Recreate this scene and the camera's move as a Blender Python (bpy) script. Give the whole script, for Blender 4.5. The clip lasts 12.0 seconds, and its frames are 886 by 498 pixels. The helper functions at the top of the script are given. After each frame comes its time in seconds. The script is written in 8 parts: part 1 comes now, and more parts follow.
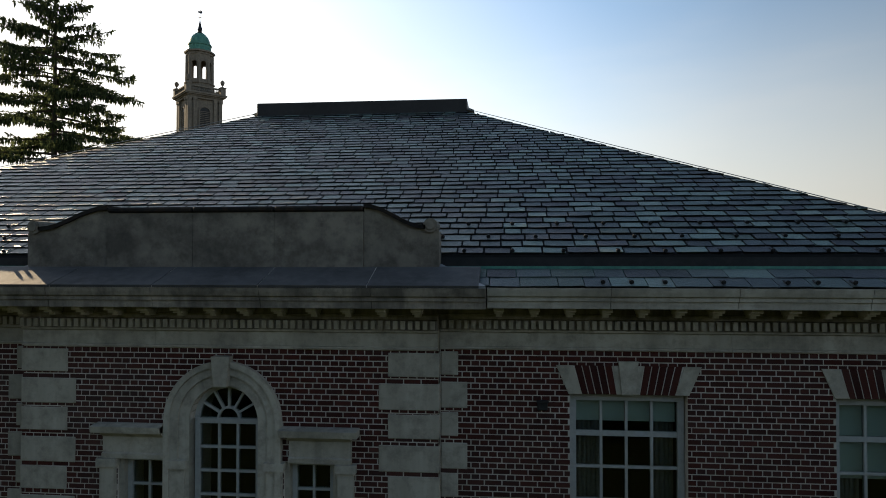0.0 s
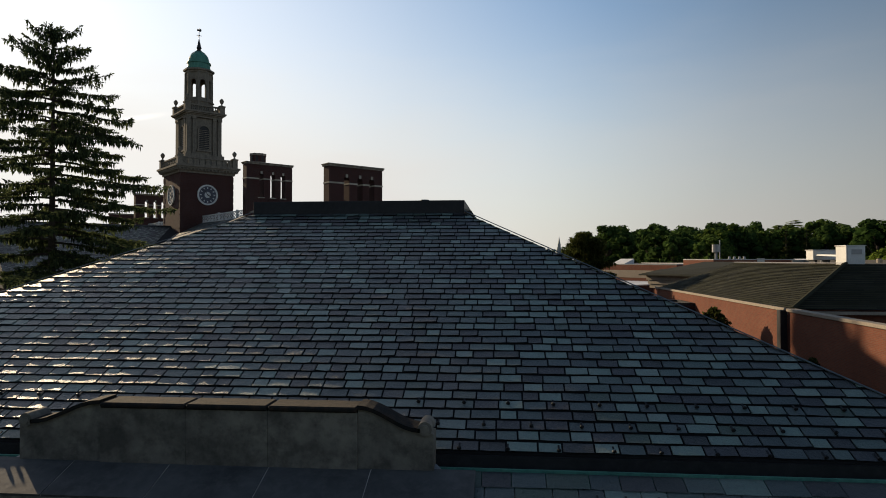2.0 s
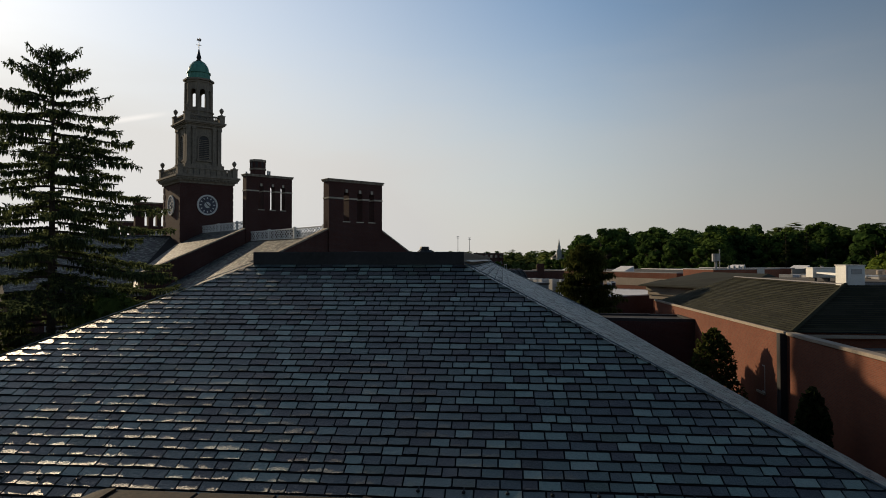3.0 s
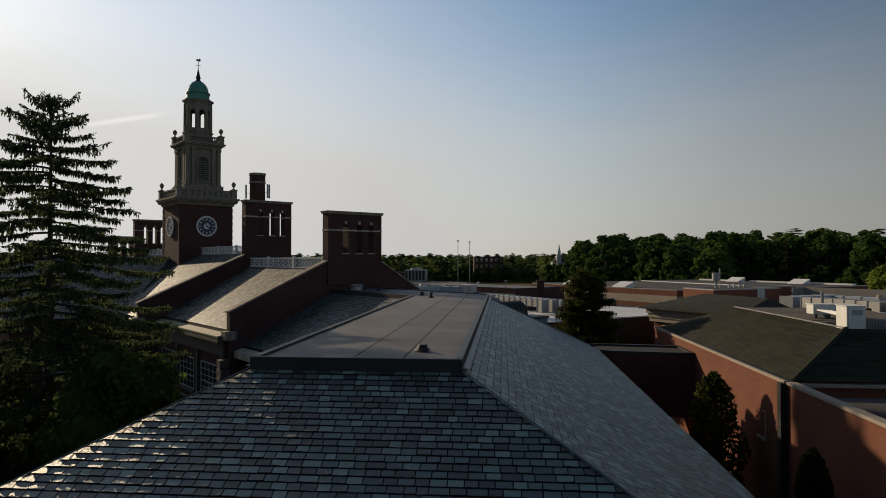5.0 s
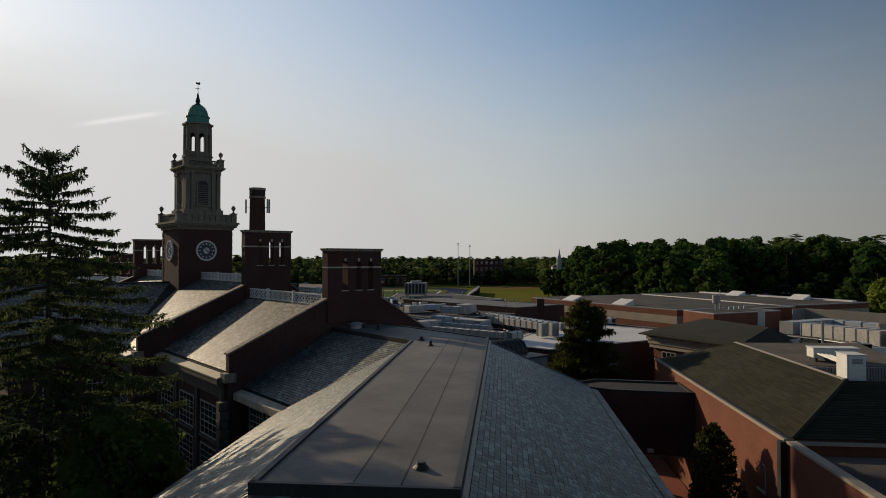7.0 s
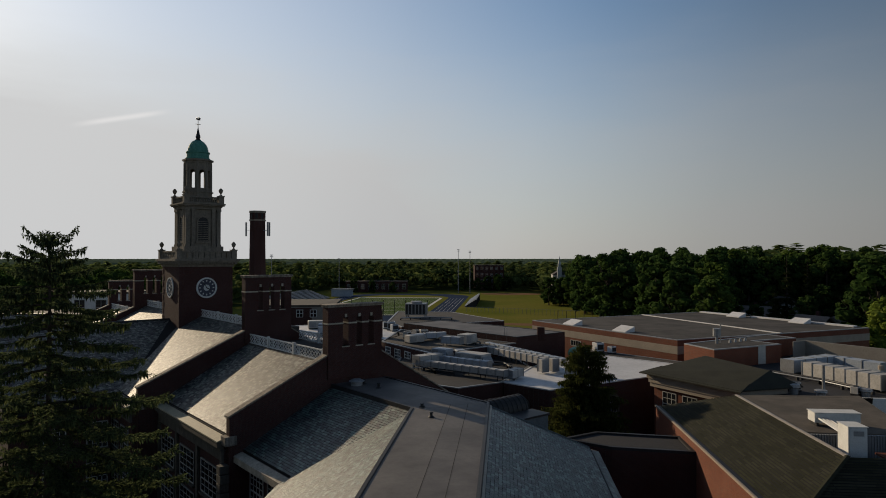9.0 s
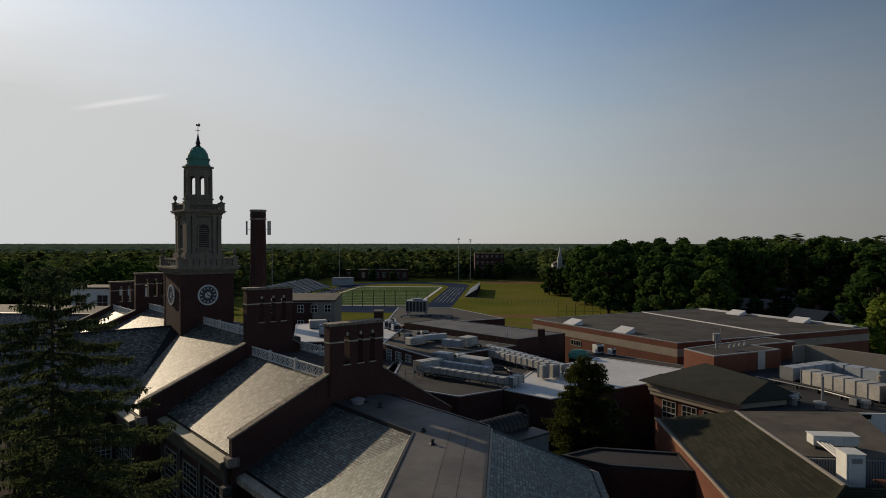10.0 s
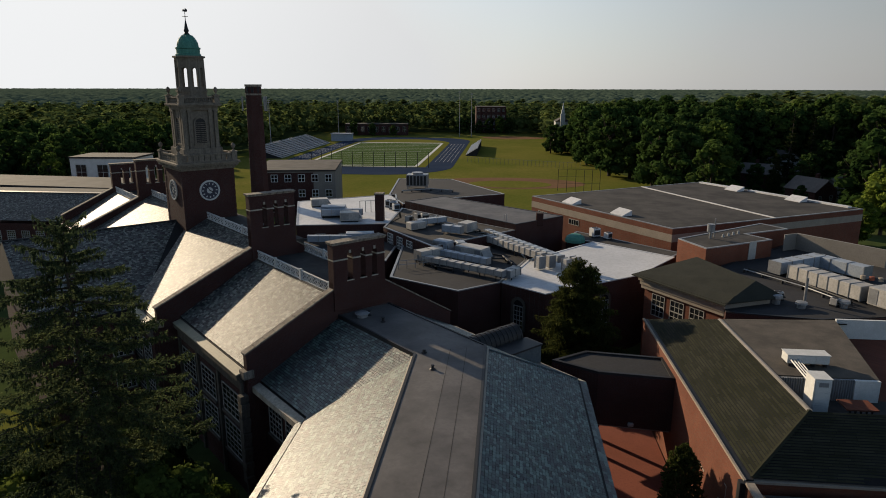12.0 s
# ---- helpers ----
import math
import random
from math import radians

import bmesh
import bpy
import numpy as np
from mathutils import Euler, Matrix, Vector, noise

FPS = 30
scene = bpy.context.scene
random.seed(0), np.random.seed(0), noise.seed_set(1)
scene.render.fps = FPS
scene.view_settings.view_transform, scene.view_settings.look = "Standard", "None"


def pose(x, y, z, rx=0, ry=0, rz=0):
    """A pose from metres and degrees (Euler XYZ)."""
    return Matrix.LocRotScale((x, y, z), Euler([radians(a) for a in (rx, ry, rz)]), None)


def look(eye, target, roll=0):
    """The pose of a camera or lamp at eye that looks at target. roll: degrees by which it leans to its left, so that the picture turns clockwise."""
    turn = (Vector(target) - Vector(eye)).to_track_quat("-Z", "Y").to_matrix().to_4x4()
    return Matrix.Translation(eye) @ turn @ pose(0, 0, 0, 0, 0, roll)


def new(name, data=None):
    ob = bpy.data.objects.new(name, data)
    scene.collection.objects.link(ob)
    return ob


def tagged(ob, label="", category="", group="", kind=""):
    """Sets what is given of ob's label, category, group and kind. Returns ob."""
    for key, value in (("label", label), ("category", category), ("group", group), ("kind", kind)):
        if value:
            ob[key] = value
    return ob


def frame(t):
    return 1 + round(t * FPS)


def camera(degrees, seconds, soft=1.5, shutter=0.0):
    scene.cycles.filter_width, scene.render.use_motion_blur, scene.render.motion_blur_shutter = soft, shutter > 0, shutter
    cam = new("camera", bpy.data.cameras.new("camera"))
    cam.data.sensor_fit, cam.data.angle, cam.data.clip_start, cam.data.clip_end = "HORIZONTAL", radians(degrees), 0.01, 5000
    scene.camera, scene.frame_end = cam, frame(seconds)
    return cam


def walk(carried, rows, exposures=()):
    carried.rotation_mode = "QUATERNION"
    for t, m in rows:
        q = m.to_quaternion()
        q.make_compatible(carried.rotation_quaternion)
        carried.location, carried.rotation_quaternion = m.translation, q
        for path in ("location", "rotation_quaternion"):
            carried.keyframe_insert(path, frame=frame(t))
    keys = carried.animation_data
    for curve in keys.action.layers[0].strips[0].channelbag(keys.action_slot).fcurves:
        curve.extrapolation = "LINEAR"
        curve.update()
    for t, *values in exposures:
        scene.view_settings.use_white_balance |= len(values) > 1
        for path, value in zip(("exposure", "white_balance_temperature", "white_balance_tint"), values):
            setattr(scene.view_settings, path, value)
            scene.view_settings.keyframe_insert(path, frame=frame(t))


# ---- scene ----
cam = camera(68.7, 12.0, soft=0.95)
METRES, EYE, TILT, LEAN, TURN = 22.0, 8.0, 1.1, 0.0, 5.3
ROWS = [
    (0.0, 0.0, 0.0, 0.0, -0.0, 0.0, 0.0),
    (0.5, 0.0001, 0.0009, 0.023, -0.0, -0.05, 0.02),
    (1.0, 0.0013, 0.0018, 0.0508, 0.02, -0.11, 0.06),
    (1.5, 0.0024, 0.0026, 0.0809, 0.01, -0.12, 0.05),
    (2.0, 0.003, 0.003, 0.1101, 0.01, -0.14, 0.03),
    (2.5, 0.003, 0.0032, 0.1384, -0.0, -0.15, 0.02),
    (3.0, 0.0032, 0.0032, 0.1652, -0.0, -0.16, 0.02),
    (5.0, 0.0054, 0.0093, 0.2786, 0.01, -0.16, 0.02),
    (5.5, 0.0056, 0.0103, 0.3104, 0.01, -0.17, 0.02),
    (6.0, 0.006, 0.0111, 0.3428, 0.02, -0.2, 0.01),
    (6.5, 0.0068, 0.0121, 0.3776, 0.03, -0.22, 0.0),
    (7.0, 0.0072, 0.0131, 0.4155, 0.03, -0.27, -0.01),
    (9.0, 0.0056, 0.0172, 0.6155, 0.04, -0.32, -0.01),
    (9.5, 0.0039, 0.0188, 0.6767, 0.06, -0.36, -0.01),
    (10.0, 0.0028, 0.0191, 0.7375, 0.07, -1.69, -0.02),
    (10.5, 0.0044, 0.0205, 0.8008, 0.08, -4.1, -0.03),
    (11.0, 0.0062, 0.0211, 0.8673, 0.1, -7.21, -0.07),
    (11.5, 0.0059, 0.022, 0.9325, 0.12, -11.07, -0.09),
    (12.0, 0.0056, 0.0226, 0.9994, 0.14, -15.17, -0.12),
]
EXPOSURES = [(0.0, 1.75, 6950, 10), (0.5, 1.5, 6850, 10), (1.5, 1.24, 6710, 10), (3.0, 0.84, 6620, 10), (6.0, 0.68, 6540, 10), (9.5, 0.52, 6340, 10), (10.5, 0.53, 6320, 10), (11.5, 0.78, 6260, 10), (12.0, 1.08, 6300, 10)]
walk(cam, [(t, pose(0, 0, EYE, TILT, LEAN, TURN) @ pose(METRES * x, METRES * y, METRES * z, 90 + pitch, roll, yaw)) for t, x, y, z, yaw, pitch, roll in ROWS], EXPOSURES)

# ---- light ----
SUN_LEFT, SUN_UP = 49.0, 17.75          # degrees to the left of +y, and above the horizon
world = bpy.data.worlds.new("sky")
scene.world = world
world.use_nodes = True
wn = world.node_tree
bg = wn.nodes["Background"]
sky = wn.nodes.new("ShaderNodeTexSky")
sky.sky_type, sky.sun_disc = "NISHITA", False
sky.sun_elevation, sky.sun_rotation = radians(SUN_UP), radians(-SUN_LEFT)
sky.air_density, sky.dust_density, sky.ozone_density = 1.1, 0.45, 2.4
where = wn.nodes.new("ShaderNodeTexCoord")


def along(vector):
    """How far the sky's direction lies along a vector."""
    n = wn.nodes.new("ShaderNodeVectorMath")
    n.operation = "DOT_PRODUCT"
    n.inputs[1].default_value = vector
    wn.links.new(where.outputs["Generated"], n.inputs[0])
    return n.outputs["Value"]


def ranged(value, a0, a1, b0, b1, smooth=True):
    n = wn.nodes.new("ShaderNodeMapRange")
    if smooth:
        n.interpolation_type = "SMOOTHSTEP"
    for k, val in enumerate((a0, a1, b0, b1)):
        n.inputs[k + 1].default_value = val
    wn.links.new(value, n.inputs[0])
    return n.outputs[0]


def combined(op, a, c):
    n = wn.nodes.new("ShaderNodeMath")
    n.operation, n.use_clamp = op, op == "ADD"
    wn.links.new(a, n.inputs[0])
    if isinstance(c, float):
        n.inputs[1].default_value = c
    else:
        wn.links.new(c, n.inputs[1])
    return n.outputs[0]


def tinted(fac, a, colour, mode="MIX"):
    n = wn.nodes.new("ShaderNodeMix")
    n.data_type, n.blend_type = "RGBA", mode
    if isinstance(fac, float):
        n.inputs[0].default_value = fac
    else:
        wn.links.new(fac, n.inputs[0])
    wn.links.new(a, n.inputs[6])
    if isinstance(colour, tuple):
        n.inputs[7].default_value = (*colour, 1)
    else:
        wn.links.new(colour, n.inputs[7])
    return n.outputs[2]


wisp = wn.nodes.new("ShaderNodeTexNoise")  # faint high cloud
wisp.inputs["Scale"].default_value, wisp.inputs["Detail"].default_value = 2.2, 7.0
wide = wn.nodes.new("ShaderNodeMapping")
wide.inputs["Scale"].default_value = (1.0, 1.0, 4.5)
wn.links.new(where.outputs["Generated"], wide.inputs[0])
wn.links.new(wide.outputs[0], wisp.inputs["Vector"])
toward_sun = along((-math.sin(radians(SUN_LEFT)) * math.cos(radians(SUN_UP)), math.cos(radians(SUN_LEFT)) * math.cos(radians(SUN_UP)), math.sin(radians(SUN_UP))))
haze = combined("ADD", ranged(along((0, 0, 1)), 0.0, 0.42, 0.86, 0.0), ranged(wisp.outputs["Fac"], 0.48, 0.8, 0.0, 0.16, False))
haze = combined("ADD", haze, ranged(toward_sun, 0.55, 1.0, 0.0, 0.5))
hazy = tinted(haze, sky.outputs[0], (5.0, 4.9, 4.75))  # a summer haze, thick at the horizon and towards the sun
sky_gain = wn.nodes.new("ShaderNodeValToRGB")  # haze scatters forwards: bright round the sun, dull abeam; raised opposite as added fill
stops = ((0.0, 1.5), (0.3, 1.2), (0.47, 0.73), (0.56, 0.61), (0.7, 0.86), (0.82, 1.2), (0.89, 1.32), (0.95, 1.5), (1.0, 1.6))
els = sky_gain.color_ramp.elements
while len(els) < len(stops):
    els.new(0.5)
for e, (p, val) in zip(els, stops):
    e.position, e.color = p, (val * 0.99, val, val * 1.01, 1)
wn.links.new(ranged(toward_sun, -1.0, 1.0, 0.0, 1.0, False), sky_gain.inputs[0])
lit_sky = tinted(1.0, hazy, sky_gain.outputs[0], "MULTIPLY")
# a short vapour trail
TRAIL0, TRAIL1 = (-0.575, 0.8, 0.173), (-0.455, 0.866, 0.2065)
T0, T1 = Vector(TRAIL0).normalized(), Vector(TRAIL1).normalized()
t_axis = (T1 - T0).normalized()
t_half = (T1 - T0).length / 2
t_mid = T0.dot(t_axis) + t_half
width = combined("ABSOLUTE", along(tuple(T1.cross(T0).normalized())), 0.0)
reach = combined("ABSOLUTE", combined("SUBTRACT", along(tuple(t_axis)), t_mid), 0.0)
trail = combined("MULTIPLY", ranged(width, 0.0, 0.0055, 0.8, 0.0), ranged(reach, t_half * 0.3, t_half, 1.0, 0.0))
trail = combined("MULTIPLY", trail, ranged(along((0, 1, 0)), 0.0, 0.1, 0.0, 1.0))
lit_sky = tinted(trail, lit_sky, (9.8, 9.5, 9.2))
wn.links.new(lit_sky, bg.inputs[0])
bg.inputs[1].default_value = 0.055
sun = new("sun", bpy.data.lights.new("sun", "SUN"))
sun.data.energy, sun.data.angle, sun.data.color = 3.3, radians(0.6), (1.0, 0.79, 0.53)
sun.matrix_world = look((0, 0, 60), (60 * math.sin(radians(SUN_LEFT)), -60 * math.cos(radians(SUN_LEFT)), 60 - 60 * math.tan(radians(SUN_UP))))


# ---- materials ----
def shade(name, rough=0.8, metal=0.0, spec=0.5):
    m = bpy.data.materials.new(name)
    m.use_nodes = True
    b = m.node_tree.nodes["Principled BSDF"]
    b.inputs["Roughness"].default_value, b.inputs["Metallic"].default_value = rough, metal
    b.inputs["Specular IOR Level"].default_value = spec
    return m, m.node_tree, b


def node(nt, kind, **inputs):
    n = nt.nodes.new("ShaderNode" + kind)
    for k, val in inputs.items():
        n.inputs[k.replace("_", " ")].default_value = val
    return n


def ramp(nt, fac, stops, steps=False):
    r = nt.nodes.new("ShaderNodeValToRGB")
    els = r.color_ramp.elements
    while len(els) < len(stops):
        els.new(0.5)
    for e, (p, c) in zip(els, stops):
        e.position, e.color = p, (*c, 1)
    if steps:
        r.color_ramp.interpolation = "CONSTANT"
    nt.links.new(fac, r.inputs[0])
    return r.outputs[0]


def blend(nt, fac, a, b, mode="MIX"):
    n = nt.nodes.new("ShaderNodeMix")
    n.data_type, n.blend_type = "RGBA", mode
    for sock, val in ((n.inputs[0], fac), (n.inputs[6], a), (n.inputs[7], b)):
        if hasattr(val, "is_linked"):
            nt.links.new(val, sock)
        else:
            sock.default_value = (*val, 1) if isinstance(val, tuple) else val
    return n.outputs[2]


def noisy(nt, scale, detail=4.0, rough=0.6, stretch=None):
    tc = nt.nodes.new("ShaderNodeTexCoord")
    n = node(nt, "TexNoise", Scale=scale, Detail=detail, Roughness=rough)
    src = tc.outputs["Object"]
    if stretch:
        mp = node(nt, "Mapping", Scale=stretch)
        nt.links.new(src, mp.inputs[0])
        src = mp.outputs[0]
    nt.links.new(src, n.inputs["Vector"])
    return n.outputs["Fac"]


def relief(nt, b, height, strength=0.3, dist=0.02):
    bp = node(nt, "Bump", Strength=strength, Distance=dist)
    nt.links.new(height, bp.inputs["Height"])
    nt.links.new(bp.outputs[0], b.inputs["Normal"])


def stained(name, c0, c1, c2, rough=0.85, big=0.6, fine=14.0, bump=0.25, spec=0.15, streaks=False, metal=0.0):
    """A weathered surface: large blotches between c0 and c1, fine grain towards c2."""
    m, nt, b = shade(name, rough, metal, spec)
    base = blend(nt, ramp(nt, noisy(nt, big, 5, 0.65, (3, 3, 0.4) if streaks else None), [(0.38, (0, 0, 0)), (0.64, (1, 1, 1))]), c0, c1)
    g = noisy(nt, fine, 6, 0.7)
    col = blend(nt, ramp(nt, g, [(0.45, (0, 0, 0)), (0.75, (0.8, 0.8, 0.8))]), base, c2)
    nt.links.new(col, b.inputs["Base Color"])
    relief(nt, b, g, bump)
    return m


def per_piece(name, stops, rough=0.6, fine=18.0, islands=True, bump=0.3, spec=0.5, dirt=0.35, steps=False):
    """A colour of its own for each piece, with grain and weathering on it."""
    m, nt, b = shade(name, rough, 0.0, spec)
    rnd = nt.nodes.new("ShaderNodeNewGeometry").outputs["Random Per Island"] if islands else nt.nodes.new("ShaderNodeObjectInfo").outputs["Random"]
    c = ramp(nt, rnd, stops, steps)
    g = noisy(nt, fine, 6, 0.7)
    c = blend(nt, ramp(nt, g, [(0.4, (0, 0, 0)), (0.8, (dirt,) * 3)]), c, (0.05, 0.05, 0.05))
    w = noisy(nt, 0.5, 4, 0.6)
    c = blend(nt, ramp(nt, w, [(0.45, (0, 0, 0)), (0.7, (dirt,) * 3)]), c, (0.09, 0.085, 0.075))
    nt.links.new(c, b.inputs["Base Color"])
    relief(nt, b, g, bump)
    return m


def brickwork(name, a, b2, mortar, size=0.213):
    """Brick laid on walls seen from afar; the courses run level on every upright face."""
    m, nt, b = shade(name, 0.9, 0.0, 0.12)
    tc = nt.nodes.new("ShaderNodeTexCoord")
    sep = nt.nodes.new("ShaderNodeSeparateXYZ")
    nt.links.new(tc.outputs["Object"], sep.inputs[0])
    add = nt.nodes.new("ShaderNodeMath")
    nt.links.new(sep.outputs[0], add.inputs[0])
    nt.links.new(sep.outputs[1], add.inputs[1])
    com = nt.nodes.new("ShaderNodeCombineXYZ")
    nt.links.new(add.outputs[0], com.inputs[0])
    nt.links.new(sep.outputs[2], com.inputs[1])
    t = node(nt, "TexBrick", Color1=(*a, 1), Color2=(*b2, 1), Mortar=(*mortar, 1), Scale=1.0)
    t.inputs["Brick Width"].default_value, t.inputs["Row Height"].default_value, t.inputs["Mortar Size"].default_value = size, 0.0675, 0.006
    nt.links.new(com.outputs[0], t.inputs[0])
    w = noisy(nt, 0.35, 5, 0.6)
    col = blend(nt, ramp(nt, w, [(0.4, (0, 0, 0)), (0.7, (0.45,) * 3)]), t.outputs[0], tuple(x * 0.45 for x in a))
    nt.links.new(col, b.inputs["Base Color"])
    relief(nt, b, t.outputs["Fac"], -0.3, 0.01)
    return m


LIME = stained("limestone", (0.3874, 0.3484, 0.2802), (0.2422, 0.2168, 0.1724), (0.1453, 0.1271, 0.1034), 0.9, 0.5, 6.0, streaks=True)
LIME_DARK = stained("dark_limestone", (0.2632, 0.2236, 0.175), (0.1013, 0.08755, 0.07128), (0.0567, 0.05216, 0.04373), 0.92, 1.1, 7.0, streaks=True)
BRICK = brickwork("red_brick", (0.0532, 0.01786, 0.01414), (0.03478, 0.01339, 0.01225), (0.06956, 0.0625, 0.05654))
BRICK_ORANGE = brickwork("orange_brick", (0.142, 0.047, 0.027), (0.108, 0.037, 0.0225), (0.1023, 0.0744, 0.0558))
MORTAR = stained("mortar", (0.52, 0.46, 0.4), (0.42, 0.37, 0.31), (0.29, 0.25, 0.21), 0.9, 0.8, 9.0)
TOWER_STONE = stained("weathered_brown_stone", (0.1681, 0.1464, 0.1167), (0.1108, 0.09589, 0.07615), (0.06132, 0.05242, 0.04253), 0.9, 0.6, 4.0, streaks=True)
# main block trim, darker than the tower stone
BLOCK_STONE = stained("dull_limestone", (0.09, 0.08064, 0.06624), (0.0612, 0.054, 0.0432), (0.036, 0.03168, 0.02592), 0.9, 0.6, 4.0, streaks=True)
PARAPET = stained("blotched_limestone", (0.21, 0.182, 0.144), (0.088, 0.077, 0.063), (0.045, 0.04, 0.033), 0.92, 1.5, 5.0)
COPING_LICHEN = stained("lichen_stained_coping", (0.018, 0.016, 0.014), (0.011, 0.0105, 0.01), (0.05, 0.03, 0.018), 0.95, 1.6, 9.0, 0.5)
# slab colour darkened to stand in for shade missing above the cornice
WEATHER = stained("shade_dark_slab", (0.07, 0.068, 0.066), (0.042, 0.041, 0.04), (0.1, 0.094, 0.088), 0.8, 1.2, 5.0, spec=0.25)
# pale yellow of low sun on the eaves, put into the base colour
EAVE_METAL = stained("sunlit_yellow_eave_metal", (0.3, 0.27, 0.18), (0.24, 0.215, 0.15), (0.17, 0.15, 0.11), 0.6, 0.8, 6.0, 0.05)
SLATES = [(0.0, (0.0086, 0.0123, 0.0119)), (0.08, (0.032, 0.0478, 0.0475)), (0.28, (0.0542, 0.0845, 0.075)), (0.5, (0.0424, 0.0637, 0.0618)), (0.6, (0.108, 0.1626, 0.1398)), (0.77, (0.0171, 0.0182, 0.0209)), (0.87, (0.024, 0.0256, 0.0291)), (0.91, (0.0361, 0.0614, 0.045)), (0.95, (0.1339, 0.1815, 0.1561))]
SLATE = per_piece("slate", SLATES, 0.46, 20.0, spec=0.6, dirt=0.45, steps=True, bump=0.8)
# same slates with red raised: the sun's tan tint put into the colour
SLATE_WARM = per_piece("slate_sun_tinted", [(p, (c[0] * 1.38, c[1] * 0.97, c[2] * 0.97)) for p, c in SLATES], 0.55, 12.0, spec=0.15, dirt=0.2, steps=True, bump=0.5)
SLATE_ONE = per_piece("slate_piece", SLATES, 0.46, 20.0, islands=False, spec=0.6, dirt=0.45, steps=True, bump=0.8)
UNDERLAY = stained("roof_underlay", (0.014, 0.014, 0.015), (0.01, 0.01, 0.01), (0.008, 0.008, 0.008))
MEMBRANE = stained("roof_membrane", (0.107, 0.09854, 0.09253), (0.05508, 0.05122, 0.04847), (0.07172, 0.06694, 0.06502), 0.6, 0.35, 3.0, 0.12)
WHITE_ROOF = stained("white_membrane", (0.5054, 0.5054, 0.5054), (0.4212, 0.4212, 0.4212), (0.3159, 0.3159, 0.3159), 0.55, 0.12, 2.0, 0.05)
DARK_ROOF = stained("black_tar_roof", (0.03, 0.03, 0.032), (0.022, 0.022, 0.023), (0.042, 0.041, 0.04), 0.85, 0.3, 4.0, 0.2)
TAR = stained("tar_roof", (0.0615, 0.0563, 0.05118), (0.02747, 0.0255, 0.02385), (0.03251, 0.03141, 0.02856), 0.9, 0.2, 3.0, 0.2)
GRAVEL = stained("gravel_roof", (0.1, 0.086, 0.07), (0.06, 0.053, 0.044), (0.042, 0.038, 0.033), 0.95, 0.4, 14.0, 0.4)
# dark metal, also used for flat sheets that stand in for shade
DARK_METAL = stained("dark_metal_and_shade", (0.022, 0.022, 0.023), (0.016, 0.016, 0.016), (0.032, 0.032, 0.032), 0.5, 1.0, 9.0, 0.1)
PALE_METAL = stained("galvanised_metal", (0.24, 0.2448, 0.2496), (0.1824, 0.1872, 0.192), (0.144, 0.144, 0.144), 0.4, 0.8, 6.0, 0.05, metal=0.3)
COPPER = stained("verdigris_copper", (0.072, 0.208, 0.16), (0.048, 0.16, 0.128), (0.032, 0.08, 0.072), 0.6, 1.5, 8.0, 0.1, streaks=True)
FRAME_GREY = stained("dull_window_paint", (0.289, 0.2805, 0.255), (0.221, 0.2142, 0.1955), (0.17, 0.1649, 0.153), 0.7, 1.0, 12.0, 0.05)
PAINT = stained("white_paint", (0.346, 0.346, 0.3236), (0.279, 0.279, 0.2623), (0.2232, 0.2232, 0.212), 0.6, 1.0, 12.0, 0.05)
LATTICE_WHITE = stained("white_lattice_paint", (0.52, 0.52, 0.5), (0.44, 0.44, 0.42), (0.35, 0.35, 0.33), 0.6, 1.0, 12.0, 0.05)
CREAM = stained("cream_stone", (0.2475, 0.2115, 0.1665), (0.207, 0.1755, 0.1395), (0.1575, 0.135, 0.1125), 0.85, 0.5, 8.0)
BEIGE = stained("beige_render", (0.1963, 0.1823, 0.159), (0.1683, 0.1543, 0.1356), (0.1309, 0.1215, 0.1075), 0.9, 0.2, 5.0)
GREEN_TILE = stained("green_grey_roof_tile", (0.037, 0.0375, 0.029), (0.029, 0.0295, 0.0235), (0.018, 0.018, 0.015), 0.85, 0.4, 10.0, spec=0.05)
GRASS = stained("mown_grass", (0.092, 0.1, 0.02), (0.135, 0.122, 0.03), (0.06, 0.072, 0.015), 0.95, 0.03, 1.2, 0.3, spec=0.0)
EARTH = stained("woodland_floor", (0.042, 0.06, 0.021), (0.055, 0.07, 0.026), (0.032, 0.044, 0.017), 0.95, 0.02, 0.8, spec=0.0)
INFIELD = stained("infield_clay", (0.16, 0.096, 0.056), (0.128, 0.08, 0.048), (0.104, 0.064, 0.04), 0.95, 0.1, 2.0, spec=0.0)
TRACK = stained("blue_running_track", (0.027, 0.039, 0.066), (0.033, 0.045, 0.072), (0.018, 0.027, 0.048), 0.8, 0.1, 2.0, spec=0.0)
TURF = stained("artificial_turf", (0.05445, 0.08415, 0.02723), (0.06435, 0.0891, 0.03218), (0.04455, 0.0693, 0.02475), 0.9, 0.05, 1.0, spec=0.0)
PAVER = stained("red_paver", (0.2, 0.066, 0.043), (0.165, 0.055, 0.036), (0.12, 0.043, 0.03), 0.85, 0.4, 6.0)
LINE = stained("line_paint", (0.45, 0.45, 0.432), (0.39, 0.39, 0.372), (0.3, 0.3, 0.3), 0.8)
BARK = stained("bark", (0.06, 0.048, 0.038), (0.04, 0.032, 0.026), (0.025, 0.02, 0.017), 0.95, 3.0, 20.0, 0.6)


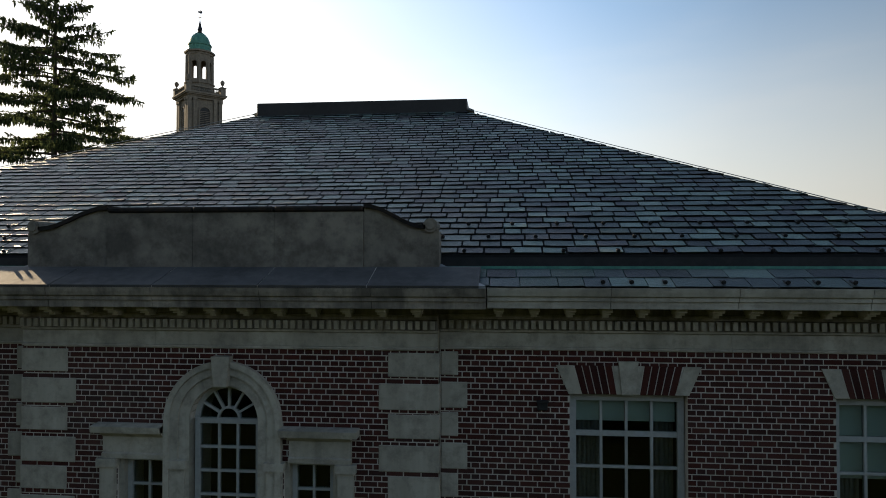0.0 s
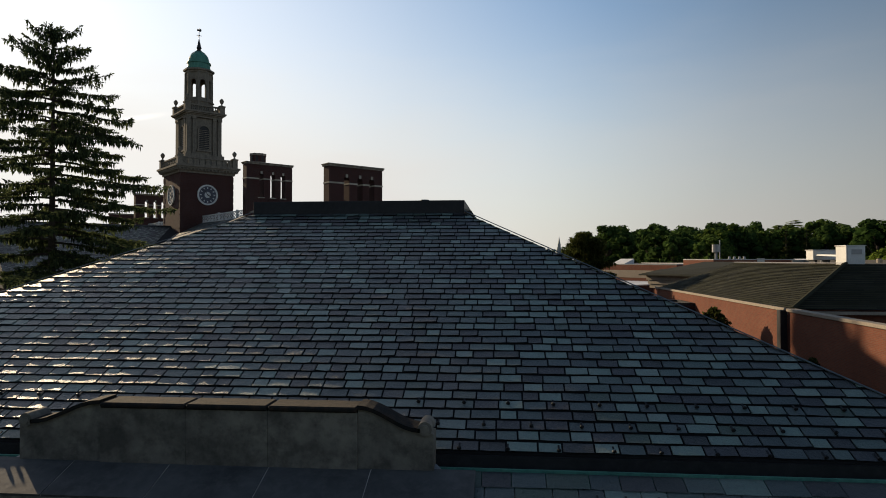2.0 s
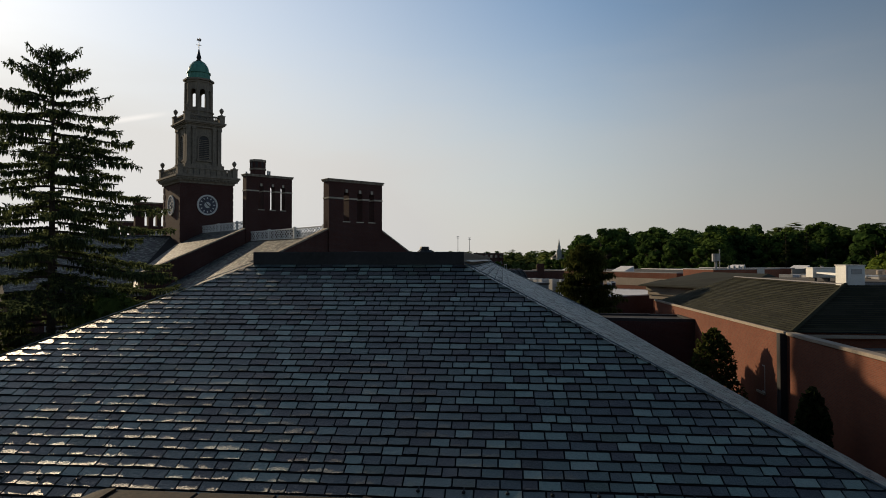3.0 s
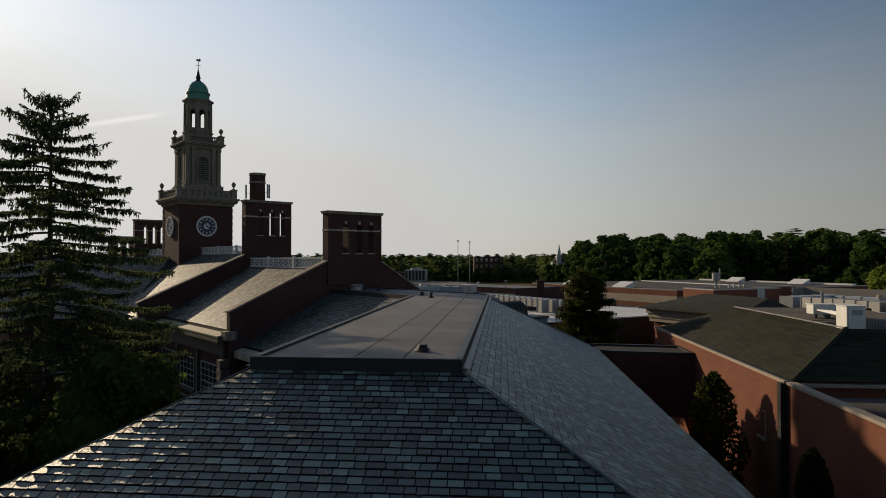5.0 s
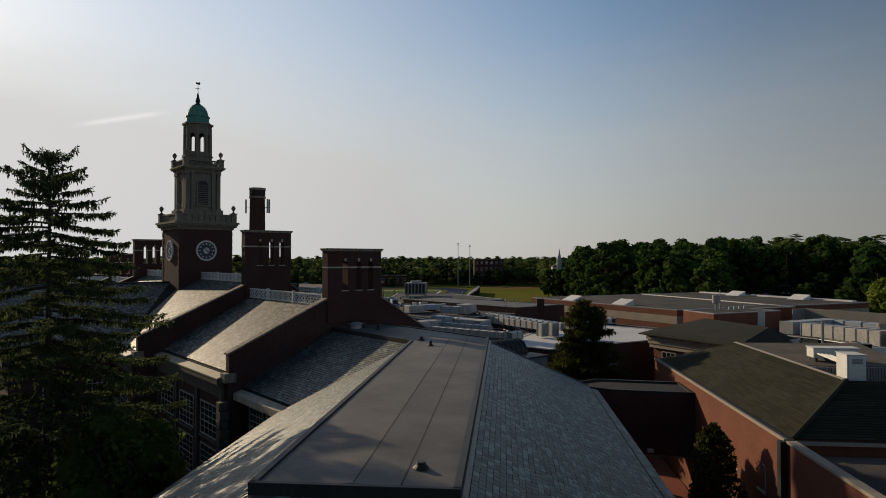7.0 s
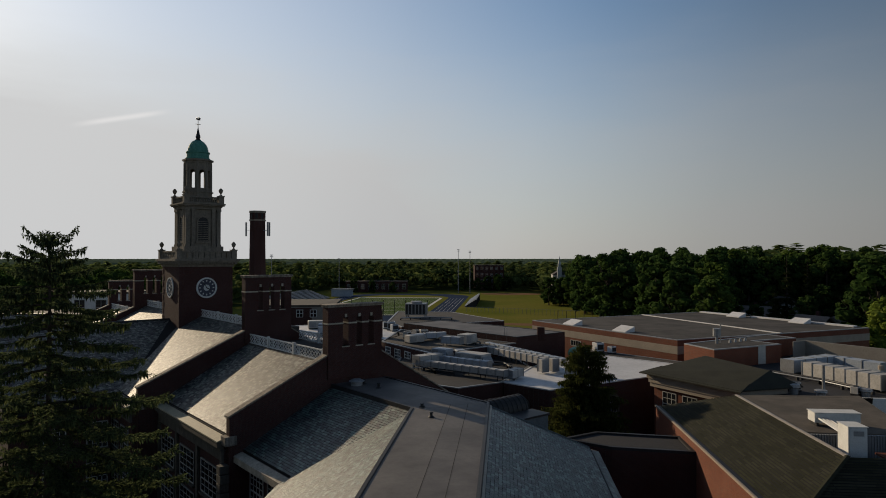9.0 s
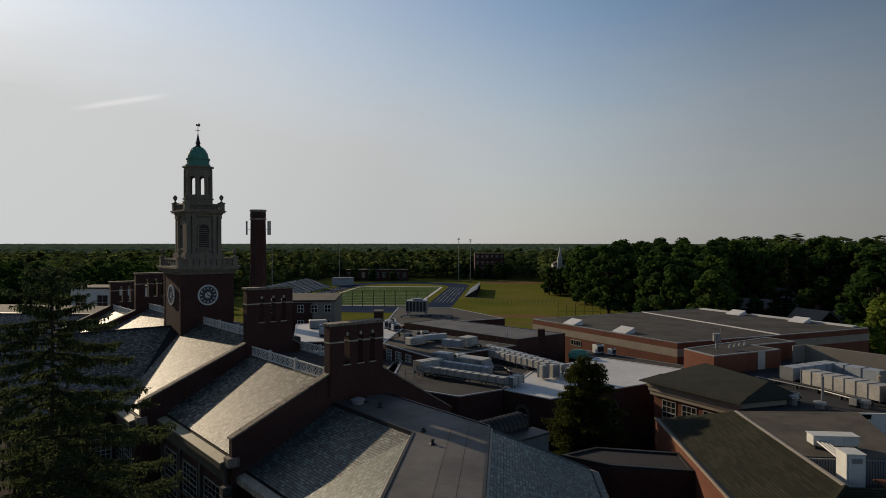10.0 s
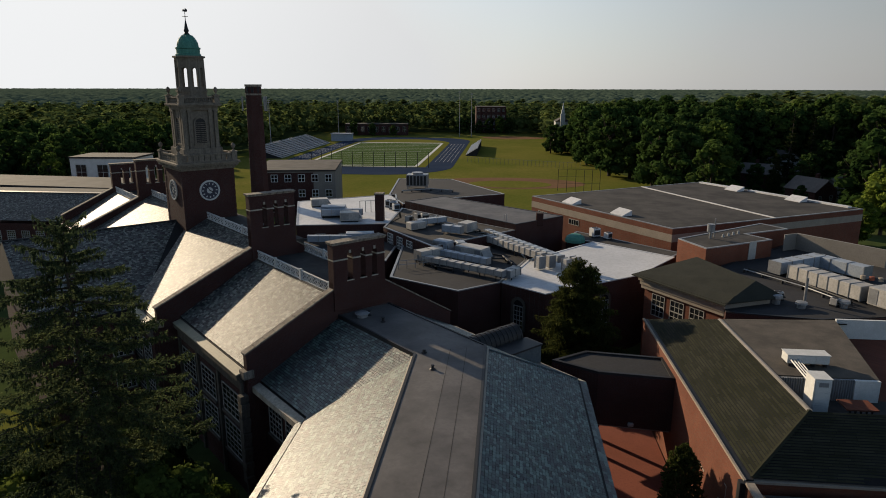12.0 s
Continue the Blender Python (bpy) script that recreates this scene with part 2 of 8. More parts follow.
def foliage(name, a, b2, dark):
    m, nt, b = shade(name, 0.8, 0.0, 0.0)
    rnd = nt.nodes.new("ShaderNodeNewGeometry").outputs["Random Per Island"]
    c = ramp(nt, rnd, [(0.0, dark), (0.5, a), (1.0, b2)])
    o = nt.nodes.new("ShaderNodeObjectInfo").outputs["Random"]
    c = blend(nt, 1.0, c, ramp(nt, o, [(0.0, (0.6, 0.66, 0.62)), (0.55, (1.0, 1.0, 1.0)), (0.85, (1.2, 1.1, 0.9)), (1.0, (1.4, 1.25, 0.9))]), "MULTIPLY")
    c = blend(nt, 1.0, c, ramp(nt, noisy(nt, 0.06, 2, 0.5), [(0.35, (0.6, 0.64, 0.66)), (0.65, (1.35, 1.25, 1.05))]), "MULTIPLY")
    nt.links.new(c, b.inputs["Base Color"])
    tr = nt.nodes.new("ShaderNodeBsdfTranslucent")
    nt.links.new(c, tr.inputs[0])
    mix = node(nt, "MixShader", Fac=0.5)
    out = nt.nodes["Material Output"]
    nt.links.new(b.outputs[0], mix.inputs[1])
    nt.links.new(tr.outputs[0], mix.inputs[2])
    nt.links.new(mix.outputs[0], out.inputs[0])
    return m


LEAF = foliage("leaves", (0.04, 0.076, 0.0225), (0.063, 0.103, 0.034), (0.025, 0.047, 0.0165))
# lighter copy of the leaves with sunlight put into the colour
LEAF_SUNLIT = foliage("sunlit_leaves", (0.1152, 0.1632, 0.0288), (0.1536, 0.192, 0.0432), (0.0672, 0.1056, 0.0192))
LEAF_DARK = foliage("dark_leaves", (0.05408, 0.0819, 0.0234), (0.0832, 0.1131, 0.03315), (0.02912, 0.0468, 0.0156))
PINE = foliage("pine_needles", (0.034, 0.047, 0.019), (0.056, 0.068, 0.028), (0.016, 0.024, 0.011))
NEEDLE = foliage("needles", (0.054, 0.074, 0.036), (0.09, 0.11, 0.05), (0.025, 0.037, 0.022))

GLASS, nt, b = shade("window_glass", 0.06, 0.0, 0.8)
b.inputs["Base Color"].default_value = (0.012, 0.014, 0.016, 1)


# ---- building helpers ----
UV = pose(0, 0, 0, 0, 0, 45)            # the main block stands at 45 degrees: local x runs across it, local y along it
MIR = 79.5                              # the tower's axis, along the main block


def thing(name, label, category, m=None, group="", kind=""):
    ob = new(name)
    ob.empty_display_size = 0.5
    if m is not None:
        ob.matrix_world = m
    return tagged(ob, label, category, group, kind)


def part(name, bm, material, parent, label="", kind="", m=None):
    if isinstance(bm, bmesh.types.BMesh):
        me = bpy.data.meshes.new(name)
        bmesh.ops.recalc_face_normals(bm, faces=bm.faces)
        bm.to_mesh(me)
        bm.free()
    else:
        me = bm
    if not me.materials:
        me.materials.append(material)
    ob = new(name, me)
    ob.parent = parent
    if m is not None:
        ob.matrix_basis = m
    return tagged(ob, label=label, kind=kind)


def solo(name, bm, material, label, category, m=None, group="", kind=""):
    ob = part(name, bm, material, None)
    if m is not None:
        ob.matrix_world = m
    return tagged(ob, label, category, group, kind)


def box(bm, x0, x1, y0, y1, z0, z1, bev=0.0):
    r = bmesh.ops.create_cube(bm, size=1.0, matrix=Matrix.LocRotScale(((x0 + x1) / 2, (y0 + y1) / 2, (z0 + z1) / 2), None, (abs(x1 - x0), abs(y1 - y0), abs(z1 - z0))))
    if bev:
        vs = set(r["verts"])
        bmesh.ops.bevel(bm, geom=[e for e in bm.edges if e.verts[0] in vs and e.verts[1] in vs], offset=bev, segments=1, affect="EDGES")
    return bm


def boxed(*a, bev=0.0):
    return box(bmesh.new(), *a, bev=bev)


def prism(bm, poly, z0, z1):
    """A solid on a plan outline; z0 and z1 may be one height or one for each corner."""
    n = len(poly)
    lo = z0 if isinstance(z0, (list, tuple)) else [z0] * n
    hi = z1 if isinstance(z1, (list, tuple)) else [z1] * n
    a = [bm.verts.new((x, y, z)) for (x, y), z in zip(poly, lo)]
    c = [bm.verts.new((x, y, z)) for (x, y), z in zip(poly, hi)]
    bm.faces.new(a[::-1])
    bm.faces.new(c)
    for i in range(n):
        j = (i + 1) % n
        bm.faces.new((a[i], a[j], c[j], c[i]))
    return bm


def extrude(bm, profile, m, length):
    """A profile of (a, b) in m's x and z, drawn out along m's y."""
    n = len(profile)
    a = [bm.verts.new(m @ Vector((x, 0, z))) for x, z in profile]
    c = [bm.verts.new(m @ Vector((x, length, z))) for x, z in profile]
    bm.faces.new(a)
    bm.faces.new(c[::-1])
    for i in range(n):
        j = (i + 1) % n
        bm.faces.new((a[i], c[i], c[j], a[j]))
    return bm


def sheet(bm, pts):
    bm.faces.new([bm.verts.new(p) for p in pts])
    return bm


def cyl(bm, x, y, z0, z1, r0, r1=None, seg=16):
    r1 = r0 if r1 is None else r1
    bmesh.ops.create_cone(bm, cap_ends=True, segments=seg, radius1=r0, radius2=r1, depth=z1 - z0, matrix=pose(x, y, (z0 + z1) / 2))
    return bm


def lathe(bm, x, y, profile, seg=16):
    """Turned on an upright axis: (radius, height) from the bottom up."""
    rings = [[bm.verts.new((x + r * math.cos(2 * math.pi * i / seg), y + r * math.sin(2 * math.pi * i / seg), z)) for i in range(seg)] for r, z in profile]
    for p, q in zip(rings, rings[1:]):
        for i in range(seg):
            j = (i + 1) % seg
            bm.faces.new((p[i], p[j], q[j], q[i]))
    bm.faces.new(rings[0][::-1])
    bm.faces.new(rings[-1])
    return bm


def ring(poly, grow):
    """A convex outline (anticlockwise) moved outwards by grow."""
    out = []
    n = len(poly)
    for i in range(n):
        p, q, r = (Vector(poly[k % n]) for k in (i - 1, i, i + 1))
        a, c = (q - p).normalized(), (r - q).normalized()
        na, nc = Vector((a.y, -a.x)), Vector((c.y, -c.x))
        mid = (na + nc).normalized()
        out.append(tuple(q + mid * (grow / max(0.2, mid.dot(na)))))
    return out


# a negative lap opens grooves onto dark underlay, standing in for butt shadows
def slate_mesh(name, origin, along, up, poly, seed, wide=0.27, course=0.2, thick=0.014, skip=None, lap=0.02, gap=0.02, head=0.004, uneven=0.011, chip=0.0, taken=None):
    """Courses of slates of uneven width on a slope: poly in (along, up) metres, cut to it row by row. Returns a mesh."""
    rng = random.Random(seed)
    o, a, s = Vector(origin), Vector(along).normalized(), Vector(up).normalized()
    nrm = a.cross(s).normalized()
    if nrm.z < 0:
        nrm = -nrm
    lo, hi = min(p[1] for p in poly), max(p[1] for p in poly)
    vs, fs = [], []
    k = 0
    y = lo
    def across(yy):
        cuts = []
        for (x0, y0), (x1, y1) in zip(poly, poly[1:] + poly[:1]):
            if (y0 > yy) != (y1 > yy):
                cuts.append(x0 + (x1 - x0) * (yy - y0) / (y1 - y0))
        return min(cuts), max(cuts)

    while y < hi - 0.05:
        (xa, xb), (xc, xd) = across(min(max(y, lo + 1e-4), hi - 1e-4)), across(min(y + course + lap, hi - 1e-4))
        x0, x1 = min(xa, xc), max(xb, xd)
        x = x0 - rng.random() * wide
        while x < x1:
            w = wide * rng.choice((0.72, 0.86, 0.95, 1.0, 1.06, 1.24))
            l, r = max(x, x0), min(x + w - gap, x1)
            x += w
            if r - l < 0.05:
                continue
            if skip and skip((l + r) / 2, y):
                if taken is not None:
                    taken.append((l, r - l, y))
                continue
            bl, br_, tl, tr_ = max(l, xa), min(r, xb), max(l, xc), min(r, xd)
            if br_ < bl + 0.01 and tr_ < tl + 0.01:
                continue
            br_, tr_ = max(br_, bl + 0.005), max(tr_, tl + 0.005)
            up0, tilt = y + rng.uniform(-uneven, uneven), rng.uniform(-uneven, uneven) * 0.7
            lift = thick + rng.uniform(-0.003, 0.004)
            right = lift + rng.uniform(-0.006, 0.006)
            f0, f1 = rng.uniform(0.1, 0.45), rng.uniform(0.55, 0.9)
            p = [(bl, up0 + tilt + chip * rng.random(), lift), (bl + (br_ - bl) * f0, up0 + chip * rng.uniform(-1, 1), lift), (bl + (br_ - bl) * f1, up0 + chip * rng.uniform(-1, 1), right), (br_, up0 - tilt + chip * rng.random(), right), (tr_, y + course + lap, head), (tl, y + course + lap, head)]
            top = [o + a * q[0] + s * q[1] + nrm * q[2] for q in p]
            low = [q + s * 0.035 - nrm * thick * 1.6 for q in (top[0], top[3])]
            b0 = len(vs)
            vs.extend(top + low)
            fs.extend([tuple(range(b0, b0 + 6)), (b0 + 6, b0 + 7, b0 + 3, b0 + 2, b0 + 1, b0), (b0 + 6, b0, b0 + 5), (b0 + 3, b0 + 7, b0 + 4)])
        y += course
    me = bpy.data.meshes.new(name)
    me.from_pydata([tuple(p) for p in vs], [], fs)
    me.update()
    return me

GROUND = -2.0
K = math.tan(radians(22.5))
R2 = math.sqrt(2)
XC, EAVE, CAP = -3.38, 10.2, 2.45          # the front wing's axis, its eaves' and its cap's half widths
FR, YCAP = 7.26, 15.22                   # the front slope's run, and where its cap begins
YF, Y0 = 7.8, 43.1                       # its front wall, and where its axis turns by 45 degrees
VC = (Y0 + XC) / R2                      # the main block's axis
SL0, ZS, ZC = 9.52, 8.09, 11.55          # slates: half width and height at the eaves, height at the cap
U1 = 44.3                                # the first gable wall, along the main block


def uvw(v, u, z):
    return ((v - u) / R2, (v + u) / R2, z)


# ---- ground ----
solo("ground", prism(bmesh.new(), [(-4700, -600), (4700, -600), (4700, 4900), (-4700, 4900)], GROUND - 1, GROUND), EARTH, "dark green earth and lawns under the trees", "ground", kind="structure")


# ---- window kit ----
KIT = {}


def window_meshes(w, h, cols, rows, bar=0.035, frame_w=0.07, heavy=0, mat=None):
    key = (round(w, 3), round(h, 3), cols, rows, bar, frame_w, heavy, mat)
    if key in KIT:
        return KIT[key]
    fr = bmesh.new()
    for x0, x1, z0, z1 in ((0, frame_w, 0, h), (w - frame_w, w, 0, h), (frame_w, w - frame_w, 0, frame_w), (frame_w, w - frame_w, h - frame_w, h)):
        box(fr, x0, x1, -0.04, 0.05, z0, z1)
    mu = bmesh.new()
    for i in range(1, cols):
        x = frame_w + (w - 2 * frame_w) * i / cols
        box(mu, x - bar / 2, x + bar / 2, -0.02, 0.03, frame_w, h - frame_w)
    for j in range(1, rows):
        z = frame_w + (h - 2 * frame_w) * j / rows
        b2 = bar * (1.9 if rows > 3 and j == (heavy or rows // 2) else 1)
        box(mu, frame_w, w - frame_w, -0.024, 0.026, z - b2 / 2, z + b2 / 2)
    out = []
    for name, bm, mat in (("window", fr, mat or FRAME_GREY), ("muntin", mu, mat or FRAME_GREY), ("pane", boxed(frame_w, w - frame_w, 0.0, 0.008, frame_w, h - frame_w), GLASS)):
        me = bpy.data.meshes.new(name)
        bm.to_mesh(me)
        bm.free()
        me.materials.append(mat)
        out.append(me)
    KIT[key] = out
    return out


def window(parent, m, w, h, cols, rows, bar=0.035, frame_w=0.07, sill=None, pane=True, heavy=0, mat=None):
    """m: the lower left corner, seen from outside; local y points into the wall."""
    fr, mu, pa = window_meshes(w, h, cols, rows, bar, frame_w, heavy, mat)
    win = part("window", fr, PAINT, parent, m=m)
    part("muntin", mu, PAINT, win)
    if pane:
        part("pane", pa, GLASS, win)
    if sill:
        part("sill", boxed(-0.08, w + 0.08, -0.12, 0.05, -0.12, -0.002), sill, win)
    return win


# ---- front wing ----
wing = thing("school_wing", "red brick school wing with limestone trim and hipped slate roof", "building")

XP, HP = -3.37, 2.61                     # the projecting bay: its middle and half width
YP = 7.62                                # its face
SIDE_WINDOWS = [(0.78, 2.13), (3.77, 5.12)]
BAY_WINDOWS = [(-4.72, -4.04), (-2.62, -1.96)]
ARCH_R, ARCH_Z = 0.43, 6.07


def front_wall():
    bm = bmesh.new()
    holes = [(2 * XC - b, 2 * XC - a) for a, b in SIDE_WINDOWS[::-1]]
    x0, y0, y1 = XC - 9.4, YF - 0.006, YF + 0.4
    cuts = [x0] + [c for h in holes for c in h] + [XP - HP]
    for a, b in zip(cuts[::2], cuts[1::2]):
        box(bm, a, b, y0, y1, GROUND, 7.4)
    cuts = [XP + HP] + [c for h in SIDE_WINDOWS for c in h] + [XC + 9.4]
    for a, b in zip(cuts[::2], cuts[1::2]):
        box(bm, a, b, y0, y1, GROUND, 7.4)
    for a, b in holes + SIDE_WINDOWS:
        box(bm, a, b, y0, y1, 6.44, 7.4)
        box(bm, a, b, y0, y1, GROUND, 4.3)
    y0 = YP - 0.006
    cuts = [XP - HP + 0.012, BAY_WINDOWS[0][0], BAY_WINDOWS[0][1], XP - ARCH_R, XP + ARCH_R, BAY_WINDOWS[1][0], BAY_WINDOWS[1][1], XP + HP - 0.012]
    for a, b in zip(cuts[::2], cuts[1::2]):
        box(bm, a, b, y0, y1, GROUND, 7.4)
    for a, b in BAY_WINDOWS:
        box(bm, a, b, y0, y1, 5.6, 7.4)
        box(bm, a, b, y0, y1, GROUND, 4.3)
    box(bm, XP - ARCH_R, XP + ARCH_R, y0, y1, GROUND, 3.6)
    n = 14
    for i in range(n):
        a0, a1 = math.pi * i / n, math.pi * (i + 1) / n
        xa, xb = XP + ARCH_R * math.cos(a0), XP + ARCH_R * math.cos(a1)
        extrude(bm, [(xa, ARCH_Z + ARCH_R * math.sin(a0)), (xa, 7.4), (xb, 7.4), (xb, ARCH_Z + ARCH_R * math.sin(a1))], pose(0, y0, 0), y1 - y0)
    return bm


part("wall", front_wall(), MORTAR, wing, "pale mortar behind dark red English-bond brick")
part("side_wall", prism(bmesh.new(), [(XC + 9.0, YF + 0.4), (XC + 9.4, YF + 0.4), (XC + 9.4, Y0 + 9.4 * K), (XC + 9.0, Y0 + 9.0 * K)], GROUND, 7.7), BRICK, wing, "dark red brick side wall")
part("side_wall", prism(bmesh.new(), [(XC - 9.4, YF + 0.4), (XC - 9.0, YF + 0.4), (XC - 9.0, Y0 - 9.0 * K), (XC - 9.4, Y0 - 9.4 * K)], GROUND, 7.7), BRICK, wing, "dark red brick side wall")
for off in (-9.4, 9.0):
    a, c = (XC + off, Y0 + off * K), (XC + off + 0.4, Y0 + (off + 0.4) * K)
    e, f = uvw(VC + off + 0.4, U1, 0)[:2], uvw(VC + off, U1, 0)[:2]
    part("side_wall", prism(bmesh.new(), [a, c, e, f], GROUND, 7.7), BRICK, wing, "dark red brick side wall")
# near-black back, ceiling and floor sheets paint the room's shade
part("room_shade", boxed(XC - 8.9, XC + 8.9, YF + 1.9, YF + 2.0, 2.9, 7.4), DARK_METAL, wing, "near-black sheet for the shade of the room behind the windows")
part("room_shade", boxed(XC - 8.9, XC + 8.9, YF + 0.41, YF + 1.9, 7.0, 7.1), DARK_METAL, wing)
part("room_shade", boxed(XC - 8.9, XC + 8.9, YF + 0.41, YF + 1.9, 2.8, 2.9), DARK_METAL, wing)

# limestone: quoins at the bay's corners and on the returns
for side in (-1, 1):
    for i in range(9):
        long_one = i % 2
        top = 6.92 - 0.363 * i
        h = 0.312 if long_one else 0.285
        w = 0.71 if long_one else 0.6
        e = XP + side * HP
        part("quoin", boxed(min(e - side * w, e + side * 0.012), max(e - side * w, e + side * 0.012), YP - 0.022, YP + 0.1, top - h, top, bev=0.008), LIME, wing)
        w2 = 0.33 if long_one else 0.22
        part("quoin", boxed(min(e + side * 0.014, e + side * w2), max(e + side * 0.014, e + side * w2), YF - 0.022, YF + 0.1, top - h, top, bev=0.008), LIME, wing)


def run_profile(bm, prof, x0, x1, y):
    """A moulding along x: profile (out from y, height)."""
    return extrude(bm, [(-a, z) for a, z in prof], Matrix.Translation((x0, y, 0)) @ Matrix(((0, 1, 0, 0), (1, 0, 0, 0), (0, 0, 1, 0), (0, 0, 0, 1))), x1 - x0)


FRIEZE = [(-0.3, 6.955), (0.035, 6.955), (0.035, 6.985), (0.015, 6.99), (0.015, 7.15), (0.05, 7.165), (0.05, 7.185), (-0.3, 7.185)]
BED = [(-0.3, 7.187), (0.06, 7.187), (0.06, 7.305), (0.1, 7.32), (0.1, 7.36), (0.13, 7.38), (-0.3, 7.38)]
CORONA = [(-0.3, 7.475), (0.5, 7.475), (0.505, 7.555), (0.525, 7.56), (0.525, 7.6), (0.55, 7.615), (0.565, 7.66), (0.575, 7.705), (-0.3, 7.705)]
SOFFIT = [(-0.3, 7.382), (0.12, 7.382), (0.12, 7.473), (-0.3, 7.473)]
runs = [(XP - HP, XP + HP, YP), (XP + HP + 0.002, XC + 9.4, YF), (XC - 9.4, XP - HP - 0.002, YF)]
for x0, x1, y in runs:
    bay = y == YP
    n = max(1, round((x1 - x0) / 1.9))
    step = (x1 - x0) / n
    for i in range(n):
        part("frieze_stone", run_profile(bmesh.new(), FRIEZE, x0 + i * step, x0 + (i + 1) * step - 0.004, y), LIME, wing)
    # bed moulding and soffit take darker stone than frieze and dentils
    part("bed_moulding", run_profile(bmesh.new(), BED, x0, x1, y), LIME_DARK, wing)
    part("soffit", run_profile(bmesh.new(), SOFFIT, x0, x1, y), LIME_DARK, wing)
    g = 0.575 if bay else 0.0
    xa, xb = (x0 - g, x1 + g) if bay else (x0, x1)
    if not bay:
        if x1 > 0:
            xa, xb = x0 + 0.58, x1 + 0.6
        else:
            xa, xb = x0 - 0.6, x1 - 0.58
    n = max(1, round((xb - xa) / 1.35))
    step = (xb - xa) / n
    for i in range(n):
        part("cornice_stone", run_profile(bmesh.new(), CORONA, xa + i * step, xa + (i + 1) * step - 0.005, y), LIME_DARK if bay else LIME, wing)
# sooty return of the bay's cornice
dent = bmesh.new()
for x0, x1, y in runs:
    x = x0 + 0.03
    while x < x1 - 0.05:
        box(dent, x, x + 0.052, y - 0.105, y - 0.055, 7.205, 7.3)
        x += 0.088
part("dentil_course", dent, LIME, wing, "row of small limestone dentils", kind="stuff")
br_me = boxed(-0.062, 0.062, -0.27, 0.0, 7.425, 7.472, bev=0.008)
box(br_me, -0.05, 0.05, -0.2, 0.0, 7.395, 7.424)
box(br_me, -0.035, 0.035, -0.13, 0.0, 7.36, 7.394)
me_b = bpy.data.meshes.new("bracket")
br_me.to_mesh(me_b)
br_me.free()
me_b.materials.append(LIME)
for x0, x1, y in runs:
    x = -0.051 if x1 > 0 else (XP - HP + 0.15 if y == YP else XC - 9.2)
    while x < x1 - 0.1:
        part("bracket", me_b, LIME, wing, m=pose(x, y - 0.125, 0))
        x += 0.4044

# window heads, frames, blinds and curtains on the front
CLEAR, nt, b = shade("clear_glass", 0.03, 0.0, 0.5)
tr = nt.nodes.new("ShaderNodeBsdfTransparent")
tr.inputs[0].default_value = (0.75, 0.8, 0.78, 1)
gl = node(nt, "BsdfGlossy", Roughness=0.03)
fr = node(nt, "Fresnel", IOR=1.3)
mx = nt.nodes.new("ShaderNodeMixShader")
nt.links.new(fr.outputs[0], mx.inputs[0])
nt.links.new(tr.outputs[0], mx.inputs[1])
nt.links.new(gl.outputs[0], mx.inputs[2])
nt.links.new(mx.outputs[0], nt.nodes["Material Output"].inputs[0])
SHADE_CLOTH = stained("roller_blind", (0.62, 0.66, 0.6), (0.55, 0.6, 0.55), (0.5, 0.54, 0.5), 0.9)
CURTAIN = stained("curtain", (0.22, 0.2, 0.18), (0.18, 0.165, 0.15), (0.12, 0.11, 0.1), 0.9, 4.0, 30.0)


def flat_head(x0, x1, z):
    """A flat brick arch between limestone springers, with a keystone."""
    xm = (x0 + x1) / 2
    def stone(a0, a1, b0, b1, zb, zt, y):
        bm = extrude(bmesh.new(), [(a0, zb), (a1, zb), (b1, zt), (b0, zt)], pose(0, y, 0), 0.12)
        part("voussoir", bm, LIME, wing)
    stone(x0 - 0.015, x0 + 0.145, x0 - 0.16, x0 + 0.035, z, z + 0.335, YF - 0.025)
    stone(x1 - 0.145, x1 + 0.015, x1 - 0.035, x1 + 0.16, z, z + 0.335, YF - 0.025)
    stone(xm - 0.075, xm + 0.075, xm - 0.115, xm + 0.115, z, z + 0.39, YF - 0.045)
    stone(xm - 0.125, xm - 0.077, xm - 0.18, xm - 0.117, z, z + 0.335, YF - 0.022)
    stone(xm + 0.077, xm + 0.125, xm + 0.117, xm + 0.18, z, z + 0.335, YF - 0.022)
    part("arch_mortar", extrude(bmesh.new(), [(x0 + 0.1, z + 0.002), (x1 - 0.1, z + 0.002), (x1 - 0.02, z + 0.332), (x0 + 0.02, z + 0.332)], pose(0, YF - 0.0165, 0), 0.03), MORTAR, wing)
    for s in (-1, 1):
        for i in range(5):
            a, c = 0.135 + i * 0.082, 0.135 + (i + 1) * 0.082 - 0.012
            k = 0.12
            lo = [xm + s * a, xm + s * c]
            hi = [xm + s * (a + 0.055 + k * i * 0.05), xm + s * (c + 0.055 + k * (i + 1) * 0.05)]
            bm = extrude(bmesh.new(), [(lo[0], z), (lo[1], z), (hi[1], z + 0.335), (hi[0], z + 0.335)], pose(0, YF - 0.0205, 0), 0.1)
            part("arch_brick", bm, BRICK_ONE, wing)


BRICKS = [(0.0, (0.0336, 0.0102, 0.0077)), (0.35, (0.0508, 0.0141, 0.0105)), (0.7, (0.0661, 0.0179, 0.0125)), (0.9, (0.0381, 0.0141, 0.0118)), (1.0, (0.0763, 0.0269, 0.0195))]
BRICK_ONE = per_piece("brick_piece", BRICKS, 0.9, 30.0, islands=False, bump=0.5, spec=0.08, dirt=0.25)
BRICK_ALL = per_piece("bricks", BRICKS, 0.9, 30.0, bump=0.5, spec=0.08, dirt=0.25)

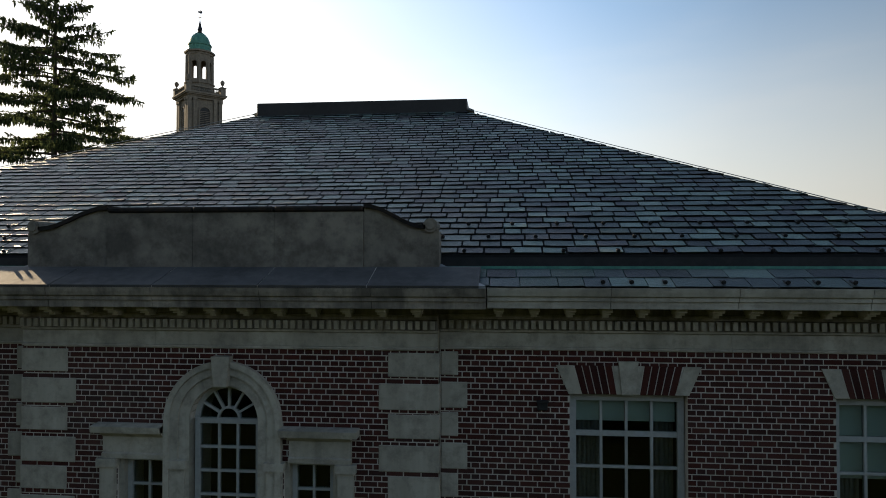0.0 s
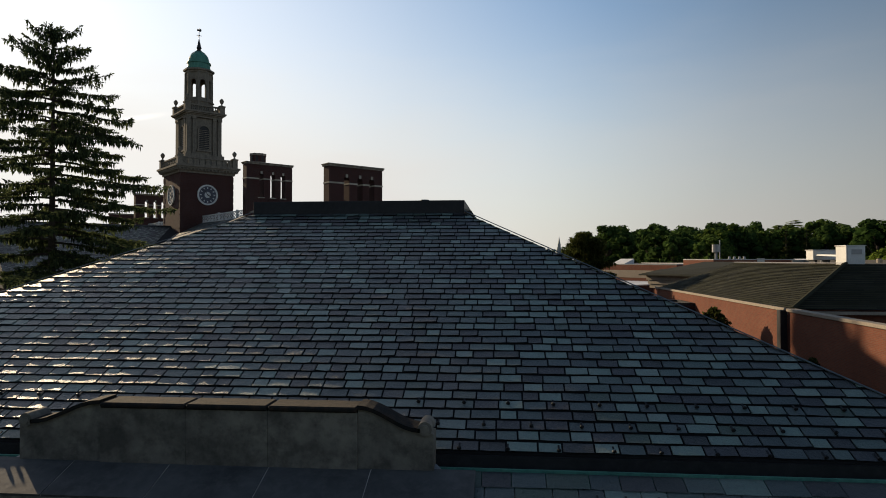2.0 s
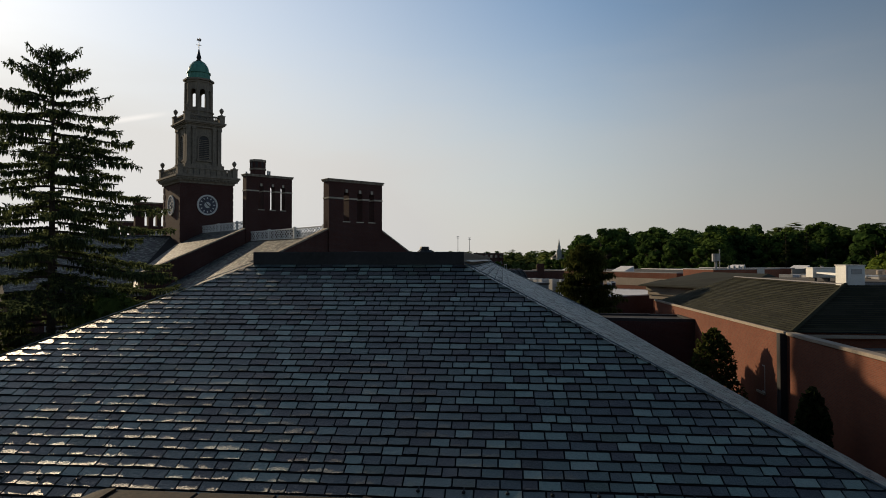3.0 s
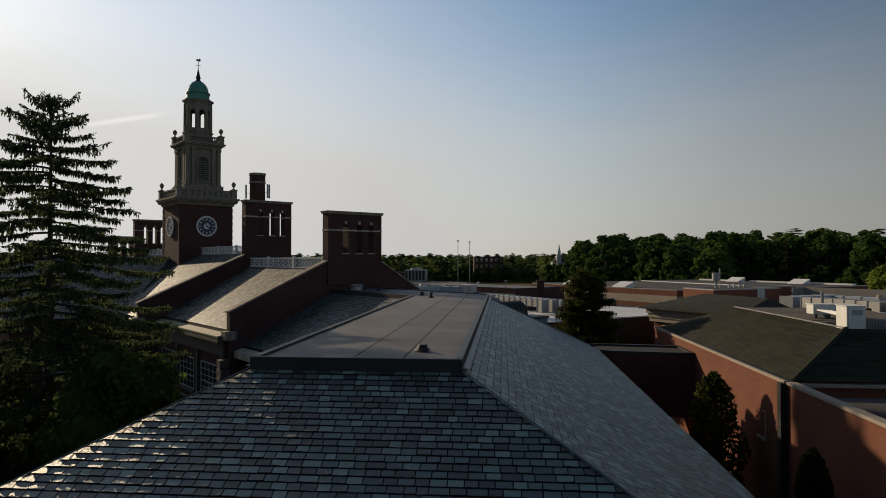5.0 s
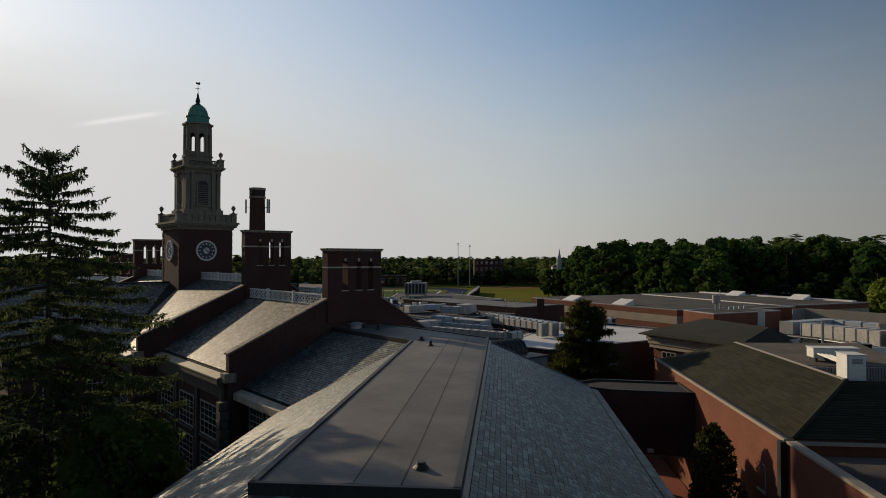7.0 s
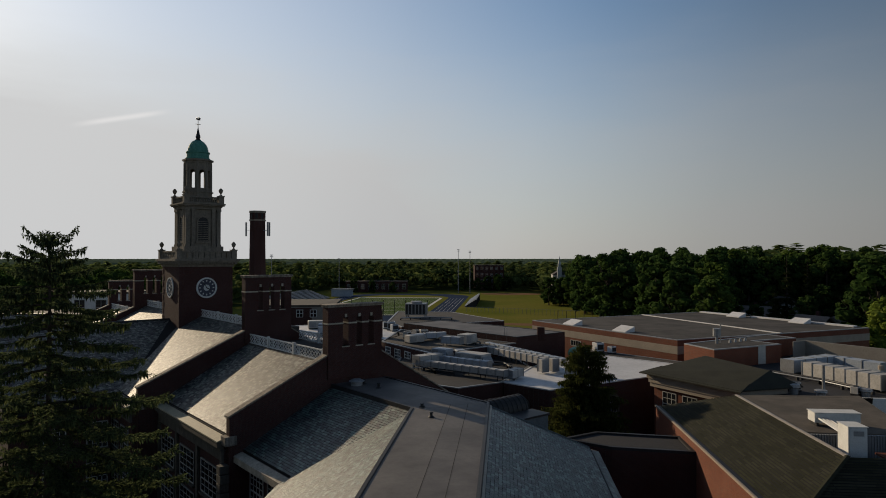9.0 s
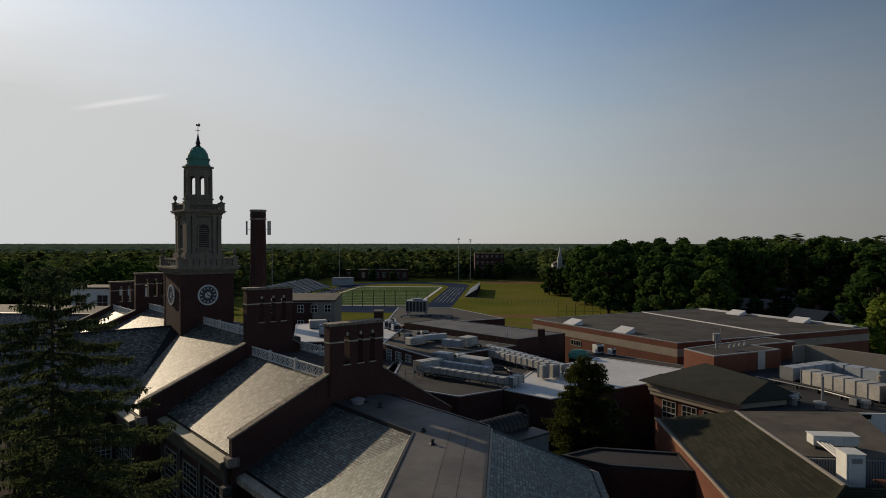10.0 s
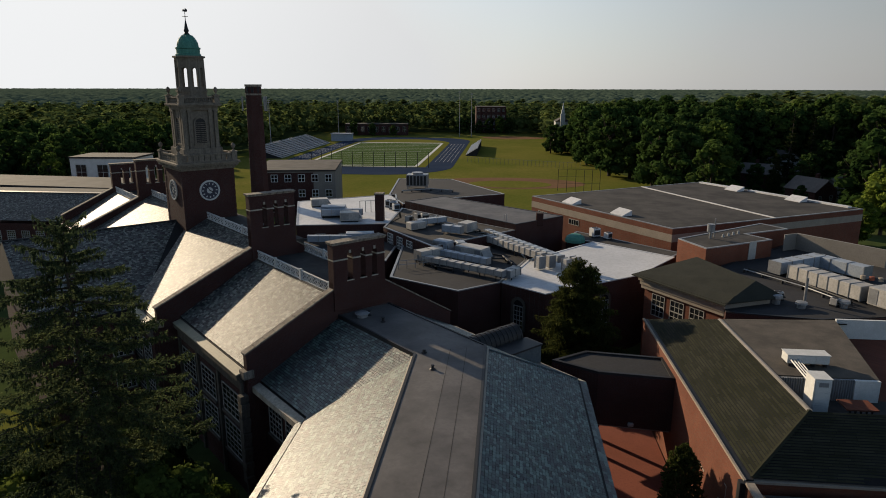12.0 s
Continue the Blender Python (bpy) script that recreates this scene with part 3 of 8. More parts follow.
blinds = {0: 0.27, 1: 0.88}
for i, (x0, x1) in enumerate(SIDE_WINDOWS):
    w = window(wing, pose(x0 + 0.01, YF + 0.14, 4.3), x1 - x0 - 0.02, 2.12, 4, 5, 0.032, 0.075, pane=False, mat=PAINT, heavy=4)
    part("pane", boxed(0.07, x1 - x0 - 0.09, 0.0, 0.006, 0.07, 2.05), CLEAR, w).visible_shadow = False
    part("blind", boxed(0.08, x1 - x0 - 0.1, 0.08, 0.09, 2.05 - blinds[i], 2.08), SHADE_CLOTH, w, "pale green roller blind drawn part way")
    for cx in (0.1, x1 - x0 - 0.38):
        bm = bmesh.new()
        for k in range(5):
            cyl(bm, cx + 0.03 + k * 0.055, 0.16, 0.05, 2.0, 0.03, seg=8)
        part("curtain", bm, CURTAIN, w, "dull gathered curtain")
    flat_head(x0, x1, 6.44)
    part("window_sill", boxed(x0 - 0.1, x1 + 0.1, YF - 0.06, YF + 0.12, 4.18, 4.298), LIME, wing)

# the arched window in the bay, with its side lights
bm = bmesh.new()
for r0, r1, y0 in ((ARCH_R, ARCH_R + 0.13, YP - 0.03), (ARCH_R + 0.13, ARCH_R + 0.23, YP - 0.06), (ARCH_R + 0.23, ARCH_R + 0.3, YP - 0.09)):
    n = 20
    for i in range(n):
        a0, a1 = math.pi * i / n, math.pi * (i + 1) / n
        prof = [(XP + r * math.cos(a), ARCH_Z + r * math.sin(a)) for r, a in ((r0, a0), (r1, a0), (r1, a1), (r0, a1))]
        extrude(bm, prof, pose(0, y0, 0), 0.25)
    for s in (-1, 1):
        xs = sorted((XP + s * r0, XP + s * r1))
        box(bm, xs[0], xs[1], y0, y0 + 0.25, 3.6, ARCH_Z)
part("arch_surround", bm, LIME, wing, "moulded limestone round arch")
bm = extrude(bmesh.new(), [(XP - 0.075, 6.5), (XP + 0.075, 6.5), (XP + 0.115, 6.86), (XP - 0.115, 6.86)], pose(0, YP - 0.14, 0), 0.16)
part("keystone", bm, LIME, wing)
aw = window(wing, pose(XP - ARCH_R + 0.015, YP + 0.14, 3.62), 2 * ARCH_R - 0.03, ARCH_Z - 3.62, 3, 8, 0.03, 0.06, pane=False, mat=PAINT)
part("pane", boxed(0.06, 0.77, 0.0, 0.006, 0.06, ARCH_Z - 3.62), CLEAR, aw).visible_shadow = False
fan = bmesh.new()
n = 20
for r0, r1 in ((ARCH_R - 0.06, ARCH_R), (0.12, 0.145)):
    for i in range(n):
        a0, a1 = math.pi * i / n, math.pi * (i + 1) / n
        extrude(fan, [(r * math.cos(a), r * math.sin(a)) for r, a in ((r0, a0), (r1, a0), (r1, a1), (r0, a1))], pose(0, 0, 0), 0.07)
for deg in (30, 60, 90, 120, 150):
    a = radians(deg)
    d, p = Vector((math.cos(a), math.sin(a))), Vector((-math.sin(a), math.cos(a))) * 0.014
    q = [d * 0.14 - p, d * 0.38 - p, d * 0.38 + p, d * 0.14 + p]
    extrude(fan, [tuple(x) for x in q], pose(0, 0.01, 0), 0.05)
part("fanlight", fan, PAINT, aw, "white semicircular fanlight bars", m=pose(ARCH_R - 0.015, -0.02, ARCH_Z - 3.62))
arc = bmesh.new()
extrude(arc, [((ARCH_R - 0.02) * math.cos(math.pi * i / 20), (ARCH_R - 0.02) * math.sin(math.pi * i / 20)) for i in range(21)], pose(0, 0.0, 0), 0.006)
part("fan_pane", arc, CLEAR, aw, m=pose(ARCH_R - 0.015, 0.02, ARCH_Z - 3.62)).visible_shadow = False
for (x0, x1), (e0, e1) in zip(BAY_WINDOWS, ((-4.98, -4.105), (-2.64, -1.7))):
    ent = bmesh.new()
    run_profile(ent, [(-0.05, 5.6), (0.07, 5.6), (0.08, 5.66), (0.05, 5.67), (0.05, 5.86), (0.09, 5.89), (0.15, 5.94), (0.16, 6.0), (-0.05, 6.02)], e0 + 0.09, e1 - 0.0 if x0 < XP else e1 - 0.09, YP)
    run_profile(ent, [(-0.05, 5.93), (0.17, 5.93), (0.19, 6.01), (-0.05, 6.03)], e0 if x0 < XP else e0 + 0.0, e1, YP)
    part("entablature", ent, LIME, wing, "moulded limestone entablature")
    for px in ((x0 - 0.2, x0 - 0.01), (x1 + 0.01, x1 + 0.2)):
        p = boxed(px[0], px[1], YP - 0.067, YP + 0.1, 3.6, 5.5)
        box(p, px[0] - 0.03, px[1] + 0.03, YP - 0.1, YP + 0.1, 5.5, 5.597)
        part("pilaster", p, LIME, wing)
    sw = window(wing, pose(x0 + 0.07, YP + 0.14, 4.3), x1 - x0 - 0.14, 1.29, 2, 4, 0.03, 0.055, pane=False, mat=PAINT)
    part("pane", boxed(0.05, x1 - x0 - 0.19, 0.0, 0.006, 0.05, 1.25), CLEAR, sw).visible_shadow = False
    part("window_reveal", boxed(x0, x0 + 0.068, YP + 0.02, YP + 0.24, 4.3, 5.6), LIME, wing)
    part("window_reveal", boxed(x1 - 0.068, x1, YP + 0.02, YP + 0.24, 4.3, 5.6), LIME, wing)
vent = boxed(0.4, 0.52, YF - 0.05, YF, 6.24, 6.34, bev=0.01)
box(vent, 0.39, 0.53, YF - 0.09, YF, 6.34, 6.36)
part("wall_vent", vent, DARK_METAL, wing, "small dark metal wall vent")

# parapet over the bay
n = 5
w = (2 * HP + 1.0) / n
for i in range(n):
    x0 = XP - HP - 0.5 + i * w
    bm = run_profile(bmesh.new(), [(-0.1, 7.72), (0.56, 7.708), (0.57, 7.735), (0.0, 7.93), (-0.1, 7.94)], x0 + 0.006, x0 + w - 0.006, YP)
    part("weathering", bm, WEATHER, wing, "sloping stone above the cornice, coloured dark for shade")
part("weathering_bed", run_profile(bmesh.new(), [(-0.1, 7.715), (0.55, 7.706), (0.56, 7.729), (0.0, 7.925), (-0.1, 7.935)], XP - HP - 0.49, XP + HP + 0.49, YP), MORTAR, wing, "pale pointing between the sloping slabs")
for s in (-1, 1):
    bm = bmesh.new()
    e = XP + s * (HP + 0.5)
    q = [(e, YP - 0.57, 7.735), (e + s * 0.07, YP - 0.57, 7.735), (XP + s * (HP + 0.02), YP + 0.2, 7.97), (XP + s * (HP - 0.1), YP + 0.2, 7.97)]
    lo = [(x, y, z - 0.03) for x, y, z in q]
    vv = [bm.verts.new(p) for p in lo + q]
    for f in ((0, 1, 2, 3), (4, 5, 6, 7), (0, 1, 5, 4), (1, 2, 6, 5), (2, 3, 7, 6), (3, 0, 4, 7)):
        bm.faces.new([vv[i] for i in f])
    part("flashing", bm, PALE_METAL, wing, "pale lead flashing strip")
YA = YP + 0.02
for a, c in ((-1.53, -0.43), (-0.425, 0.6), (0.605, 1.7)):
    part("parapet_stone", boxed(XP + a, XP + c, YA, YA + 0.34, 7.92, 8.60), PARAPET, wing, "sooty limestone parapet block")
    part("parapet_coping", boxed(XP + a + 0.003, XP + c - 0.003, YA - 0.03, YA + 0.37, 8.602, 8.67, bev=0.02), COPING_LICHEN, wing, "brown lichen-stained coping stone")
for s, inner in ((-1, 1.535), (1, 1.705)):
    outline = [(inner, 7.92), (HP, 7.92), (HP, 8.36)]
    for i in range(9):
        f = i / 8
        outline.append((HP - 0.12 - f * (HP - 0.12 - inner), 8.36 + 0.05 + 0.26 * (0.5 - 0.5 * math.cos(math.pi * f))))
    bm = extrude(bmesh.new(), [(XP + s * x, z) for x, z in outline], pose(0, YA + 0.03, 0), 0.28)
    part("scroll_block", bm, PARAPET, wing, "parapet end swept down in a scroll")
    bm = bmesh.new()
    bmesh.ops.create_cone(bm, cap_ends=True, segments=18, radius1=0.085, radius2=0.085, depth=0.36, matrix=pose(XP + s * (HP - 0.1), YA + 0.17, 8.43, 90))
    bmesh.ops.create_cone(bm, cap_ends=True, segments=18, radius1=0.05, radius2=0.05, depth=0.4, matrix=pose(XP + s * (HP - 0.1), YA + 0.17, 8.43, 90))
    part("scroll", bm, PARAPET, wing, "carved stone scroll end")
    sweep_a, sweep_b = [], []
    for i in range(9):
        f = i / 8
        x, z = XP + s * (HP - 0.16 - f * (HP - 0.16 - inner)), 8.385 + 0.26 * (0.5 - 0.5 * math.cos(math.pi * f))
        sweep_a.append((x, z))
        sweep_b.append((x, z + 0.05))
    part("sweep", extrude(bmesh.new(), sweep_a + sweep_b[::-1], pose(0, YA - 0.01, 0), 0.36), COPING_LICHEN, wing, "curved stone coping of the scroll")

# roof of the wing: two courses over the cornice, gutter, slopes, cap
roof = part("roof", bmesh.new(), UNDERLAY, wing)


def plan(off, z):
    """The bend of the ridge, at an offset to the right of the axis."""
    return (XC + off, Y0 + off * K, z)


lowr = 0.012


def plane(pts, thick=0.15):
    """One slope of the roof deck, as a slab."""
    part("roof_plane", prism(bmesh.new(), [p[:2] for p in pts], [p[2] - lowr - thick for p in pts], [p[2] - lowr for p in pts]), UNDERLAY, roof)


F = {s: (XC + s * SL0, 7.96, ZS) for s in (-1, 1)}
C = {s: (XC + s * CAP, YCAP, ZC) for s in (-1, 1)}
plane([F[-1], F[1], C[1], C[-1]])
for s in (-1, 1):
    plane([F[s], C[s], plan(s * CAP, ZC), plan(s * SL0, ZS)])
    plane([plan(s * SL0, ZS), plan(s * CAP, ZC), uvw(VC + s * CAP, U1, ZC), uvw(VC + s * SL0, U1, ZS)])
rise = ZC - ZS
LF = math.hypot(FR, rise)
LS = math.hypot(SL0 - CAP, rise)


def near_patch(a, y):
    return 3.2 <= a <= SL0 - 0.75 - (y + 0.25) * (SL0 - CAP) / LF and y < 2.9


NEAR_SLATES = []
front_poly = [(-SL0, 0), (SL0, 0), (CAP, LF), (-CAP, LF)]
part("slating", slate_mesh("slating", (XC, 7.96, ZS), (1, 0, 0), (0, FR, rise), front_poly, 3, wide=0.31, thick=0.021, lap=-0.03, gap=0.024, head=0.009, uneven=0.008, chip=0.008, skip=near_patch, taken=NEAR_SLATES), SLATE, roof, "blue-grey and plum roofing slates in courses", kind="stuff")
y_l, y_r = Y0 - SL0 * K - 7.96, Y0 + SL0 * K - 7.96
c_l, c_r = Y0 - CAP * K - 7.96, Y0 + CAP * K - 7.96
part("slating", slate_mesh("slating", (XC + SL0, 7.96, ZS), (0, 1, 0), (CAP - SL0, 0, rise), [(0, 0), (y_r, 0), (c_r, LS), (FR, LS)], 4, wide=0.31, thick=0.018, lap=-0.02, gap=0.022, head=0.007), SLATE, roof, "weathered grey roofing slates", kind="stuff")
part("slating", slate_mesh("slating", (XC - SL0, 7.96, ZS), (0, 1, 0), (SL0 - CAP, 0, rise), [(0, 0), (y_l, 0), (c_l, LS), (FR, LS)], 5, wide=0.31, thick=0.018, lap=-0.02, gap=0.022, head=0.007), SLATE, roof, "sunlit grey roofing slates", kind="stuff")
pe, pc = plan(-SL0, ZS), plan(-CAP, ZC)
ue, uc = (pe[1] - pe[0]) / R2, (pc[1] - pc[0]) / R2
part("slating", slate_mesh("slating", pe, (-1, 1, 0), ((SL0 - CAP) / R2, (SL0 - CAP) / R2, rise), [(0, 0), (U1 - ue, 0), (U1 - ue, LS), (uc - ue, LS)], 6, wide=0.31, thick=0.018, lap=-0.02, gap=0.022, head=0.007), SLATE, roof, "grey roofing slates", kind="stuff")
pe, pc = plan(SL0, ZS), plan(CAP, ZC)
ue, uc = (pe[1] - pe[0]) / R2, (pc[1] - pc[0]) / R2
part("slating", slate_mesh("slating", pe, (-1, 1, 0), ((CAP - SL0) / R2, (CAP - SL0) / R2, rise), [(0, 0), (U1 - ue, 0), (U1 - ue, LS), (uc - ue, LS)], 7, wide=0.31, thick=0.018, lap=-0.02, gap=0.022, head=0.007), SLATE, roof, "grey roofing slates", kind="stuff")
FLASH = stained("tan_flashing", (0.3, 0.26, 0.21), (0.24, 0.21, 0.17), (0.17, 0.15, 0.13), 0.5, 0.8, 7.0, 0.05)
# the cap: curb, membrane, seams and vents
bm = bmesh.new()
ZD = 11.76
for s in (-1, 1):
    a, c2 = Vector(plan(s * CAP, 0)), Vector(uvw(VC + s * CAP, U1, 0))
    e = (XC + s * CAP, YCAP - 0.04, 0)
    i = 0.09 * s
    prism(bm, [(XC + s * CAP - i, YCAP - 0.04), (XC + s * CAP + i, YCAP - 0.04), (a.x + i, a.y), (a.x - i, a.y)], ZC - 0.1, ZD + 0.06)
    prism(bm, [(a.x - i, a.y), (a.x + i, a.y), (c2.x + i * 0.7, c2.y + i * 0.7), (c2.x - i * 0.7, c2.y - i * 0.7)], ZC - 0.1, ZD + 0.06)
box(bm, XC - CAP - 0.09, XC + CAP + 0.09, YCAP - 0.1, YCAP + 0.05, ZC - 0.12, ZD + 0.06, bev=0.01)
part("curb", bm, DARK_METAL, roof, "dark metal curb round the flat cap")
bm = bmesh.new()
ins = CAP - 0.085
prism(bm, [(XC - ins, YCAP + 0.04), (XC, YCAP + 0.04), (XC, Y0), (XC - ins, Y0 - ins * K)], ZD - 0.2, [ZD, ZD + 0.07, ZD + 0.07, ZD])
prism(bm, [(XC, YCAP + 0.04), (XC + ins, YCAP + 0.04), (XC + ins, Y0 + ins * K), (XC, Y0)], ZD - 0.2, [ZD + 0.07, ZD, ZD, ZD + 0.07])
q = [uvw(VC - ins, U1, 0)[:2], uvw(VC, U1, 0)[:2], uvw(VC + ins, U1, 0)[:2]]
prism(bm, [(XC - ins, Y0 - ins * K), (XC, Y0), q[1], q[0]], ZD - 0.2, [ZD, ZD + 0.07, ZD + 0.07, ZD])
prism(bm, [(XC, Y0), (XC + ins, Y0 + ins * K), q[2], q[1]], ZD - 0.2, [ZD + 0.07, ZD, ZD, ZD + 0.07])
part("membrane", bm, MEMBRANE, roof, "dull grey membrane on the flat cap")
bm = bmesh.new()
for off, z in ((-0.04, 0.07), (1.1, 0.07 * (1 - 1.1 / ins))):
    box(bm, XC + off, XC + off + 0.035, YCAP + 0.1, Y0 + off * K, ZD - 0.05, ZD + z + 0.006)
part("membrane_seam", bm, TAR, roof, "lapped membrane seams")


def roof_vent(parent, x, y, z, r=0.09, h=0.28):
    bm = cyl(bmesh.new(), x, y, z - 0.05, z + h, r, seg=12)
    cyl(bm, x, y, z - 0.04, z + 0.05, r * 2.4, r * 1.2, seg=12)
    cyl(bm, x, y, z + h, z + h + 0.06, r * 1.5, r * 1.2, seg=12)
    part("roof_vent", bm, DARK_METAL, parent, "short dark vent pipe")


for x, y, h in ((-1.95, 16.6, 0.05), (-4.3, 39.6, 0.22), (-5.2, 42.3, 0.12)):
    roof_vent(roof, x, y, ZD + 0.1, 0.09, h)
for k in range(2):
    x, y, _ = uvw(VC - 0.6, 40.5 + 2.0 * k, 0)
    roof_vent(roof, x, y, ZD + 0.1, 0.1)
x, y, _ = uvw(VC - 1.2, 42.6, 0)
fan_b = cyl(bmesh.new(), x, y, ZD, ZD + 0.35, 0.45)
cyl(fan_b, x, y, ZD + 0.35, ZD + 0.5, 0.62, 0.3)
part("roof_fan", fan_b, PALE_METAL, roof, "squat grey exhaust fan")

# eaves: two slate courses over the cornice and the gutter behind them
for s, o, al in ((1, (XC, 7.27, 7.715), (1, 0, 0)),):
    part("eave_slating", slate_mesh("eave_slating", o, al, (0, 0.52, 0.2), [(XP + HP + 0.55 - XC, 0), (EAVE + 0.02, 0), (EAVE - 0.45, 0.55), (XP + HP + 0.2 - XC, 0.55)], 11, wide=0.4, course=0.27, gap=0.01), SLATE, roof, "two courses of green-grey and plum eave slates", kind="stuff")
    part("eave_slating", slate_mesh("eave_slating", o, al, (0, 0.52, 0.2), [(-EAVE, 0), (XP - HP - 0.55 - XC, 0), (XP - HP - 0.2 - XC, 0.55), (-EAVE + 0.45, 0.55)], 12, wide=0.4, course=0.27, gap=0.01), SLATE, roof, "two courses of grey eave slates", kind="stuff")
for s in (-1, 1):
    yb = Y0 + s * EAVE * K
    me = slate_mesh("eave_slating", (XC + s * (EAVE + 0.03), 7.27, 7.715), (0, 1, 0), (-s * 0.52, 0, 0.2), [(0, 0), (yb - 7.27, 0), (yb - 7.27 - s * 0.2, 0.55), (0.5, 0.55)], 13 + s, wide=0.4, course=0.27, gap=0.01)
    part("eave_slating", me, SLATE, roof, "two courses of grey eave slates", kind="stuff")
    gut = bmesh.new()
    xs = sorted((XC + s * SL0, XC + s * (SL0 + 0.12)))
    prism(gut, [(xs[0], 7.9), (xs[1], 7.9), (xs[1], Y0 + s * SL0 * K), (xs[0], Y0 + s * SL0 * K)], 7.6, 7.98)
    xs = sorted((XC + s * (SL0 + 0.12), XC + s * (EAVE + 0.03)))
    prism(gut, [(xs[0], 7.3), (xs[1], 7.3), (xs[1], Y0 + s * EAVE * K), (xs[0], Y0 + s * EAVE * K)], 7.5, 7.71)
    part("gutter", gut, DARK_METAL, roof, "dark built-in gutter")
    p0, p1 = plan(s * (SL0 + 0.1), 0), uvw(VC + s * (SL0 + 0.1), U1, 0)
    q0, q1 = plan(s * (EAVE + 0.03), 0), uvw(VC + s * (EAVE + 0.03), U1, 0)
    cor = prism(bmesh.new(), [p0[:2], p1[:2], q1[:2], q0[:2]], 7.3, [7.95, 7.95, 7.75, 7.75])
    part("cornice_stone", cor, LIME, wing, "limestone eaves cornice")
    sc = prism(bmesh.new(), [(XC + s * 9.4, 7.8), (XC + s * (EAVE + 0.02), 7.3), (XC + s * (EAVE + 0.02), Y0 + s * EAVE * K), (XC + s * 9.4, Y0 + s * 9.4 * K)], 7.2, 7.5)
    part("cornice_stone", sc, LIME, wing, "limestone eaves cornice")
gut = boxed(XC - SL0, XC + SL0, 7.93, 7.99, 7.6, 8.05)
box(gut, XC - SL0, XC + SL0, 7.8, 7.93, 7.6, 7.76)
part("gutter", gut, DARK_METAL, roof, "dark built-in gutter behind the eave slates")
part("gutter_lip", boxed(XC - SL0, XC + SL0, 7.77, 7.8, 7.7, 7.945), COPPER, roof, "thin green copper gutter lip")
bm = boxed(-0.012, 0.012, -0.015, 0.1, 0.0, 0.008)
bmesh.ops.create_cone(bm, cap_ends=True, segments=10, radius1=0.026, radius2=0.026, depth=0.014, matrix=pose(0, -0.012, 0.024, 90))
bmesh.ops.create_cone(bm, cap_ends=True, segments=8, radius1=0.014, radius2=0.014, depth=0.03, matrix=pose(0, -0.012, 0.026, 90))
me_g = bpy.data.meshes.new("snow_guard")
bm.to_mesh(me_g)
bm.free()
me_g.materials.append(DARK_METAL)
rng = random.Random(8)
pitch = math.degrees(math.atan2(rise, FR))
for row in range(3):
    for i in range(-20, 14):
        x = -0.47 + (0.3 if row == 1 else 0.0) + i * 0.607 + rng.uniform(-0.03, 0.03)
        if abs(x - XC) > SL0 - 0.5 - row * 0.3 or abs(x - XP) < 2.2:
            continue
        up0 = 0.02 + 0.44 * row
        part("snow_guard", me_g, DARK_METAL, roof, m=pose(x, 7.96 + FR * up0 / LF, ZS + rise * up0 / LF + 0.016, pitch))
for x in (1.1, 1.41, 1.77, 2.39, 3.06, 3.37, 3.75, 4.2, 4.75, 5.1):
    part("snow_guard", me_g, DARK_METAL, roof, m=pose(x, 7.33, 7.755, 21))

# hips: lead-grey ridge strips
bm = bmesh.new()


def strip(bm, p, q, w=0.12, h=0.03):
    p, q = Vector(p), Vector(q)
    d = (q - p).normalized()
    s = d.cross(Vector((0, 0, 1))).normalized() * w
    up = Vector((0, 0, h))
    vv = [bm.verts.new(x) for x in (p - s, p + up, p + s, q - s, q + up, q + s)]
    for f in ((0, 1, 4, 3), (1, 2, 5, 4), (0, 2, 5, 3), (0, 1, 2), (3, 4, 5)):
        bm.faces.new([vv[i] for i in f])
    return bm


SLATE_SIDE = stained("hung_slate", (0.08, 0.098, 0.105), (0.06, 0.075, 0.085), (0.045, 0.052, 0.06), 0.6, 2.0, 6.0, 0.3)
HIP = stained("hip_slate", (0.078, 0.0975, 0.1014), (0.0585, 0.0715, 0.078), (0.039, 0.0455, 0.052), 0.75, 2.0, 9.0, 0.2)
strip(bm, (*plan(SL0, ZS)[:2], ZS + 0.03), (*plan(CAP, ZC)[:2], ZC + 0.03), 0.14, 0.05)
part("hip", bm, HIP, roof, "slate hip")
for s in (-1, 1):
    part("hip", strip(bmesh.new(), (XC + s * SL0, 7.96, ZS + 0.014), (XC + s * (CAP + 0.1), YCAP - 0.1, ZC + 0.014), 0.035, 0.012), HIP, roof, "slate hip")
    p0, p1 = (XC + s * (CAP + 0.12), YCAP, ZC + 0.03), (XC + s * (CAP + 0.12), Y0 + s * CAP * K, ZC + 0.03)
    part("flashing", strip(bmesh.new(), p0, p1, 0.13, 0.05), FLASH, roof, "tan metal flashing beside the flat cap")


# ---- main block ----
def flip(u):
    return 2 * MIR - u


MIR = 79.2
block = thing("school_main_block", "long red brick school block with stepped gables and steep slate roofs", "building", UV)
mroof = part("roof", bmesh.new(), UNDERLAY, block)


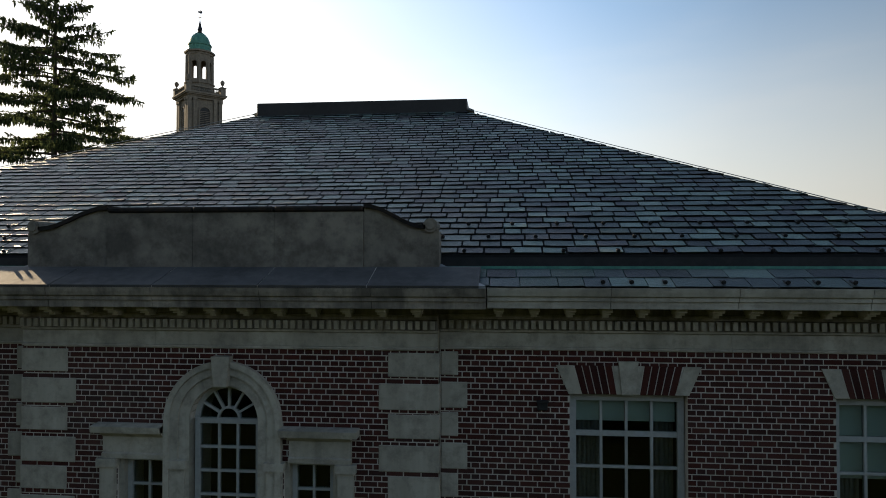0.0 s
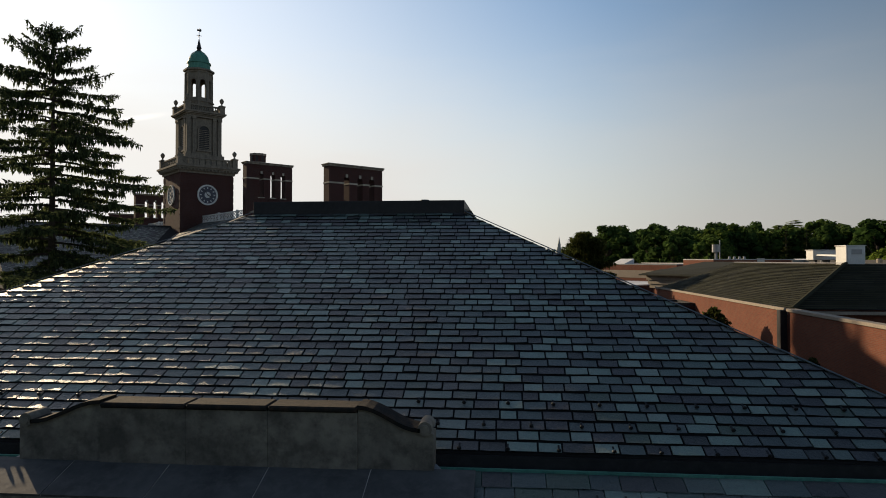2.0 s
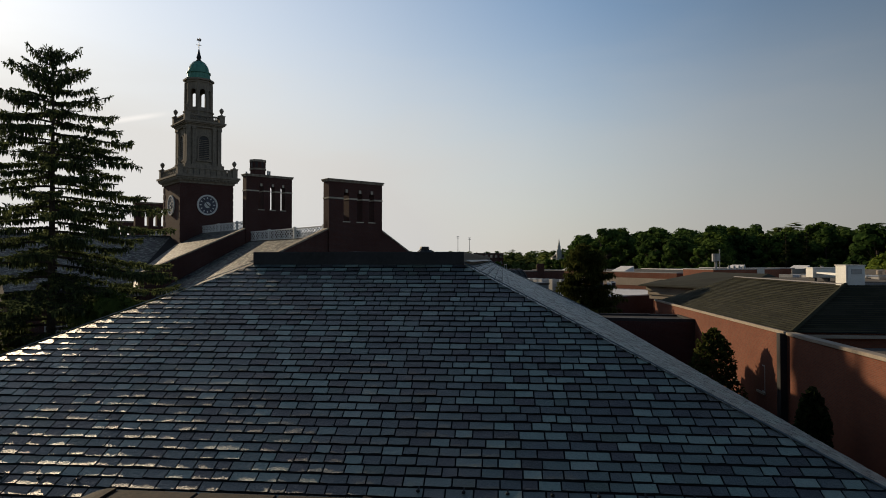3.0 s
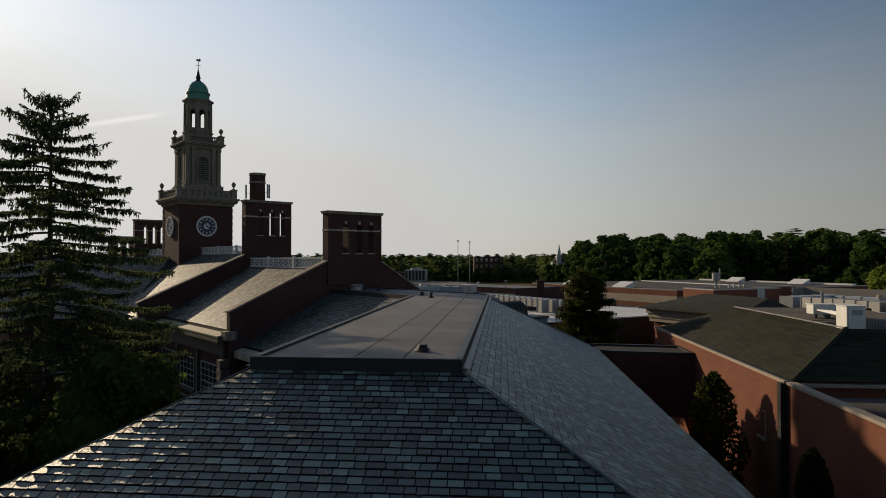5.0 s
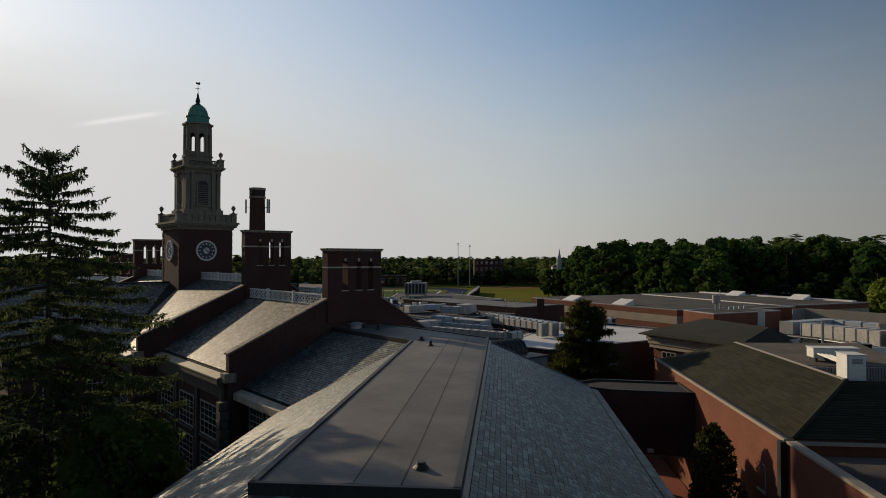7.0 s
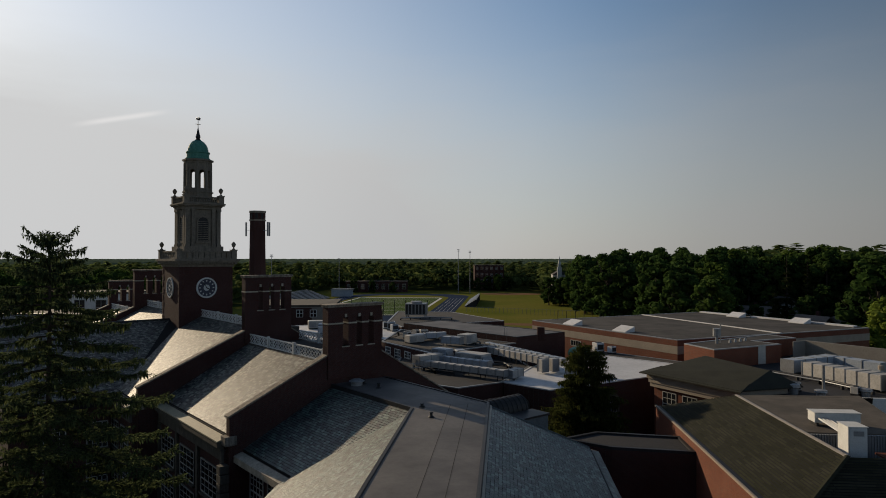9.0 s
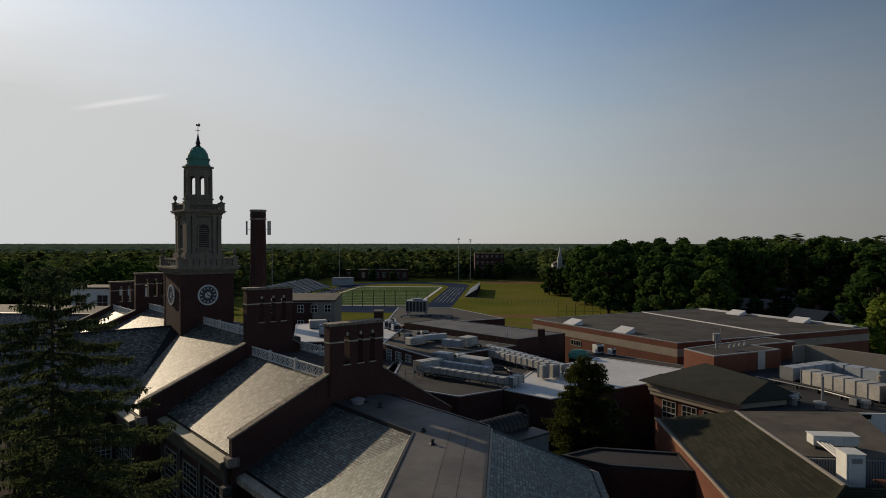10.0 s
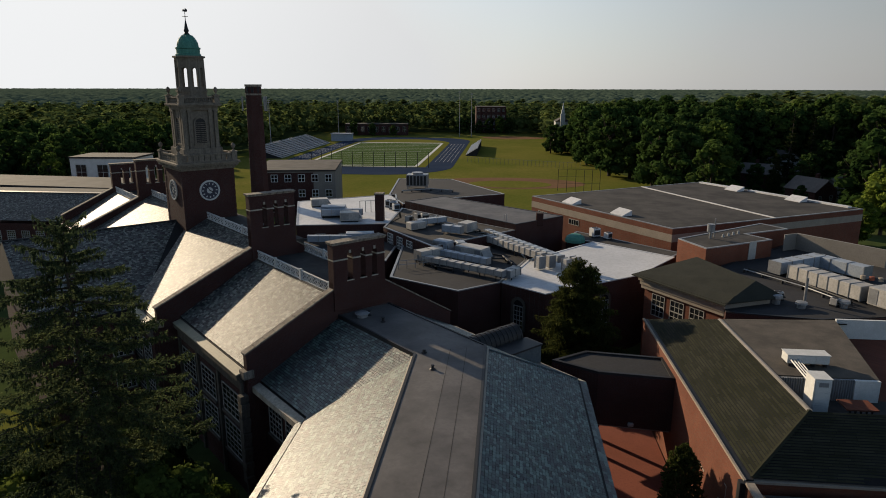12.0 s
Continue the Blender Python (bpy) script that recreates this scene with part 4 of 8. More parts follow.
def bay_wall(u0, u1, ve, wins):
    """A wall towards -v with stone piers, two storeys of windows, cornice and gutter."""
    vf = ve + 0.5
    part("wall", boxed(vf, vf + 0.4, u0, u1, GROUND, 8.1), BRICK, block)
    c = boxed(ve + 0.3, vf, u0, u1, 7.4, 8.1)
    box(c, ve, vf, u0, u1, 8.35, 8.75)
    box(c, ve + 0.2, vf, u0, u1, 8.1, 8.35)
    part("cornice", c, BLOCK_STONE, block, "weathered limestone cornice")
    # strip carries its sunlit yellow as colour
    part("eave_strip", prism(bmesh.new(), [(ve - 0.02, u0), (ve + 0.75, u0), (ve + 0.75, u1), (ve - 0.02, u1)], 8.7, [8.8, 9.0, 9.0, 8.8]), EAVE_METAL, block, "metal strip over the cornice, coloured yellow as if sunlit")
    part("gutter", boxed(ve + 0.7, ve + 0.95, u0, u1, 8.7, 9.08), DARK_METAL, block)
    for a, w in wins:
        for z0, h, rows in ((4.15, 2.45, 5), (0.65, 2.8, 6)):
            # dark sheet on the wall face paints the shade of a recess
            part("recess_shade", boxed(vf - 0.03, vf, a - 0.05, a + w + 0.05, z0 - 0.05, z0 + h + 0.05), DARK_METAL, block)
            window(block, pose(vf - 0.04, a + w, z0, 0, 0, -90), w, h, 4, rows, 0.045, 0.09)
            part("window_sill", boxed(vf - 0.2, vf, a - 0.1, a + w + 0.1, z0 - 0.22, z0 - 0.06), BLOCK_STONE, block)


three = [(u, 3.3) for u in (45.9, 50.7, 55.5)]
bay_wall(44.7, 59.4, 16.9, three)
for u in (44.7, 49.6, 54.4, 59.1):
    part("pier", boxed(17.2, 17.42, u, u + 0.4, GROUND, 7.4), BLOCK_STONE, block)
bay_wall(60.0, flip(60.0), 14.75, [(61.0, 2.6), (64.4, 2.6), (flip(63.6), 2.6), (flip(67.0), 2.6)])
bay_wall(flip(59.4), flip(44.7), 16.9, [(flip(u) - 3.3, 3.3) for u, _ in three])
# the short stretch that joins the front wing
for a in (38.2, 41.0):
    # dark sheet round the window, recess shade put in as colour
    part("recess_shade", boxed(VC - 9.43, VC - 9.4, a - 0.05, a + 2.25, 4.1, 7.0), DARK_METAL, block)
    window(block, pose(VC - 9.44, a + 2.2, 4.15, 0, 0, -90), 2.2, 2.8, 4, 6, 0.07, 0.1)
    part("window_sill", boxed(VC - 9.6, VC - 9.4, a - 0.1, a + 2.3, 3.93, 4.1), BLOCK_STONE, block)
part("rear_wall", boxed(36.4, 36.8, 44.7, flip(44.7), GROUND, 8.6), BRICK, block)
for i in range(12):                      # quoins at the corner by the wing
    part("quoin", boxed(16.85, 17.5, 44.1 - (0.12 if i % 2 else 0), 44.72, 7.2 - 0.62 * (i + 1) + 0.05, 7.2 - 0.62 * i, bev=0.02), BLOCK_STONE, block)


def main_slope(u0, u1, v0, v1, z1, seed):
    ln = math.hypot(v1 - v0, z1 - 9.2)
    part("roof_plane", prism(bmesh.new(), [(v0, u0), (v1, u0), (v1, u1), (v0, u1)], [8.3, z1 - 1, z1 - 1, 8.3], [9.2, z1, z1, 9.2]), UNDERLAY, mroof)
    part("slating", slate_mesh("slating", (v0, u0, 9.2), (0, 1, 0), (v1 - v0, 0, z1 - 9.2), [(0, 0), (u1 - u0, 0), (u1 - u0, ln), (0, ln)], seed), SLATE_WARM, mroof, "sunlit grey roofing slates in courses", kind="stuff")
    part("rear_slope", prism(bmesh.new(), [(30.9, u0), (37.2, u0), (37.2, u1), (30.9, u1)], 8, [13.2, 8.6, 8.6, 13.2]), SLATE_WARM, mroof)


main_slope(44.75, 59.5, 17.65, 25.4, 13.38, 21)
main_slope(flip(59.5), flip(44.75), 17.65, 25.4, 13.38, 22)
main_slope(60.05, flip(60.05), 15.6, 26.6, 14.7, 23)
for u0, u1, v0, z in ((44.75, 59.4, 25.4, 13.3), (60.05, flip(60.05), 26.6, 14.6), (flip(59.4), flip(44.75), 25.4, 13.3)):
    part("deck", boxed(v0, 31.0, u0, u1, 8, z), TAR, mroof, "flat tarred deck behind the railing")
    part("deck_curb", boxed(v0 - 0.1, v0 + 0.25, u0, u1, z - 0.1, z + 0.1), BLOCK_STONE, mroof)


def gable(ug, vf, zf, zt, z_chim, slots_z, va, vb, thick=0.55):
    """A brick gable wall across the roof with a stone coping, and on its crest, from va to vb, a chimney wall pierced by three slots."""
    y0 = ug - thick / 2
    g = part("gable_wall", bmesh.new(), BRICK, block, "dark red brick gable wall with stone coping")
    rows = [(vf, GROUND), (vf, zf), (va, z_chim), (va, slots_z[0]), (vb, slots_z[0]), (vb, z_chim), (37.6, 9.4), (37.6, GROUND)]
    part("masonry", extrude(bmesh.new(), rows, pose(0, y0, 0), thick), BRICK, g)
    for (a, za), (c, zc) in (((vf - 0.12, zf), (va, z_chim)), ((vb, z_chim), (37.7, 9.4))):
        n = 9
        for i in range(n):
            f0, f1 = i / n, (i + 1) / n - 0.004
            p0, p1 = (a + (c - a) * f0, za + (zc - za) * f0), (a + (c - a) * f1, za + (zc - za) * f1)
            part("coping_stone", extrude(bmesh.new(), [p0, p1, (p1[0], p1[1] + 0.12), (p0[0], p0[1] + 0.12)], pose(0, y0 - 0.07, 0), thick + 0.14), LIME_DARK, g)
    part("kneeler", boxed(vf - 0.35, vf + 0.5, y0 - 0.15, y0 + thick + 0.15, 8.5, 9.15, bev=0.03), LIME_DARK, g)
    t0, t1 = y0 - 0.15, y0 + thick + 0.15
    ch = part("chimney_wall", bmesh.new(), BRICK, block, "pierced brick chimney wall with three arched slots")
    s0, s1 = slots_z
    slots = [(va + (vb - va) * f - 0.25, va + (vb - va) * f + 0.25) for f in (0.315, 0.565, 0.793)]
    xs = [va] + [e for sl2 in slots for e in sl2] + [vb]
    for a, c in zip(xs[::2], xs[1::2]):
        part("pier", boxed(a, c, t0, t1, s0, s1), BRICK, ch)
        part("stone_band", boxed(a - 0.02, c + 0.02, t0 - 0.05, t1 + 0.05, s1 - 0.62, s1 - 0.5), LIME, ch)
    part("chimney_foot", boxed(va, vb, t0, t1, z_chim - 1.8, s0), BRICK, ch)
    part("chimney_head", boxed(va, vb, t0, t1, s1, zt - 0.22), BRICK, ch)
    for a, c in slots:
        m = bmesh.new()
        xm, r = (a + c) / 2, (c - a) / 2
        for sg in (-1, 1):
            arc = [(xm + sg * r, s1), (xm + sg * r, s1 - r)] + [(xm + sg * r * math.cos(q), s1 - r + r * math.sin(q)) for q in (0.5, 1.0, math.pi / 2)]
            extrude(m, arc, pose(0, t0 + 0.002, 0), t1 - t0 - 0.004)
        part("slot_arch", m, BRICK, ch)
        part("keystone", boxed(xm - 0.09, xm + 0.09, t0 - 0.07, t0 - 0.003, s1 - 0.1, s1 + 0.16), LIME, ch)
        part("slot_sill", boxed(a - 0.08, c + 0.08, t0 - 0.06, t0 + 0.1, s0 - 0.08, s0), LIME, ch)
    cap = boxed(va - 0.08, vb + 0.08, t0 - 0.09, t1 + 0.09, zt - 0.22, zt - 0.1)
    box(cap, va - 0.14, vb + 0.14, t0 - 0.15, t1 + 0.15, zt - 0.1, zt, bev=0.02)
    part("coping", cap, LIME_DARK, ch, "sooty stone coping")
    return g


gable(44.45, 17.55, 10.42, 17.93, 13.98, (14.65, 17.0), 25.2, 30.15)
gable(59.85, 15.6, 10.32, 19.87, 14.55, (16.5, 18.85), 25.05, 29.8)
gable(flip(59.85), 15.6, 10.32, 19.87, 14.55, (16.5, 18.85), 25.05, 29.8)
gable(flip(44.45), 17.55, 10.42, 17.93, 13.98, (14.65, 17.0), 25.2, 30.15)


def lattice(u0, u1, v, z, h=0.92):
    """A white railing of square panels with crossed and circled bars."""
    rail = part("lattice_railing", bmesh.new(), LATTICE_WHITE, block, "ornate white lattice railing along the roof deck")
    bm = bmesh.new()
    box(bm, v - 0.06, v + 0.06, u0, u1, z + h - 0.1, z + h)
    box(bm, v - 0.05, v + 0.05, u0, u1, z + 0.04, z + 0.12)
    part("rail", bm, LATTICE_WHITE, rail)
    n = max(1, round((u1 - u0) / 1.0))
    st = (u1 - u0) / n
    for i in range(n):
        bm = bmesh.new()
        a, c = u0 + i * st, u0 + (i + 1) * st
        if i % 5 == 0:
            box(bm, v - 0.1, v + 0.1, a - 0.12, a + 0.12, z, z + h + 0.1)
        zm, um = z + h / 2, (a + c) / 2
        for p, q in (((a, z + 0.1), (c, z + h - 0.1)), ((a, z + h - 0.1), (c, z + 0.1)), ((um, z + 0.1), (c, zm)), ((c, zm), (um, z + h - 0.1)), ((um, z + h - 0.1), (a, zm)), ((a, zm), (um, z + 0.1)), ((a, z + 0.1), (a, z + h - 0.1))):
            P, Q = Vector((v, *p)), Vector((v, *q))
            d = (Q - P).normalized()
            s = Vector((1, 0, 0)).cross(d) * 0.025
            o = Vector((0.022, 0, 0))
            vv = [bm.verts.new(x) for x in (P - s - o, P + s - o, Q + s - o, Q - s - o, P - s + o, P + s + o, Q + s + o, Q - s + o)]
            for f in ((0, 1, 2, 3), (7, 6, 5, 4), (0, 4, 5, 1), (1, 5, 6, 2), (2, 6, 7, 3), (3, 7, 4, 0)):
                bm.faces.new([vv[k] for k in f])
        part("panel", bm, LATTICE_WHITE, rail)


lattice(45.3, 59.3, 25.5, 13.4)
lattice(45.3, 59.3, 30.6, 13.4)
lattice(60.6, 75.9, 26.7, 14.65)
lattice(flip(75.9), flip(60.6), 26.7, 14.65)
lattice(flip(59.3), flip(45.3), 25.5, 13.4)

# cross wing in front of the tower
cw = part("cross_roof", bmesh.new(), UNDERLAY, block, "shaded slate slope of the middle pavilion")
RZ, HW, VF = 14.35, 13.7, 6.5
part("roof_plane", extrude(bmesh.new(), [(MIR - HW, 8.9), (MIR, RZ), (MIR + HW, 8.9), (MIR + HW, 8), (MIR - HW, 8)], Matrix.Translation((VF, 0, 0)) @ Matrix(((0, 1, 0, 0), (1, 0, 0, 0), (0, 0, 1, 0), (0, 0, 0, 1))), 24.15 - VF), UNDERLAY, cw)
ln = math.hypot(HW, RZ - 8.94)
for s in (-1, 1):
    top = 24.15
    me = slate_mesh("slating", (VF, MIR + s * HW, 8.93), (1, 0, 0), (0, -s * HW, RZ - 8.94), [(0, 0), (9.3, 0), (top - VF, ln), (0, ln)], 31 + s)
    part("slating", me, SLATE_WARM, cw, "grey roofing slates in shade", kind="stuff")
bm = strip(bmesh.new(), (VF, MIR, RZ + 0.03), (24.1, MIR, RZ + 0.03), 0.16, 0.08)
part("ridge", bm, DARK_METAL, cw)
part("pavilion_wall", prism(bmesh.new(), [(VF + 0.5, MIR - HW + 0.5), (14.9, MIR - HW + 0.5), (14.9, MIR + HW - 0.5), (VF + 0.5, MIR + HW - 0.5)], GROUND, 8.2), BRICK, block)
for i in range(2):
    window(block, pose(VF + 3.0 + i * 3.4, MIR - HW + 0.45, 4.15, 0, 0, 0), 1.8, 2.45, 4, 6, 0.07, 0.1, sill=BLOCK_STONE)
    window(block, pose(VF + 3.0 + i * 3.4, MIR - HW + 0.45, 0.65, 0, 0, 0), 1.8, 2.8, 4, 6, 0.07, 0.1, sill=BLOCK_STONE)


# ---- clock tower ----
TV = 27.3
tower = thing("clock_tower", "brick clock tower with limestone belfry and green copper dome", "tower", pose(*uvw(TV, MIR, 0), 0, 0, 45))


def square(h0, z0, z1, h1=None):
    h1 = h0 if h1 is None else h1
    return prism(bmesh.new(), [(-h0, -h0), (h0, -h0), (h0, h0), (-h0, h0)], z0, z1)


part("shaft", square(3.1, 8, 20.5), BRICK, tower, "dark red brick shaft")
for sx in (-1, 1):
    for sy in (-1, 1):
        for i in range(9):
            z = 20.3 - i * 0.8
            w = 0.5 if i % 2 else 0.34
            xs, ys = sorted((sx * (3.1 - w), sx * 3.13)), sorted((sy * (3.1 - w), sy * 3.13))
            part("corner_brick", boxed(*xs, *ys, z - 0.62, z), BRICK, tower)
cor = square(3.25, 20.5, 20.75)
for h, z0, z1 in ((3.4, 20.75, 21.0), (3.62, 21.0, 21.18), (3.75, 21.18, 21.4)):
    prism(cor, [(-h, -h), (h, -h), (h, h), (-h, h)], z0, z1)
part("cornice", cor, TOWER_STONE, tower, "projecting limestone cornice")
me_d = bpy.data.meshes.new("tower_dentil")
bm = boxed(-0.09, 0.09, -0.12, 0.12, 20.82, 20.99)
bm.to_mesh(me_d)
bm.free()
me_d.materials.append(TOWER_STONE)
for s in (-1, 1):
    for i in range(17):
        q = -3.3 + i * 6.6 / 16
        part("dentil", me_d, TOWER_STONE, tower, m=pose(q, s * 3.48, 0))
        part("dentil", me_d, TOWER_STONE, tower, m=pose(s * 3.48, q, 0, 0, 0, 90))


def urn(x, y, z, s=1.0):
    bm = lathe(bmesh.new(), x, y, [(r * s, z + h * s) for r, h in ((0.22, 0), (0.22, 0.12), (0.1, 0.18), (0.09, 0.28), (0.24, 0.5), (0.31, 0.72), (0.3, 0.84), (0.2, 0.9), (0.24, 0.94), (0.1, 1.06), (0.03, 1.12))], 12)
    part("urn", bm, TOWER_STONE, tower, "carved stone urn")


def balustrade(h, z0, z1, pierced):
    bl = part("balustrade", bmesh.new(), TOWER_STONE, tower, "limestone balustrade with corner pedestals")
    for s in (-1, 1):
        for turn in (0, 90):
            m = pose(0, 0, 0, 0, 0, turn)
            r = boxed(-h, h, s * h - 0.14, s * h + 0.14, z1 - 0.16, z1)
            box(r, -h, h, s * h - 0.14, s * h + 0.14, z0, z0 + 0.15)
            part("rail", r, TOWER_STONE, bl, m=m)
            n = 14 if pierced else 9
            for i in range(n):
                q = -h + 0.55 + (2 * h - 1.1) * i / (n - 1)
                if pierced:
                    b2 = lathe(bmesh.new(), q, s * h, [(0.06, z0 + 0.15), (0.1, z0 + 0.28), (0.05, z1 - 0.28), (0.07, z1 - 0.16)], 8)
                else:
                    b2 = boxed(q - 0.27, q + 0.27, s * h - 0.05, s * h + 0.05, z0 + 0.15, z1 - 0.16)
                    bmesh.ops.create_cone(b2, cap_ends=True, segments=12, radius1=0.17, radius2=0.17, depth=0.16, matrix=pose(q, s * h, (z0 + z1) / 2, 90))
                part("baluster", b2, TOWER_STONE, bl, m=m)
    for sx in (-1, 1):
        for sy in (-1, 1):
            p = boxed(sx * h - 0.3, sx * h + 0.3, sy * h - 0.3, sy * h + 0.3, z0, z1 + 0.05)
            box(p, sx * h - 0.36, sx * h + 0.36, sy * h - 0.36, sy * h + 0.36, z1 + 0.05, z1 + 0.17)
            part("pedestal", p, TOWER_STONE, bl)
            urn(sx * h, sy * h, z1 + 0.17, 0.85)


balustrade(3.2, 21.4, 22.35, False)
part("belfry_base", square(2.3, 21.4, 22.9), TOWER_STONE, tower)
bel = part("belfry", bmesh.new(), TOWER_STONE, tower, "limestone belfry with pilasters and louvred openings")
bm = square(1.85, 22.9, 27.5)
part("core", bm, TOWER_STONE, bel)
for turn in (0, 90, 180, 270):
    m = pose(0, 0, 0, 0, 0, turn)
    for q in (-1.83, -1.2, 1.2, 1.83):
        p = boxed(q - 0.2, q + 0.2, -2.06, -1.85, 22.9, 27.3)
        box(p, q - 0.25, q + 0.25, -2.12, -1.85, 22.9, 23.15)
        box(p, q - 0.25, q + 0.25, -2.12, -1.85, 27.05, 27.3)
        part("pilaster", p, TOWER_STONE, bel, m=m)
    fr = bmesh.new()
    for i in range(14):
        a0, a1 = math.pi * i / 14, math.pi * (i + 1) / 14
        extrude(fr, [(r * math.cos(a), 25.75 + r * math.sin(a)) for r, a in ((0.6, a0), (0.78, a0), (0.78, a1), (0.6, a1))], pose(0, -1.98, 0), 0.14)
    for s in (-1, 1):
        box(fr, min(s * 0.6, s * 0.78), max(s * 0.6, s * 0.78), -1.98, -1.84, 23.5, 25.75)
    box(fr, -0.9, 0.9, -2.02, -1.84, 23.3, 23.5)
    part("arch", fr, TOWER_STONE, bel, m=m)
    lv = bmesh.new()
    n = 14
    extrude(lv, [(-0.6, 23.5), (0.6, 23.5)] + [(0.6 * math.cos(math.pi * i / n), 25.75 + 0.6 * math.sin(math.pi * i / n)) for i in range(n + 1)], pose(0, -1.875, 0), 0.03)
    # the core is solid; this dark sheet paints the shade behind the louvres
    part("opening", lv, DARK_METAL, bel, "dark sheet for the shade inside the louvred opening", m=m)
    for k in range(11):
        zz = 23.6 + k * 0.22
        w = 0.58 if zz < 25.75 else 0.58 * math.sqrt(max(0.05, 1 - ((zz - 25.75) / 0.6) ** 2))
        part("louvre", boxed(-w, w, -1.95, -1.88, zz, zz + 0.05), LIME_DARK, bel, m=m)
cor = square(2.1, 27.3, 27.55)
for h, z0, z1 in ((2.2, 27.55, 27.7), (2.4, 27.7, 27.85), (2.5, 27.85, 28.0)):
    prism(cor, [(-h, -h), (h, -h), (h, h), (-h, h)], z0, z1)
part("upper_cornice", cor, TOWER_STONE, tower, "limestone cornice")
balustrade(2.05, 28.0, 28.8, True)
lan = part("lantern", bmesh.new(), TOWER_STONE, tower, "open octagonal stone lantern with arched openings")
o8 = [(math.cos(radians(22.5 + 45 * i)), math.sin(radians(22.5 + 45 * i))) for i in range(8)]
bm = prism(bmesh.new(), [(x * 1.65, y * 1.65) for x, y in o8], 28.0, 29.5)
prism(bm, [(x * 1.78, y * 1.78) for x, y in o8], 29.35, 29.5)
part("base", bm, TOWER_STONE, lan)
for i in range(8):
    m = pose(0, 0, 0, 0, 0, 45 * i)
    p = boxed(-0.62, -0.32, -1.42, -1.12, 29.5, 32.9)
    box(p, 0.32, 0.62, -1.42, -1.12, 29.5, 32.9)
    for k in range(8):
        a0, a1 = math.pi * k / 8, math.pi * (k + 1) / 8
        extrude(p, [(0.33 * math.cos(a0), 31.75 + 0.33 * math.sin(a0)), (0.33 * math.cos(a0), 32.9), (0.33 * math.cos(a1), 32.9), (0.33 * math.cos(a1), 31.75 + 0.33 * math.sin(a1))], pose(0, -1.4, 0), 0.26)
    box(p, -0.34, 0.34, -1.4, -1.14, 29.5, 29.9)
    part("arch_pier", p, TOWER_STONE, lan, m=m)
    part("column", cyl(bmesh.new(), 1.5 * math.cos(radians(22.5 + 45 * i)), 1.5 * math.sin(radians(22.5 + 45 * i)), 29.5, 32.9, 0.15, 0.13, 10), TOWER_STONE, lan)
bm = prism(bmesh.new(), [(x * 1.62, y * 1.62) for x, y in o8], 32.9, 33.15)
prism(bm, [(x * 1.8, y * 1.8) for x, y in o8], 33.15, 33.35)
part("lantern_cornice", bm, TOWER_STONE, lan)
bm = lathe(bmesh.new(), 0, 0, [(1.42, 33.35), (1.42, 33.55), (1.3, 33.6), (1.3, 34.1), (1.4, 34.15), (1.38, 34.3)] + [(1.2 * math.cos(radians(a)), 34.3 + 1.45 * math.sin(radians(a))) for a in range(0, 86, 8)], 24)
dome = part("dome", bm, COPPER, tower, "green verdigris copper dome")
for i in range(12):
    a = 2 * math.pi * i / 12
    rib = bmesh.new()
    for k in range(8):
        p0, p1 = (radians(k * 10.5), radians((k + 1) * 10.5))
        P = [Vector((r * math.cos(a), r * math.sin(a), z)) for r, z in ((1.22 * math.cos(p0), 34.3 + 1.47 * math.sin(p0)), (1.22 * math.cos(p1), 34.3 + 1.47 * math.sin(p1)))]
        strip(rib, P[0], P[1], 0.04, 0.04)
    part("rib", rib, COPPER, dome)
bm = lathe(bmesh.new(), 0, 0, [(0.3, 35.7), (0.34, 35.8), (0.2, 35.95), (0.3, 36.15), (0.22, 36.4), (0.04, 37.3), (0.03, 38.3)], 12)
part("finial", bm, DARK_METAL, tower, "dark spike finial")
bm = boxed(-0.32, 0.3, -0.02, 0.02, 37.68, 37.73)
box(bm, -0.02, 0.02, -0.32, 0.3, 37.66, 37.71)
extrude(bm, [(-0.28, 38.25), (0.22, 38.2), (0.3, 38.45), (0.05, 38.62), (0.02, 38.42), (-0.2, 38.5)], pose(0, -0.02, 0), 0.04)
part("weather_vane", bm, DARK_METAL, tower, "small black weather vane")
DIAL, nt, b = shade("dark_blue_dial", 0.5)
b.inputs["Base Color"].default_value = (0.01, 0.014, 0.032, 1)
